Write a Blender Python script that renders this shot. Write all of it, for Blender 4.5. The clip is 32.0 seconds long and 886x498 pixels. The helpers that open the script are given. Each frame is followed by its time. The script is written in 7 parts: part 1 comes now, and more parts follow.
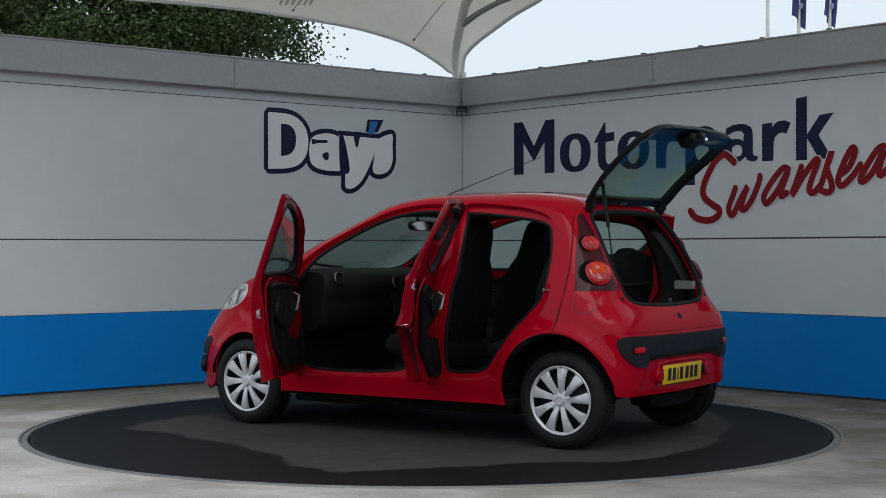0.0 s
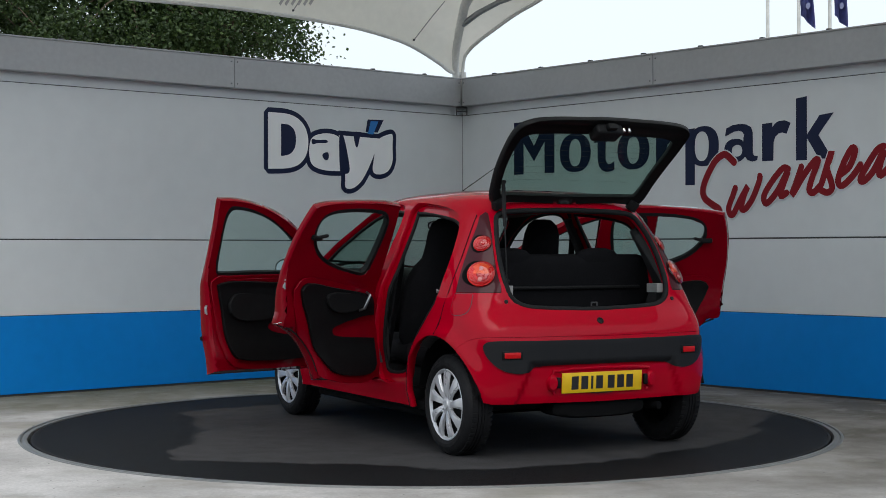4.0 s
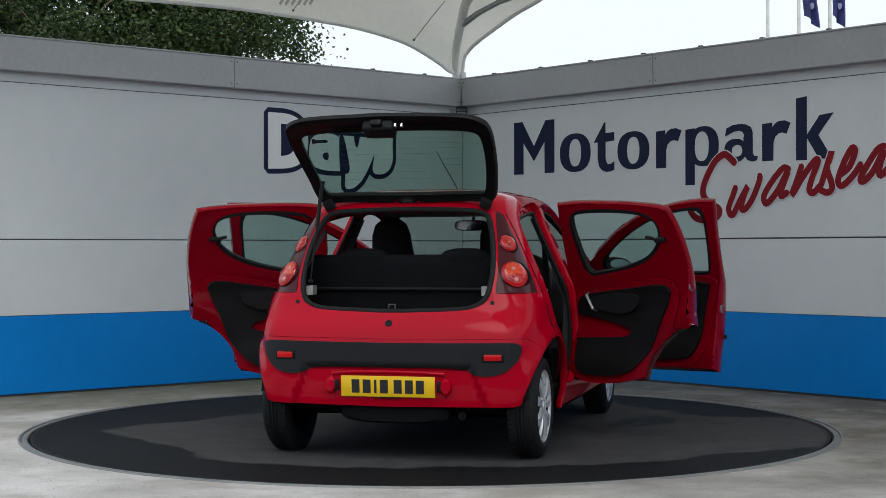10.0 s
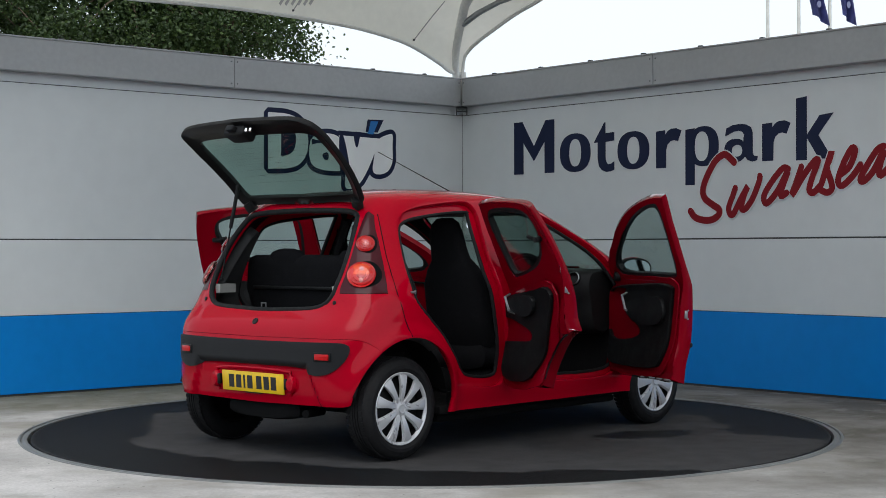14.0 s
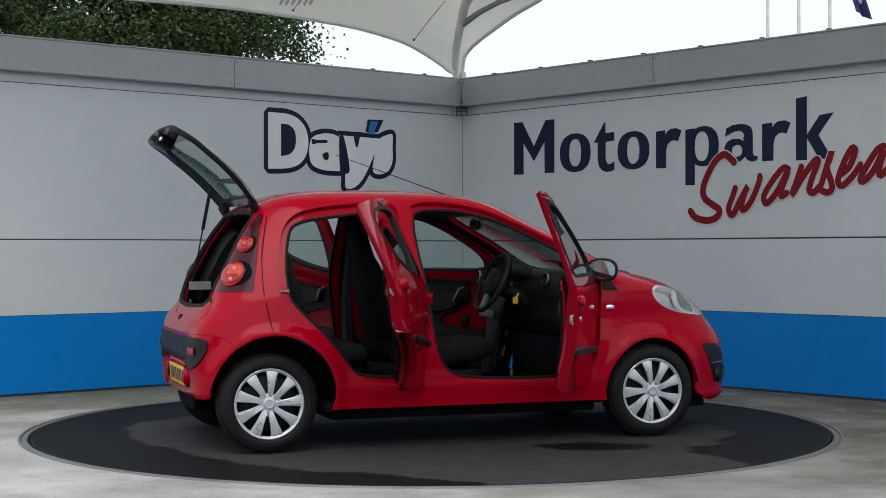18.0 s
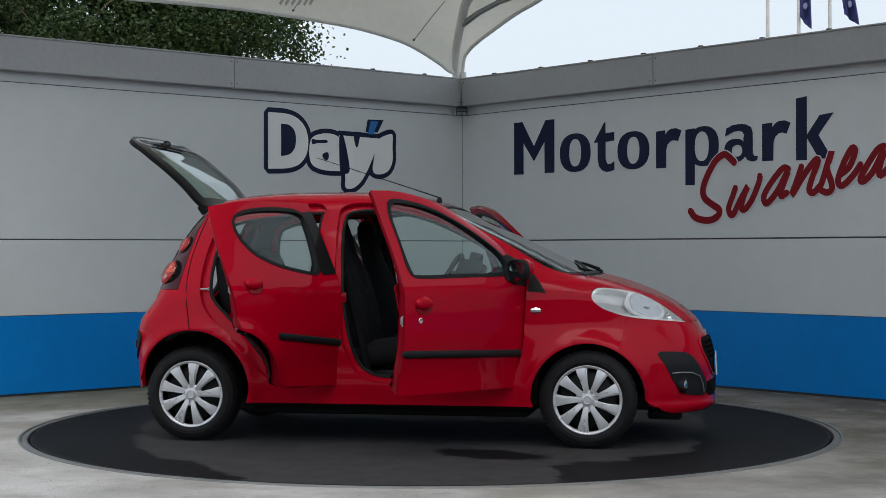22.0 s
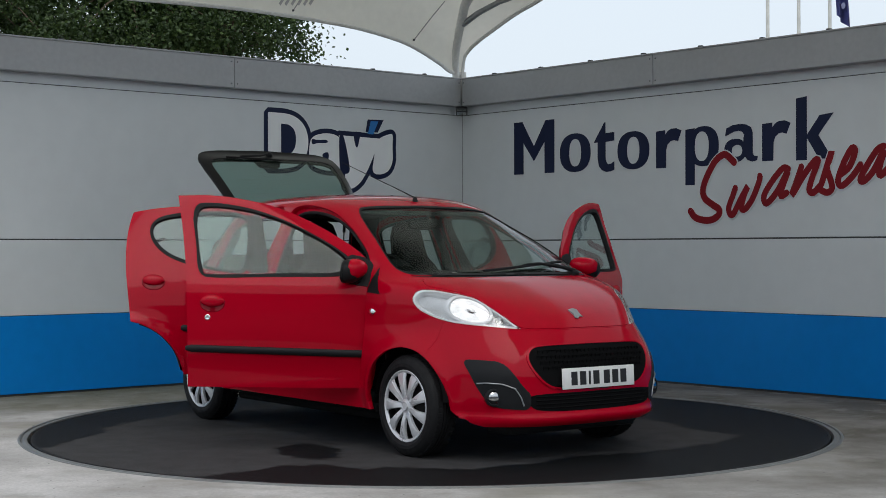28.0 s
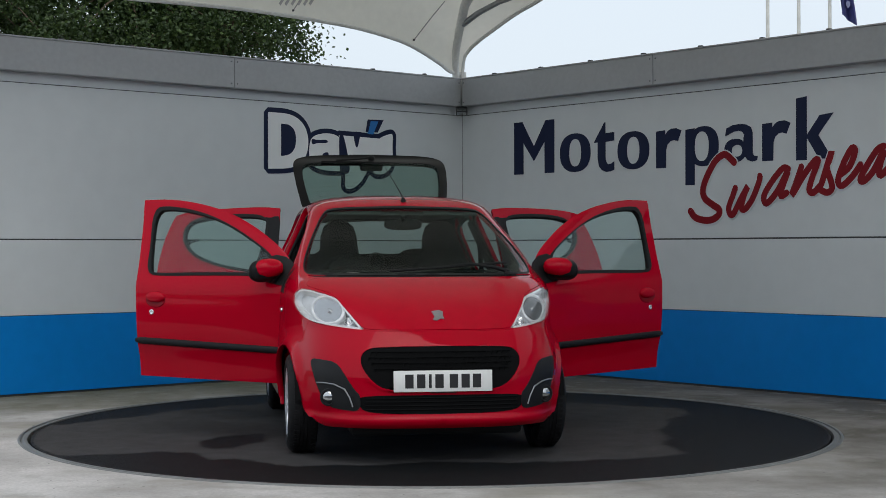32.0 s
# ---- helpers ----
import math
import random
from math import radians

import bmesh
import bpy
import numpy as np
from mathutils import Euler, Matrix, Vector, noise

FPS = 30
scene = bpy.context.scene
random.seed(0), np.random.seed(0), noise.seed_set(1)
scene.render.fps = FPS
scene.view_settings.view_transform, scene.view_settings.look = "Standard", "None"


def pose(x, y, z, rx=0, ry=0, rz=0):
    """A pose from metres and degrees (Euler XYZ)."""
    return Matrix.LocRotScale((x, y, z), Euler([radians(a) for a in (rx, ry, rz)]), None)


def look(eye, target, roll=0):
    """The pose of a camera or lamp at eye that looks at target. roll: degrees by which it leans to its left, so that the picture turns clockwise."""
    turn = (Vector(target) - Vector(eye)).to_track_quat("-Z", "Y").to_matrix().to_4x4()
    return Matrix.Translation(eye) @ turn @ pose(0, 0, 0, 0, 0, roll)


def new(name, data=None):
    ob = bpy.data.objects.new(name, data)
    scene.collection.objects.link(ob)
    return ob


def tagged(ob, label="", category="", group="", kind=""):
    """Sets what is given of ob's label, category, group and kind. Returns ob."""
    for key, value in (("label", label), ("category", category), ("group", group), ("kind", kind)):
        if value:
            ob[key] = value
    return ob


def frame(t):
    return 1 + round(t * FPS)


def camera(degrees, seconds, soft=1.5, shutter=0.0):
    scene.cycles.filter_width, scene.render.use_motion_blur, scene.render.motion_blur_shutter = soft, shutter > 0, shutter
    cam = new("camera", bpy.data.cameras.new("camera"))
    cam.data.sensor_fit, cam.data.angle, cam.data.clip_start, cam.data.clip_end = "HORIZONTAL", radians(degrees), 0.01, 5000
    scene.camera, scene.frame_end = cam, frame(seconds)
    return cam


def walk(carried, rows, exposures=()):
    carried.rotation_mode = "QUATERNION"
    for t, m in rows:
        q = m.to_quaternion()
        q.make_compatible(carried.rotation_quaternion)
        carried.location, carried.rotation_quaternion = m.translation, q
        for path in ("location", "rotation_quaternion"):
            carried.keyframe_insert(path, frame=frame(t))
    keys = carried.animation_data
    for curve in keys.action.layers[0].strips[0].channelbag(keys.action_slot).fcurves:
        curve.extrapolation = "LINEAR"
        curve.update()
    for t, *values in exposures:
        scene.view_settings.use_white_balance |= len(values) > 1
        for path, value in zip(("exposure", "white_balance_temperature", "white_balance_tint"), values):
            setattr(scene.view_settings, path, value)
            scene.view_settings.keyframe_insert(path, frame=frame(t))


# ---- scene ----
# ---------- camera (stands still) ----------
cam = camera(32.62, 32.0, 0.8)
EYE = Vector((0.0, -9.681, 1.122))
AIM = Vector((0.00784, 1.0, 0.00098))
walk(cam, [(0.0, look(EYE, EYE + AIM, -0.11)), (32.0, look(EYE, EYE + AIM, -0.11))], exposures=[(0.0, -0.09), (2.0, -0.09), (3.5, 0.14), (6.0, 0.19), (12.0, 0.21), (14.5, 0.25), (18.0, 0.24), (19.0, 0.02), (20.0, -0.06), (25.0, -0.07), (32.0, -0.07)])

# ---------- daylight: bright overcast ----------
world = bpy.data.worlds.new("overcast_sky")
scene.world = world
world.use_nodes = True
wt = world.node_tree
wt.nodes.clear()
w_out = wt.nodes.new("ShaderNodeOutputWorld")
w_bg = wt.nodes.new("ShaderNodeBackground")
w_sky = wt.nodes.new("ShaderNodeTexSky")
w_sky.sky_type = "NISHITA"
w_sky.sun_disc = False
w_sky.sun_elevation = radians(56)
w_sky.sun_rotation = radians(172)
w_sky.air_density, w_sky.dust_density, w_sky.ozone_density = 1.0, 6.0, 1.0
w_mix = wt.nodes.new("ShaderNodeMix")
w_mix.data_type = "RGBA"
w_mix.inputs["Factor"].default_value = 0.82
w_mix.inputs["B"].default_value = (7.5, 8.35, 9.15, 1)
wt.links.new(w_sky.outputs["Color"], w_mix.inputs["A"])
wt.links.new(w_mix.outputs["Result"], w_bg.inputs["Color"])
w_bg.inputs["Strength"].default_value = 0.125
wt.links.new(w_bg.outputs["Background"], w_out.inputs["Surface"])

sun_data = bpy.data.lights.new("sun", "SUN")
sun_data.energy, sun_data.angle, sun_data.color = 0.9, radians(50), (1.0, 0.985, 0.97)
sun = new("sun", sun_data)
sun.matrix_basis = look((0.8, -6.0, 9.0), (0, 0, 0))

# ---------- materials ----------
def mat(name, color, rough=0.5, metal=0.0, coat=0.0, spread=0.0, scale=8.0, bump=0.0, bump_scale=60.0, fine=0.0, fine_scale=150.0, spec=0.5):
    """A surface with its colour varied at two scales, and fine relief."""
    m = bpy.data.materials.new(name)
    m.use_nodes = True
    t = m.node_tree
    b = t.nodes["Principled BSDF"]
    b.inputs["Base Color"].default_value = (*color, 1)
    b.inputs["Roughness"].default_value = rough
    b.inputs["Metallic"].default_value = metal
    b.inputs["Coat Weight"].default_value = coat
    b.inputs["Coat Roughness"].default_value = 0.03
    b.inputs["Specular IOR Level"].default_value = spec
    co = t.nodes.new("ShaderNodeTexCoord")
    if spread or fine:
        src = None
        for amount, sc, detail in ((spread, scale, 4), (fine, fine_scale, 2)):
            if not amount:
                continue
            n = t.nodes.new("ShaderNodeTexNoise")
            n.inputs["Scale"].default_value, n.inputs["Detail"].default_value = sc, detail
            t.links.new(co.outputs["Object"], n.inputs["Vector"])
            r = t.nodes.new("ShaderNodeMapRange")
            r.inputs["From Min"].default_value, r.inputs["From Max"].default_value = 0.3, 0.7
            r.inputs["To Min"].default_value, r.inputs["To Max"].default_value = 1 - amount, 1 + amount
            t.links.new(n.outputs["Fac"], r.inputs["Value"])
            if src is None:
                src = r.outputs["Result"]
            else:
                k = t.nodes.new("ShaderNodeMath")
                k.operation = "MULTIPLY"
                t.links.new(src, k.inputs[0]), t.links.new(r.outputs["Result"], k.inputs[1])
                src = k.outputs[0]
        mul = t.nodes.new("ShaderNodeVectorMath")
        mul.operation = "SCALE"
        mul.inputs[0].default_value = color
        t.links.new(src, mul.inputs["Scale"])
        t.links.new(mul.outputs["Vector"], b.inputs["Base Color"])
        rr = t.nodes.new("ShaderNodeMath")
        rr.operation, rr.use_clamp = "MULTIPLY", True
        rr.inputs[1].default_value = rough
        t.links.new(src, rr.inputs[0])
        t.links.new(rr.outputs[0], b.inputs["Roughness"])
    if bump:
        n = t.nodes.new("ShaderNodeTexNoise")
        n.inputs["Scale"].default_value, n.inputs["Detail"].default_value = bump_scale, 5
        t.links.new(co.outputs["Object"], n.inputs["Vector"])
        bp = t.nodes.new("ShaderNodeBump")
        bp.inputs["Strength"].default_value, bp.inputs["Distance"].default_value = bump, 0.01
        t.links.new(n.outputs["Fac"], bp.inputs["Height"])
        t.links.new(bp.outputs["Normal"], b.inputs["Normal"])
    return m


def by_angle(t, low, high, power):
    """How much mirror a smooth surface shows: low when faced, more at a slant."""
    lw = t.nodes.new("ShaderNodeLayerWeight")
    pw = t.nodes.new("ShaderNodeMath")
    pw.operation = "POWER"
    pw.inputs[1].default_value = power
    fr = t.nodes.new("ShaderNodeMath")
    fr.operation, fr.use_clamp = "MULTIPLY_ADD", True
    fr.inputs[1].default_value, fr.inputs[2].default_value = high, low
    t.links.new(lw.outputs["Facing"], pw.inputs[0])
    t.links.new(pw.outputs[0], fr.inputs[0])
    return fr.outputs[0]


def glass(name, tint, low=0.014, high=1.35, power=5.5):
    """Thin glass: mostly clear with a tint, and a mirror by angle."""
    m = bpy.data.materials.new(name)
    m.use_nodes = True
    t = m.node_tree
    t.nodes.clear()
    out = t.nodes.new("ShaderNodeOutputMaterial")
    tr = t.nodes.new("ShaderNodeBsdfTransparent")
    tr.inputs["Color"].default_value = (*tint, 1)
    gl = t.nodes.new("ShaderNodeBsdfGlossy")
    gl.inputs["Roughness"].default_value = 0.0
    ms = t.nodes.new("ShaderNodeMixShader")
    t.links.new(by_angle(t, low, high, power), ms.inputs["Fac"])
    t.links.new(tr.outputs["BSDF"], ms.inputs[1])
    t.links.new(gl.outputs["BSDF"], ms.inputs[2])
    t.links.new(ms.outputs["Shader"], out.inputs["Surface"])
    return m


def lacquer(m, low, high, power, rough=0.03):
    """A clear coat over a material: gloss by angle."""
    t = m.node_tree
    gl = t.nodes.new("ShaderNodeBsdfGlossy")
    gl.inputs["Roughness"].default_value = rough
    ms = t.nodes.new("ShaderNodeMixShader")
    t.links.new(by_angle(t, low, high, power), ms.inputs["Fac"])
    t.links.new(t.nodes["Principled BSDF"].outputs["BSDF"], ms.inputs[1])
    t.links.new(gl.outputs["BSDF"], ms.inputs[2])
    t.links.new(ms.outputs["Shader"], t.nodes["Material Output"].inputs["Surface"])
    return m


M_RED = lacquer(mat("red_car_paint", (0.405, 0.0002, 0.013), 0.5, spread=0.03, scale=3, fine=0.02, fine_scale=900, spec=0.0), 0.019, 1.0, 5.0, 0.012)
M_RED_WET = lacquer(mat("red_paint_with_rain", (0.405, 0.0002, 0.013), 0.5, spread=0.05, scale=14, fine=0.05, fine_scale=160, spec=0.0), 0.019, 0.75, 4.8, 0.10)
# darkened copy of the car paint: shade on inner faces and edges put in
M_RED_SHADED = lacquer(mat("red_paint_shaded", (0.22, 0.0003, 0.008), 0.5, spread=0.05, scale=4, spec=0.0), 0.02, 0.8, 4.6, 0.07)
M_BLACK = mat("black_plastic", (0.008, 0.0083, 0.009), 0.55, spread=0.15, scale=10, bump=0.12, bump_scale=500, spec=0.2)
M_MATT = mat("matt_black_plastic", (0.006, 0.0062, 0.0066), 0.85, spread=0.15, scale=14, bump=0.1, bump_scale=400, spec=0.06)
M_TRIM = mat("grey_black_trim", (0.0105, 0.0112, 0.013), 0.5, spread=0.12, scale=12, bump=0.15, bump_scale=400, spec=0.22)
M_GLOSS = lacquer(mat("gloss_black", (0.006, 0.006, 0.0065), 0.4, spread=0.1, scale=6, spec=0.1), 0.010, 0.9, 5.6, 0.03)
M_RUBBER = mat("tyre_rubber", (0.008, 0.008, 0.009), 0.7, spread=0.2, scale=25, bump=0.2, bump_scale=200, spec=0.25)
M_SILVER = mat("silver_wheel_paint", (0.61, 0.62, 0.645), 0.28, metal=0.35, coat=0.4, spread=0.03, scale=9, fine=0.015, fine_scale=40)
M_LAMP_WHITE = mat("silvered_lamp_bowl", (0.86, 0.88, 0.90), 0.25, metal=0.15, coat=0.4, spread=0.06, scale=30)
M_LAMP_BACK = mat("silver_lamp_housing", (0.66, 0.67, 0.68), 0.3, metal=0.3, coat=0.3, spread=0.08, scale=30)
M_REFLECTOR = mat("fluted_lamp_reflector", (0.50, 0.51, 0.52), 0.09, metal=1.0, spread=0.15, scale=60)
M_MIRROR = mat("bright_reflector", (0.90, 0.90, 0.90), 0.12, metal=1.0, spread=0.02)
M_MIRROR_GLASS = mat("tinted_mirror_glass", (0.30, 0.33, 0.35), 0.03, metal=1.0, spread=0.02)
M_CHROME = mat("chrome", (0.85, 0.86, 0.87), 0.08, metal=1.0, spread=0.03)
M_STEEL = mat("dull_steel", (0.33, 0.34, 0.35), 0.4, metal=0.9, spread=0.15, scale=20)
M_CLOTH = mat("dark_seat_cloth", (0.010, 0.010, 0.0115), 0.95, spread=0.25, scale=14, fine=0.1, fine_scale=70, bump=0.2, bump_scale=60, spec=0.1)
M_CARPET = mat("dark_carpet", (0.008, 0.008, 0.0085), 1.0, spread=0.25, scale=20, bump=0.5, bump_scale=250, spec=0.1)
M_DASH = mat("dashboard_plastic", (0.008, 0.0083, 0.009), 0.6, spread=0.12, scale=12, bump=0.2, bump_scale=350, spec=0.3)
M_DOOR_TRIM = mat("black_door_trim", (0.0055, 0.0057, 0.0062), 0.55, spread=0.15, scale=12, bump=0.15, bump_scale=300, spec=0.16)
M_LINER = mat("pale_headlining", (0.13, 0.13, 0.125), 0.95, spread=0.06, scale=15, bump=0.2, bump_scale=300)
M_GLASS = glass("green_tinted_glass", (0.66, 0.74, 0.71), 0.006, 2.4, 8.0)
M_GLASS_SIDE = glass("green_side_glass", (0.80, 0.88, 0.86), 0.030, 1.2, 4.2)
M_GLASS_REAR = glass("heated_rear_glass", (0.62, 0.74, 0.70))
M_LENS_RED = glass("red_lamp_glass", (0.90, 0.46, 0.42), 0.06, 0.9, 3.2)
M_LENS = glass("clear_lamp_lens", (0.95, 0.95, 0.95), 0.05)
M_LAMP_RED = lacquer(mat("red_lamp_lens", (0.50, 0.003, 0.006), 0.35, spread=0.15, scale=60, spec=0.1), 0.02, 0.7, 4.0, 0.03)
M_BOWL_RED = mat("red_lamp_bowl", (0.52, 0.012, 0.022), 0.22, metal=0.2, spread=0.1, scale=40)
M_BOWL_AMBER = mat("amber_lamp_bowl", (0.72, 0.17, 0.012), 0.3, metal=0.2, spread=0.1, scale=40)
M_LAMP_DARK = lacquer(mat("dark_red_lamp_panel", (0.05, 0.003, 0.008), 0.4, spread=0.1, scale=10, spec=0.1), 0.015, 0.8, 4.0, 0.02)
M_YELLOW = mat("yellow_plate", (0.80, 0.50, 0.010), 0.35, spread=0.04, scale=20)
M_WHITE_PLATE = mat("white_plate", (0.78, 0.78, 0.76), 0.35, spread=0.03, scale=20)
M_INK = mat("black_ink", (0.012, 0.012, 0.013), 0.5, spread=0.1, scale=40)
M_WALL = mat("pale_grey_wall_panel", (0.632, 0.660, 0.671), 0.5, spread=0.035, scale=0.8, fine=0.02, fine_scale=6, bump=0.02, bump_scale=3)
M_FASCIA = mat("grey_fascia_metal", (0.365, 0.375, 0.385), 0.42, metal=0.1, spread=0.06, scale=1.6, fine=0.04, fine_scale=25)
M_BLUE = mat("blue_painted_band", (0.001, 0.21, 0.63), 0.4, spread=0.05, scale=0.9, fine=0.03, fine_scale=9, spec=0.25)
M_NAVY = mat("navy_sign_vinyl", (0.008, 0.014, 0.048), 0.5, spread=0.05, scale=4, spec=0.2)
M_SIGN_WHITE = mat("white_sign_vinyl", (0.82, 0.83, 0.83), 0.4, spread=0.03, scale=3)
M_SIGN_RED = mat("red_sign_vinyl", (0.21, 0.004, 0.010), 0.5, spread=0.06, scale=3, spec=0.2)
M_SIGN_BLUE = mat("blue_sign_vinyl", (0.01, 0.16, 0.46), 0.4, spread=0.04, scale=3)
M_JOINT = mat("dark_joint", (0.06, 0.062, 0.065), 0.7, spread=0.2, scale=12)
M_FABRIC = mat("white_canopy_membrane", (0.80, 0.78, 0.72), 0.6, spread=0.05, scale=0.9, fine=0.04, fine_scale=12)
_t = M_FABRIC.node_tree
_tl, _ms = _t.nodes.new("ShaderNodeBsdfTranslucent"), _t.nodes.new("ShaderNodeMixShader")
_tl.inputs["Color"].default_value = (0.84, 0.80, 0.70, 1)
_ms.inputs["Fac"].default_value = 0.36
_t.links.new(_t.nodes["Principled BSDF"].outputs["BSDF"], _ms.inputs[1])
_t.links.new(_tl.outputs["BSDF"], _ms.inputs[2])
_t.links.new(_ms.outputs["Shader"], _t.nodes["Material Output"].inputs["Surface"])
M_WHITE_STEEL = mat("white_painted_steel", (0.66, 0.66, 0.63), 0.45, spread=0.08, scale=4, fine=0.06, fine_scale=40)
M_TREAD = mat("galvanised_ring", (0.20, 0.205, 0.20), 0.5, metal=0.5, spread=0.2, scale=6, fine=0.1, fine_scale=60)
M_BARK = mat("bark", (0.10, 0.075, 0.05), 0.9, spread=0.3, scale=12, bump=0.6, bump_scale=30)
M_FLAG_MARK = mat("pale_blue_flag_print", (0.20, 0.22, 0.36), 0.8, spread=0.1, scale=20)
M_FLAG = mat("navy_flag_cloth", (0.085, 0.095, 0.27), 0.8, spread=0.3, scale=5)
M_GREY_TRIM = mat("pale_grey_trim", (0.30, 0.30, 0.29), 0.7, spread=0.08, scale=10, bump=0.1, bump_scale=300)
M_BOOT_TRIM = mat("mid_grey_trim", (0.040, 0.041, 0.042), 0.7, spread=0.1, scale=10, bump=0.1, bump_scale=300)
M_PRINT = mat("grey_canopy_print", (0.42, 0.41, 0.40), 0.7, spread=0.06)
M_REAR_WALL = mat("plain_render_wall", (0.16, 0.16, 0.16), 0.8, spread=0.12, scale=0.6, fine=0.05, fine_scale=8)
M_DARK_GROUND = mat("unseen_dark_ground", (0.042, 0.043, 0.046), 0.75, spread=0.2, scale=1.2, fine=0.2, fine_scale=90, bump=0.4, bump_scale=120, spec=0.3)
M_TAG = mat("yellow_key_tag", (0.7, 0.42, 0.02), 0.5, spread=0.05)


def leaf_material():
    m = bpy.data.materials.new("leaf")
    m.use_nodes = True
    t = m.node_tree
    b = t.nodes["Principled BSDF"]
    b.inputs["Roughness"].default_value = 0.55
    g = t.nodes.new("ShaderNodeNewGeometry")
    r = t.nodes.new("ShaderNodeValToRGB")
    r.color_ramp.elements[0].color = (0.018, 0.040, 0.010, 1)
    r.color_ramp.elements[1].color = (0.085, 0.135, 0.035, 1)
    e = r.color_ramp.elements.new(0.6)
    e.color = (0.040, 0.075, 0.020, 1)
    t.links.new(g.outputs["Random Per Island"], r.inputs["Fac"])
    t.links.new(r.outputs["Color"], b.inputs["Base Color"])
    tl, ms = t.nodes.new("ShaderNodeBsdfTranslucent"), t.nodes.new("ShaderNodeMixShader")
    t.links.new(r.outputs["Color"], tl.inputs["Color"])
    ms.inputs["Fac"].default_value = 0.3
    t.links.new(b.outputs["BSDF"], ms.inputs[1]), t.links.new(tl.outputs["BSDF"], ms.inputs[2])
    t.links.new(ms.outputs["Shader"], t.nodes["Material Output"].inputs["Surface"])
    return m


M_LEAF = leaf_material()

# ---------- mesh helpers ----------
def link_bm(name, bm, material, smooth=False, angle=None):
    me = bpy.data.meshes.new(name)
    bm.normal_update()
    if smooth:
        lim = radians(angle or 35)
        for f in bm.faces:
            f.smooth = True
        for e in bm.edges:
            if len(e.link_faces) == 2 and e.calc_face_angle(0) > lim:
                e.smooth = False
    bm.to_mesh(me)
    bm.free()
    for m in (material if isinstance(material, (list, tuple)) else [material]):
        me.materials.append(m)
    return new(name, me)


def part(name, bm, material, parent, label="", smooth=False, angle=None):
    ob = link_bm(name, bm, material, smooth, angle)
    ob.parent = parent
    if label:
        ob["label"] = label
    return ob


def thing(name, label, category, group="", kind="", at=None):
    ob = new(name)
    ob.empty_display_size = 0.2
    if at is not None:
        ob.matrix_basis = at
    return tagged(ob, label, category, group, kind)


def box(bm, x0, x1, y0, y1, z0, z1, bevel=0.0, m=None, seg=2):
    vs = bmesh.ops.create_cube(bm, size=1.0)["verts"]
    bmesh.ops.transform(bm, verts=vs, matrix=Matrix.Translation(((x0 + x1) / 2, (y0 + y1) / 2, (z0 + z1) / 2)) @ Matrix.Diagonal((x1 - x0, y1 - y0, z1 - z0, 1)))
    if bevel:
        es = list({e for v in vs for e in v.link_edges})
        r = bmesh.ops.bevel(bm, geom=es, offset=bevel, segments=seg, affect="EDGES", profile=0.5)
        vs = list({v for f in r["faces"] for v in f.verts} | {v for v in vs if v.is_valid})
    if m is not None:
        bmesh.ops.transform(bm, verts=vs, matrix=m)
    return vs


def tube(bm, a, b, r0, r1=None, seg=16, cap=True):
    a, b = Vector(a), Vector(b)
    d = b - a
    m = Matrix.Translation((a + b) / 2) @ d.to_track_quat("Z", "Y").to_matrix().to_4x4()
    return bmesh.ops.create_cone(bm, cap_ends=cap, segments=seg, radius1=r0, radius2=r0 if r1 is None else r1, depth=d.length, matrix=m)["verts"]


def pipe(bm, pts, r, seg=10, closed=False):
    """A tube swept along points; r is a number or a list."""
    pts = [Vector(q) for q in pts]
    n = len(pts)
    rings, up = [], Vector((0.13, 0.29, 0.95)).normalized()
    for i, q in enumerate(pts):
        a, b = (pts[i - 1], pts[(i + 1) % n]) if closed else (pts[max(i - 1, 0)], pts[min(i + 1, n - 1)])
        d = (b - a).normalized()
        s = d.cross(up)
        s = s.normalized() if s.length > 1e-4 else Vector((1, 0, 0))
        w = s.cross(d).normalized()
        rad = r[i] if isinstance(r, (list, tuple)) else r
        rings.append([bm.verts.new(q + rad * (s * math.cos(k * math.tau / seg) + w * math.sin(k * math.tau / seg))) for k in range(seg)])
    for i in range(n if closed else n - 1):
        A, B = rings[i], rings[(i + 1) % n]
        for k in range(seg):
            bm.faces.new((A[k], A[(k + 1) % seg], B[(k + 1) % seg], B[k]))
    if not closed:
        bm.faces.new(rings[0][::-1])
        bm.faces.new(rings[-1])
    return rings


def prism(bm, loop, m, depth):
    """A flat outline (x, y) pushed out along z by depth, at the pose m."""
    lo = [bm.verts.new(m @ Vector((x, y, 0))) for x, y in loop]
    hi = [bm.verts.new(m @ Vector((x, y, depth))) for x, y in loop]
    n = len(loop)
    bm.faces.new(lo[::-1])
    bm.faces.new(hi)
    for i in range(n):
        bm.faces.new((lo[i], lo[(i + 1) % n], hi[(i + 1) % n], hi[i]))


def lathe(bm, profile, m, seg=48):
    """Turn (r, z) rows about z."""
    rings = []
    for r, z in profile:
        if r < 1e-5:
            rings.append([bm.verts.new(m @ Vector((0, 0, z)))] * seg)
        else:
            rings.append([bm.verts.new(m @ Vector((r * math.cos(k * math.tau / seg), r * math.sin(k * math.tau / seg), z))) for k in range(seg)])
    for A, B in zip(rings, rings[1:]):
        for k in range(seg):
            q = []
            for v in (A[k], A[(k + 1) % seg], B[(k + 1) % seg], B[k]):
                if v not in q:
                    q.append(v)
            if len(q) > 2:
                bm.faces.new(q)


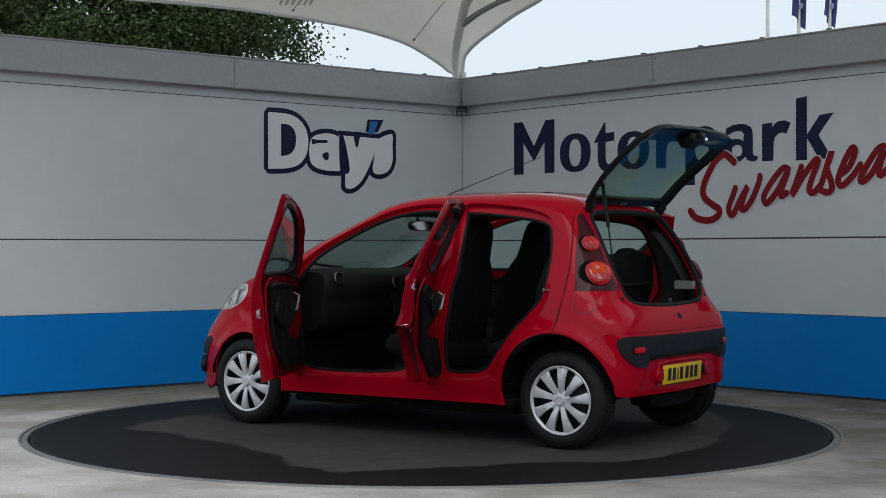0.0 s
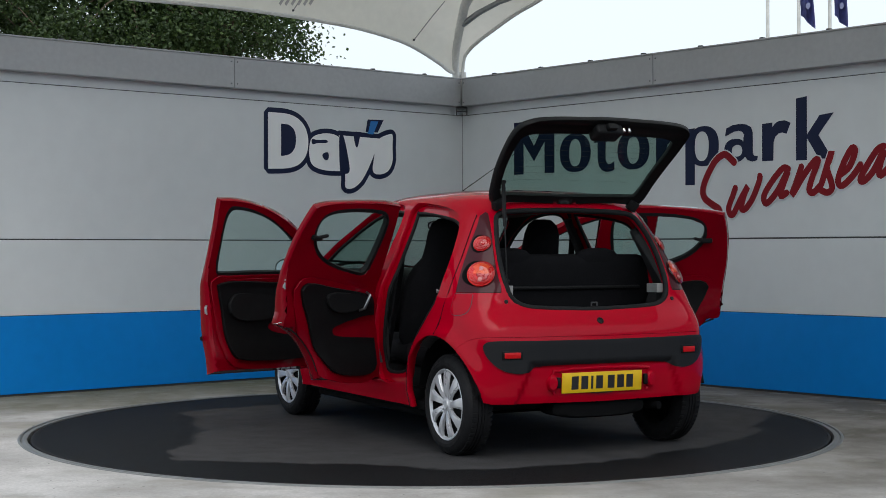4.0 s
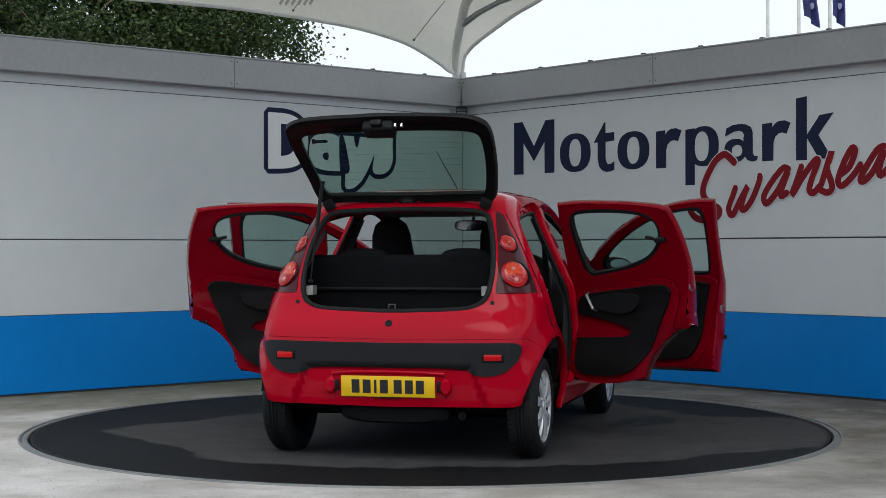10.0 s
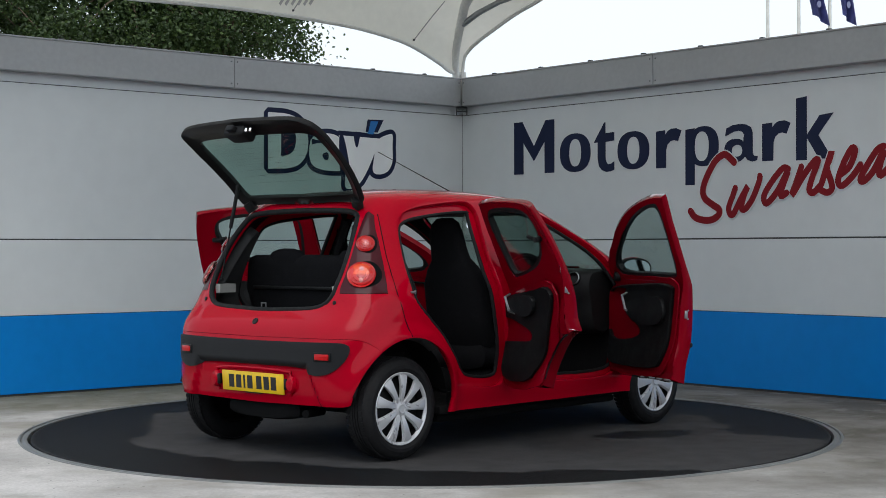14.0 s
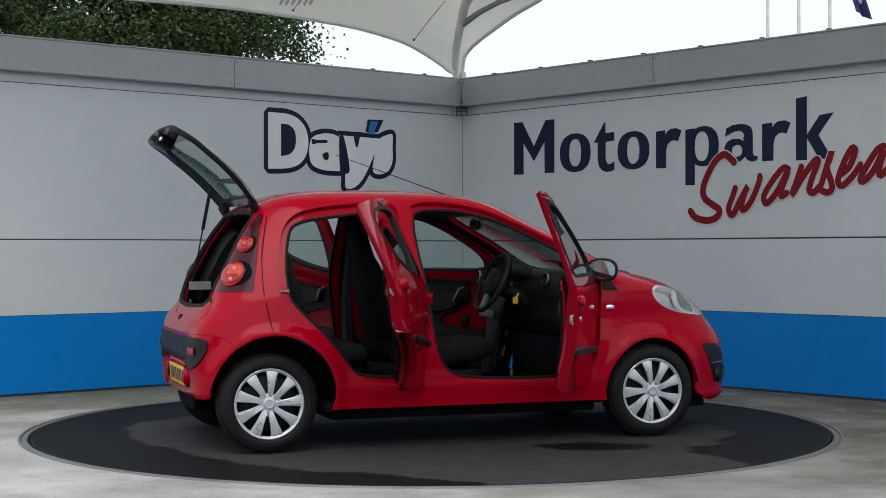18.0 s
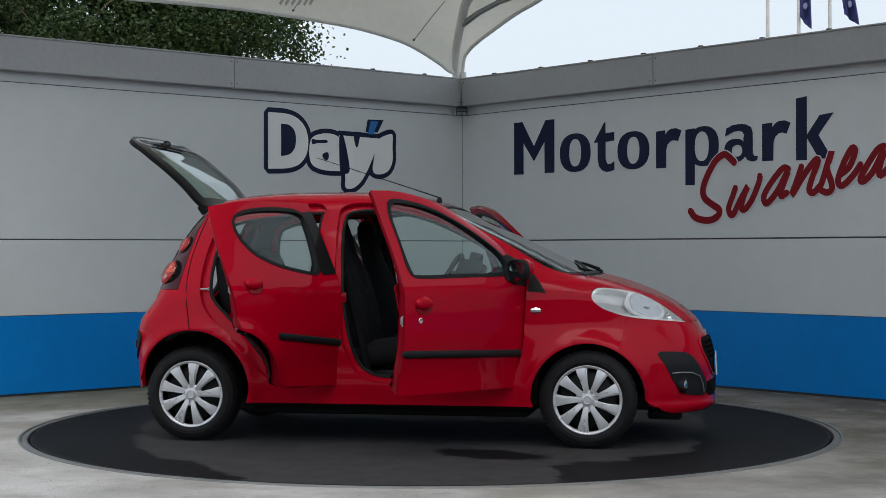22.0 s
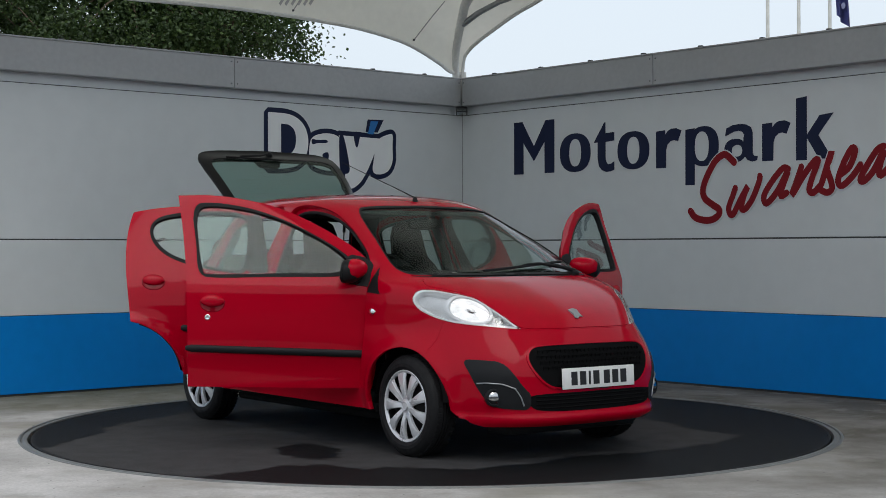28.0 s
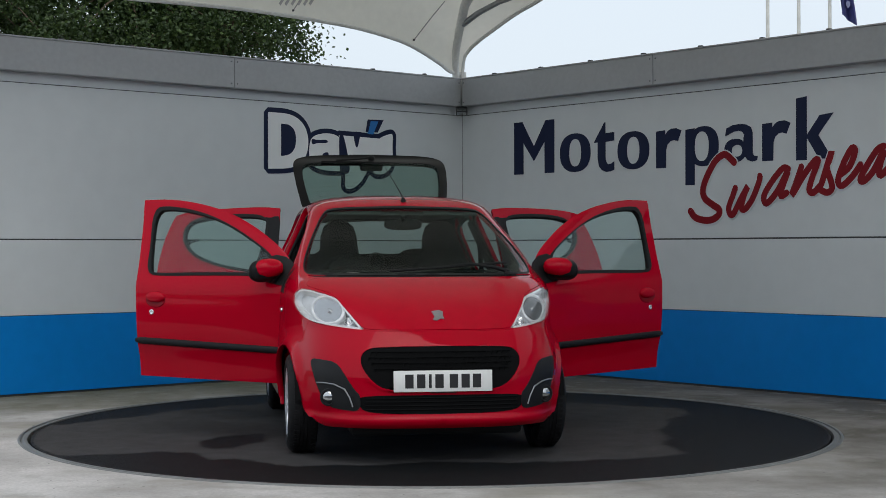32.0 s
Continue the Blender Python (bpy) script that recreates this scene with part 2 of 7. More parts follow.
def pchip(x, y, q):
    """Smooth interpolation that keeps to the rows."""
    h, d = np.diff(x), np.diff(y) / np.diff(x)
    m = np.zeros(len(x))
    same = d[:-1] * d[1:] > 0
    w1, w2 = 2 * h[1:] + h[:-1], h[1:] + 2 * h[:-1]
    with np.errstate(divide="ignore", invalid="ignore"):
        m[1:-1] = np.where(same, (w1 + w2) / (w1 / d[:-1] + w2 / d[1:]), 0)
    m[0], m[-1] = d[0], d[-1]
    i = np.clip(np.searchsorted(x, q) - 1, 0, len(x) - 2)
    t = (q - x[i]) / h[i]
    return (1 + 2 * t) * (1 - t) ** 2 * y[i] + t * (1 - t) ** 2 * h[i] * m[i] + t * t * (3 - 2 * t) * y[i + 1] + t * t * (t - 1) * h[i] * m[i + 1]


# ---------- the two walls meet at a corner behind the turntable ----------
LEAN = radians(40.3)
CORNER = Vector((0.306, 5.028, 0.0))
ALONG_L = Vector((-math.cos(LEAN), -math.sin(LEAN), 0))   # away from the corner, along the west wall
ALONG_R = Vector((math.sin(LEAN), -math.cos(LEAN), 0))    # away from the corner, along the east wall
IN_L, IN_R = ALONG_R, ALONG_L                              # into the yard
WALL_H, BLUE_H, JOINT_Z, TOP_LINE = 2.50, 0.622, 1.214, 2.43
# local frame of a wall: x along from the corner, y into the yard, z up
WALL_L = Matrix(((ALONG_L.x, IN_L.x, 0, CORNER.x), (ALONG_L.y, IN_L.y, 0, CORNER.y), (0, 0, 1, 0), (0, 0, 0, 1)))
WALL_R = Matrix(((ALONG_R.x, IN_R.x, 0, CORNER.x), (ALONG_R.y, IN_R.y, 0, CORNER.y), (0, 0, 1, 0), (0, 0, 0, 1)))


def build_wall(name, m, seam_at, WALL_LEN, gap):
    wall = tagged(new(name), "pale grey panelled yard wall with a blue band and a grey metal fascia", "wall", kind="structure")
    wall.matrix_basis = m
    start = 0.0
    bm = bmesh.new()
    box(bm, -0.3, WALL_LEN, -0.30, -0.012, 0.0, 2.70)
    part("wall_core", bm, M_JOINT, wall)
    for lo, hi, name_, ma in ((0.018, BLUE_H - 0.002, "blue_panel", M_BLUE), (BLUE_H + 0.002, JOINT_Z - gap, "lower_panel", M_WALL), (JOINT_Z + gap, TOP_LINE - 0.003, "upper_panel", M_WALL), (TOP_LINE + 0.003, 2.62, "top_panel", M_WALL)):
        bm = bmesh.new()
        box(bm, start, WALL_LEN, -0.011, 0.0, lo, hi, 0.002, seg=1)
        part(name_, bm, ma, wall)
    # boxed fascia: sheets end to end, with a lip
    x, first = -0.13, True
    for nx in seam_at + [WALL_LEN]:
        bm = bmesh.new()
        x0 = x if not first else 0.11
        box(bm, x0 + 0.003, nx - 0.003, -0.33, 0.11, 2.508, 2.765, 0.006)
        part("fascia_sheet", bm, M_FASCIA, wall)
        for zz in (2.545, 2.73):
            for xx in (x0 + 0.03, nx - 0.03):
                bm = bmesh.new()
                tube(bm, (xx, 0.108, zz), (xx, 0.114, zz), 0.006, seg=8)
                part("rivet", bm, M_JOINT, wall)
        x, first = nx, False
    bm = bmesh.new()
    box(bm, 0.10, WALL_LEN, -0.34, 0.116, 2.765, 2.778, 0.003)
    part("coping", bm, M_FASCIA, wall)
    k = 0.55
    while k < WALL_LEN:
        bm = bmesh.new()
        box(bm, k - 0.018, k + 0.018, 0.06, 0.10, 2.778, 2.792, 0.004, seg=1)
        part("coping_clip", bm, M_JOINT, wall)
        k += 0.62
    return wall


wall_west = build_wall("wall_west", WALL_L, [2.684], 5.7, 0.0045)
wall_east = build_wall("wall_east", WALL_R, [2.538, 6.1, 9.8, 13.4], 16.0, 0.006)


# ---------- ground ----------
def concrete_material():
    m = mat("weathered_concrete", (0.465, 0.447, 0.432), 0.85, spread=0.16, scale=1.3, fine=0.12, fine_scale=55, bump=0.25, bump_scale=70)
    t = m.node_tree
    b = t.nodes["Principled BSDF"]
    src = b.inputs["Base Color"].links[0].from_socket
    co = t.nodes.new("ShaderNodeTexCoord")

    def patches(scale, lo, hi, color, amount, stretch=(1, 1, 1)):
        nonlocal src
        mp = t.nodes.new("ShaderNodeMapping")
        mp.inputs["Scale"].default_value = stretch
        t.links.new(co.outputs["Object"], mp.inputs["Vector"])
        n = t.nodes.new("ShaderNodeTexNoise")
        n.inputs["Scale"].default_value, n.inputs["Detail"].default_value = scale, 6
        t.links.new(mp.outputs["Vector"], n.inputs["Vector"])
        r = t.nodes.new("ShaderNodeMapRange")
        r.inputs["From Min"].default_value, r.inputs["From Max"].default_value = lo, hi
        r.inputs["To Max"].default_value = amount
        t.links.new(n.outputs["Fac"], r.inputs["Value"])
        x = t.nodes.new("ShaderNodeMix")
        x.data_type = "RGBA"
        t.links.new(r.outputs["Result"], x.inputs["Factor"])
        t.links.new(src, x.inputs["A"])
        x.inputs["B"].default_value = (*color, 1)
        src = x.outputs["Result"]

    patches(0.9, 0.52, 0.72, (0.24, 0.225, 0.17), 0.75, (1.0, 1.6, 1))      # green-brown grime
    # moss and damp along the foot of both walls; the east band also paints shade
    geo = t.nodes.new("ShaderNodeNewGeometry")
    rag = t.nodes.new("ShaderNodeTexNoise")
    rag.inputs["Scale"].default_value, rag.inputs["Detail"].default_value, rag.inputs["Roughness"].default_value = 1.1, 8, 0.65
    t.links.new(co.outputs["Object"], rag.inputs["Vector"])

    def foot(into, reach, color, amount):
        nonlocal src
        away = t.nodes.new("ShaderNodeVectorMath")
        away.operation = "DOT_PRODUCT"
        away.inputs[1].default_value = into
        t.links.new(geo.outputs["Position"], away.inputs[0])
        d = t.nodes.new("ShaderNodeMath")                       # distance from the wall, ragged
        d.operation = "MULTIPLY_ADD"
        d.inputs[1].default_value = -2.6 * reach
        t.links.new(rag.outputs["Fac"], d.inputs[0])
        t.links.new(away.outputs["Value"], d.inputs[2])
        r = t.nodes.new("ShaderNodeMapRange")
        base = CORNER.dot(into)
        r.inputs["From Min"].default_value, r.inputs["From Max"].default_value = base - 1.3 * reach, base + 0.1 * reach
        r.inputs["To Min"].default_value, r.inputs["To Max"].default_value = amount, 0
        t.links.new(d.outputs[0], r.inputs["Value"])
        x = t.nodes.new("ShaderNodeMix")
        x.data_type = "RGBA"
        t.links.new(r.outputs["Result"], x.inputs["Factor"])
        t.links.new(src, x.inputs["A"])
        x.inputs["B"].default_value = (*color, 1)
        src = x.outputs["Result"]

    # wide east reach: shade over the right-hand ground put into the colour
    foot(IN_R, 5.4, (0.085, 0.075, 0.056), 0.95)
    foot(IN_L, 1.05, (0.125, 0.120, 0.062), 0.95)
    patches(5.0, 0.56, 0.74, (0.27, 0.26, 0.235), 0.75)
    patches(26.0, 0.685, 0.72, (0.05, 0.05, 0.05), 0.9)                       # dark specks
    t.links.new(src, b.inputs["Base Color"])
    return m


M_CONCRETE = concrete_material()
bm = bmesh.new()
RIM = 2.535
inner = [bm.verts.new((RIM * math.cos(k * math.tau / 128), RIM * math.sin(k * math.tau / 128), 0)) for k in range(128)]
mid = [bm.verts.new((9 * math.cos(k * math.tau / 128), 9 * math.sin(k * math.tau / 128), 0)) for k in range(128)]
far = [bm.verts.new((2500 * math.cos(k * math.tau / 128), 2500 * math.sin(k * math.tau / 128), 0)) for k in range(128)]
pit = [bm.verts.new((RIM * math.cos(k * math.tau / 128), RIM * math.sin(k * math.tau / 128), -0.12)) for k in range(128)]
for a, b in ((inner, mid), (mid, far), (pit, inner)):
    for k in range(128):
        bm.faces.new((a[k], b[k], b[(k + 1) % 128], a[(k + 1) % 128]) if a is not pit else (a[k], b[k], b[(k + 1) % 128], a[(k + 1) % 128]))
bm.faces.new(pit)
ground = tagged(link_bm("ground", bm, M_CONCRETE), "weathered pale concrete yard with damp green-brown stains and shade painted in at the east", "ground", kind="structure")

# unseen dark sheet in front of the concrete apron, added to darken door reflections
bm = bmesh.new()
box(bm, -26, 26, -22.0, -3.4, 0.0, 0.005)
tagged(link_bm("road", bm, M_DARK_GROUND), "unseen dark ground sheet added before the concrete apron for reflections", "road", kind="structure")
bm = bmesh.new()
lathe(bm, [(2.492, -0.05), (2.492, 0.001), (2.497, 0.004), (2.512, 0.004), (2.516, 0.0), (2.522, -0.006), (2.530, -0.006), (2.534, 0.004), (2.545, 0.005), (2.549, 0.001), (2.549, -0.05)], Matrix.Identity(4), 160)
ring = tagged(link_bm("turntable_rim", bm, M_TREAD, True), "thin galvanised steel rim set round the turntable", "rim", kind="structure")


def mat_material():
    """Black ribbed rubber, wet and dark at the edge, dried grey in the middle, with two wet patches left."""
    m = mat("turntable_rubber", (0.0068, 0.0074, 0.0080), 0.5, spread=0.12, scale=5, fine=0.25, fine_scale=220, bump=0.35, bump_scale=260, spec=0.10)
    t = m.node_tree
    b = t.nodes["Principled BSDF"]
    src = b.inputs["Base Color"].links[0].from_socket
    co = t.nodes.new("ShaderNodeTexCoord")
    n = t.nodes.new("ShaderNodeTexNoise")
    n.inputs["Scale"].default_value, n.inputs["Detail"].default_value, n.inputs["Roughness"].default_value = 5.0, 9, 0.74
    t.links.new(co.outputs["Object"], n.inputs["Vector"])
    off = t.nodes.new("ShaderNodeVectorMath")
    off.operation = "MULTIPLY_ADD"
    off.inputs[1].default_value = (0.36, 0.36, 0)
    off.inputs[2].default_value = (-0.18, -0.18, 0)
    t.links.new(n.outputs["Color"], off.inputs[0])
    add = t.nodes.new("ShaderNodeVectorMath")
    t.links.new(co.outputs["Object"], add.inputs[0]), t.links.new(off.outputs["Vector"], add.inputs[1])

    def blob(cx, cy, rx, ry, turn, soft):
        mp = t.nodes.new("ShaderNodeMapping")
        mp.vector_type = "TEXTURE"
        mp.inputs["Location"].default_value = (cx, cy, 0)
        mp.inputs["Rotation"].default_value = (0, 0, radians(turn))
        mp.inputs["Scale"].default_value = (rx, ry, 1)
        t.links.new(add.outputs["Vector"], mp.inputs["Vector"])
        ln = t.nodes.new("ShaderNodeVectorMath")
        ln.operation = "LENGTH"
        t.links.new(mp.outputs["Vector"], ln.inputs[0])
        r = t.nodes.new("ShaderNodeMapRange")
        r.inputs["From Min"].default_value, r.inputs["From Max"].default_value = 1 - soft, 1 + soft
        r.inputs["To Min"].default_value, r.inputs["To Max"].default_value = 1, 0
        t.links.new(ln.outputs["Value"], r.inputs["Value"])
        return r.outputs["Result"]

    # the dried patch reaches out to DRY metres, by angle
    DRY = ((-180, 1.88), (-170, 1.88), (-161, 1.82), (-153, 1.88), (-143, 1.92), (-134, 1.99), (-125, 2.09), (-118, 2.07), (-108, 2.24), (-104, 2.38), (-98, 2.56), (-66, 2.56), (-61, 2.02), (-56, 1.88), (-50, 2.04), (-43, 1.84),
           (-30, 1.92), (-10, 1.64), (13, 1.78), (25, 1.88), (36, 1.96), (47, 1.63), (62, 1.49), (74, 1.45), (94, 1.61), (103, 1.91), (112, 2.07), (118, 1.94), (132, 1.82), (142, 1.76), (160, 1.96), (180, 1.88))
    sep = t.nodes.new("ShaderNodeSeparateXYZ")
    t.links.new(add.outputs["Vector"], sep.inputs[0])
    at = t.nodes.new("ShaderNodeMath")
    at.operation = "ARCTAN2"
    t.links.new(sep.outputs["Y"], at.inputs[0]), t.links.new(sep.outputs["X"], at.inputs[1])
    turn = t.nodes.new("ShaderNodeMath")
    turn.operation = "MULTIPLY_ADD"
    turn.inputs[1].default_value, turn.inputs[2].default_value = 1 / math.tau, 0.5
    t.links.new(at.outputs[0], turn.inputs[0])
    ramp = t.nodes.new("ShaderNodeValToRGB")
    el = ramp.color_ramp.elements
    for k, (deg, r) in enumerate(DRY):
        e = el[0] if k == 0 else el[-1] if k == len(DRY) - 1 else el.new(deg / 360 + 0.5)
        e.position = deg / 360 + 0.5
        e.color = (r / 2.6, r / 2.6, r / 2.6, 1)
    t.links.new(turn.outputs[0], ramp.inputs["Fac"])
    ln = t.nodes.new("ShaderNodeVectorMath")
    ln.operation = "LENGTH"
    t.links.new(add.outputs["Vector"], ln.inputs[0])
    gap = t.nodes.new("ShaderNodeMath")
    gap.operation = "MULTIPLY_ADD"
    gap.inputs[1].default_value = -2.6
    t.links.new(ramp.outputs["Color"], gap.inputs[0]), t.links.new(ln.outputs["Value"], gap.inputs[2])
    edge = t.nodes.new("ShaderNodeMapRange")
    edge.inputs["From Min"].default_value, edge.inputs["From Max"].default_value = -0.035, 0.02
    edge.inputs["To Min"].default_value, edge.inputs["To Max"].default_value = 1, 0
    t.links.new(gap.outputs[0], edge.inputs["Value"])
    dry = edge.outputs["Result"]
    for wet in (blob(0.55, -1.27, 0.34, 0.17, -22, 0.12), blob(1.22, -1.58, 0.26, 0.13, 25, 0.12)):
        k = t.nodes.new("ShaderNodeMath")
        k.operation, k.use_clamp = "SUBTRACT", True
        t.links.new(dry, k.inputs[0]), t.links.new(wet, k.inputs[1])
        dry = k.outputs[0]
    x = t.nodes.new("ShaderNodeMix")
    x.data_type = "RGBA"
    t.links.new(dry, x.inputs["Factor"])
    t.links.new(src, x.inputs["A"])
    n2 = t.nodes.new("ShaderNodeTexNoise")
    n2.inputs["Scale"].default_value, n2.inputs["Detail"].default_value = 7, 6
    t.links.new(co.outputs["Object"], n2.inputs["Vector"])
    cr = t.nodes.new("ShaderNodeMix")
    cr.data_type = "RGBA"
    cr.inputs["A"].default_value = (0.030, 0.0293, 0.0300, 1)
    cr.inputs["B"].default_value = (0.068, 0.0665, 0.0675, 1)
    t.links.new(n2.outputs["Fac"], cr.inputs["Factor"])
    t.links.new(cr.outputs["Result"], x.inputs["B"])
    t.links.new(x.outputs["Result"], b.inputs["Base Color"])
    rg = t.nodes.new("ShaderNodeMapRange")
    rg.inputs["To Min"].default_value, rg.inputs["To Max"].default_value = 0.62, 0.85
    t.links.new(dry, rg.inputs["Value"])
    t.links.new(rg.outputs["Result"], b.inputs["Roughness"])
    return m


M_MAT = mat_material()
turntable = thing("turntable", "round black rubber turntable with a dried grey middle and wet patches", "turntable")
bm = bmesh.new()
lathe(bm, [(0, 0.0), (1.0, 0.0), (2.0, 0.0), (2.455, 0.0), (2.455, -0.008), (0, -0.008)], Matrix.Identity(4), 160)
part("rubber_mat", bm, M_MAT, turntable)
bm = bmesh.new()
lathe(bm, [(2.456, -0.06), (2.456, 0.001), (2.468, 0.001), (2.474, -0.004), (2.474, -0.06), (2.456, -0.06)], Matrix.Identity(4), 160)
part("edge_band", bm, M_RUBBER, turntable, "", True)
bm = bmesh.new()
lathe(bm, [(0, -0.010), (2.45, -0.010), (2.45, -0.06), (0, -0.06)], Matrix.Identity(4), 96)
part("deck", bm, M_STEEL, turntable)


# ---------- tensile canopy ----------
def canopy():
    top = thing("canopy", "white tensile membrane canopy on a white steel corner post", "canopy")
    corner = CORNER + Vector((0, -0.16, 2.84))
    SPAN_L, SPAN_R = 6.5, 11.0
    # heights of the two edges over the walls, by metres from the corner
    RISE_L = ((0, 2.83), (0.16, 2.845), (0.285, 2.905), (0.84, 3.085), (1.57, 3.163), (2.6, 3.188), (3.63, 3.165), (5.5, 3.12), (9, 3.0))
    RISE_R = ((0, 2.83), (0.02, 2.97), (0.087, 3.045), (0.234, 3.123), (0.49, 3.22), (0.645, 3.277), (0.80, 3.328), (1.135, 3.418), (2, 3.80), (4, 4.75), (8, 5.5), (12, 5.2))
    N = 48

    def over(rise, along, inward, span, u, bow):
        s = u * span
        z = float(pchip(np.array([q[0] for q in rise], float), np.array([q[1] for q in rise], float), np.array([s]))[0])
        q = CORNER + along * s + inward * (bow * 4 * u * (1 - u))
        return Vector((q.x, q.y, z))

    def c0(u): return over(RISE_L, ALONG_L, ALONG_R, SPAN_L, u, 0.1)
    def d0(v): return over(RISE_R, ALONG_R, ALONG_L, SPAN_R, v, 0.1)
    corner = (c0(0) + d0(0)) / 2
    ends = [c0(1), d0(1)]
    opp = ends[0] + ends[1] - corner

    def edge(a, b, inward, t, sag=1.2, rise=0.6):
        q = a.lerp(b, t)
        s = 4 * t * (1 - t)
        return q + inward * (sag * s) + Vector((0, 0, rise * s))

    # four arched edges and a high middle: a Coons patch
    def c1(u): return edge(ends[1], opp, -ALONG_R, u)
    def d1(v): return edge(ends[0], opp, -ALONG_L, v)
    bm = bmesh.new()
    grid = []
    for i in range(N + 1):
        row = []
        for j in range(N + 1):
            u, v = (i / N) ** 1.8, (j / N) ** 1.8
            q = c0(u) * (1 - v) + c1(u) * v + d0(v) * (1 - u) + d1(v) * u
            q -= corner * (1 - u) * (1 - v) + ends[0] * u * (1 - v) + ends[1] * (1 - u) * v + opp * u * v
            q.z += 2.6 * (16 * u * (1 - u) * v * (1 - v)) ** 0.75
            row.append(bm.verts.new(q))
        grid.append(row)
    for i in range(N):
        for j in range(N):
            bm.faces.new((grid[i][j], grid[i + 1][j], grid[i + 1][j + 1], grid[i][j + 1]))
    part("membrane", bm, M_FABRIC, top, smooth=True, angle=80)
    for f in (c0, d0):
        bm = bmesh.new()
        pipe(bm, [f((k / 80) ** 1.8) for k in range(81)], 0.018, 8)
        part("edge_cable_sleeve", bm, M_WHITE_STEEL, top)
    bm = bmesh.new()
    tube(bm, CORNER + Vector((0, 0.0, 2.6)), corner + Vector((0, 0, 0.02)), 0.046, 0.038)
    part("corner_post", bm, M_WHITE_STEEL, top, smooth=True)
    # curved ridge strut under the membrane, with a branch

    def under(u, v, drop):
        q = c0(u) * (1 - v) + c1(u) * v + d0(v) * (1 - u) + d1(v) * u
        q -= corner * (1 - u) * (1 - v) + ends[0] * u * (1 - v) + ends[1] * (1 - u) * v + opp * u * v
        q.z += 2.6 * (16 * u * (1 - u) * v * (1 - v)) ** 0.75 - drop
        return q

    bm = bmesh.new()
    pipe(bm, [corner + Vector((-0.06, -0.04, -0.06)), under(0.0165, 0.0011, 0.04), under(0.0255, 0.0083, 0.05), under(0.0362, 0.0193, 0.05), under(0.0442, 0.0289, 0.05), under(0.0529, 0.0381, 0.06), under(0.0575, 0.0507, 0.06), under(0.08, 0.14, 0.06), under(0.18, 0.28, 0.06)], [0.034, 0.034, 0.037, 0.040, 0.042, 0.044, 0.05, 0.06, 0.06], 12)
    part("ridge_strut", bm, M_WHITE_STEEL, top, "", True, 60)
    bm = bmesh.new()
    pipe(bm, [under(0.0401, 0.0272, 0.07), under(0.0343, 0.0442, 0.06), under(0.0255, 0.0648, 0.05), under(0.0139, 0.0975, 0.05)], [0.03, 0.028, 0.026, 0.026], 10)
    part("branch_strut", bm, M_STEEL, top, "", True, 60)
    # welded seam lines with an eyelet at the edge, and faint grey printing seen through the cloth
    for line in (((-0.156, 4.572, 3.106), (-0.012, 4.580, 3.294), (0.131, 4.477, 3.452)), ((-1.207, 3.618, 3.233), (-1.155, 3.647, 3.317))):
        bm = bmesh.new()
        pipe(bm, line, 0.0045, 6)
        part("membrane_seam", bm, M_GREY_TRIM, top)
        bm = bmesh.new()
        bmesh.ops.create_uvsphere(bm, u_segments=8, v_segments=6, radius=0.011, matrix=Matrix.Translation(line[0]))
        part("eyelet", bm, M_JOINT, top)
    for x, y, z in ((-1.302, 3.524, 3.292), (-1.255, 3.564, 3.297), (-1.205, 3.606, 3.304), (-1.155, 3.648, 3.310), (-1.105, 3.690, 3.316), (-1.058, 3.730, 3.326)):
        bm = bmesh.new()
        box(bm, -0.012, 0.012, -0.004, 0.0, -0.03, 0.03, 0, Matrix.Translation((x, y, z)) @ Matrix.Rotation(radians(40), 4, "Z") @ Matrix.Rotation(radians(35), 4, "Y"))
        part("printed_bar", bm, M_PRINT, top)
    return top


canopy()


# ---------- the car's skin: one smooth form, from which every panel is cut ----------
from mathutils.geometry import delaunay_2d_cdt

# height, tail x, nose x, half width, squareness behind and in front, middle x   (x forward from the rear axle)
FORM = np.array([
    (0.15, -0.24, 2.92, 0.745, 6.5, 3.8, 1.15), (0.19, -0.33, 3.01, 0.772, 6.83, 3.8, 1.15), (0.24, -0.372, 3.04, 0.774, 7.25, 3.8, 1.15),
    (0.33, -0.395, 3.045, 0.792, 8, 3.8, 1.15), (0.45, -0.405, 3.04, 0.808, 8, 3.8, 1.15), (0.55, -0.402, 3.022, 0.816, 8, 3.6, 1.15),
    (0.62, -0.402, 2.995, 0.816, 8, 3.4, 1.15), (0.655, -0.399, 2.975, 0.816, 8, 3.3, 1.15), (0.7, -0.389, 2.945, 0.815, 8, 3.2, 1.15), (0.735, -0.371, 2.908, 0.813, 8, 3.3, 1.15), (0.76, -0.350, 2.88, 0.812, 8, 3.4, 1.15),
    (0.84, -0.292, 2.752, 0.803, 8, 4.2, 1.13), (0.92, -0.272, 2.555, 0.785, 7, 5.4, 1.1), (0.95, -0.261, 2.462, 0.775, 6.98, 5.6, 1.08), (0.975, -0.25, 2.360, 0.765, 6.97, 5.7, 1.06),
])
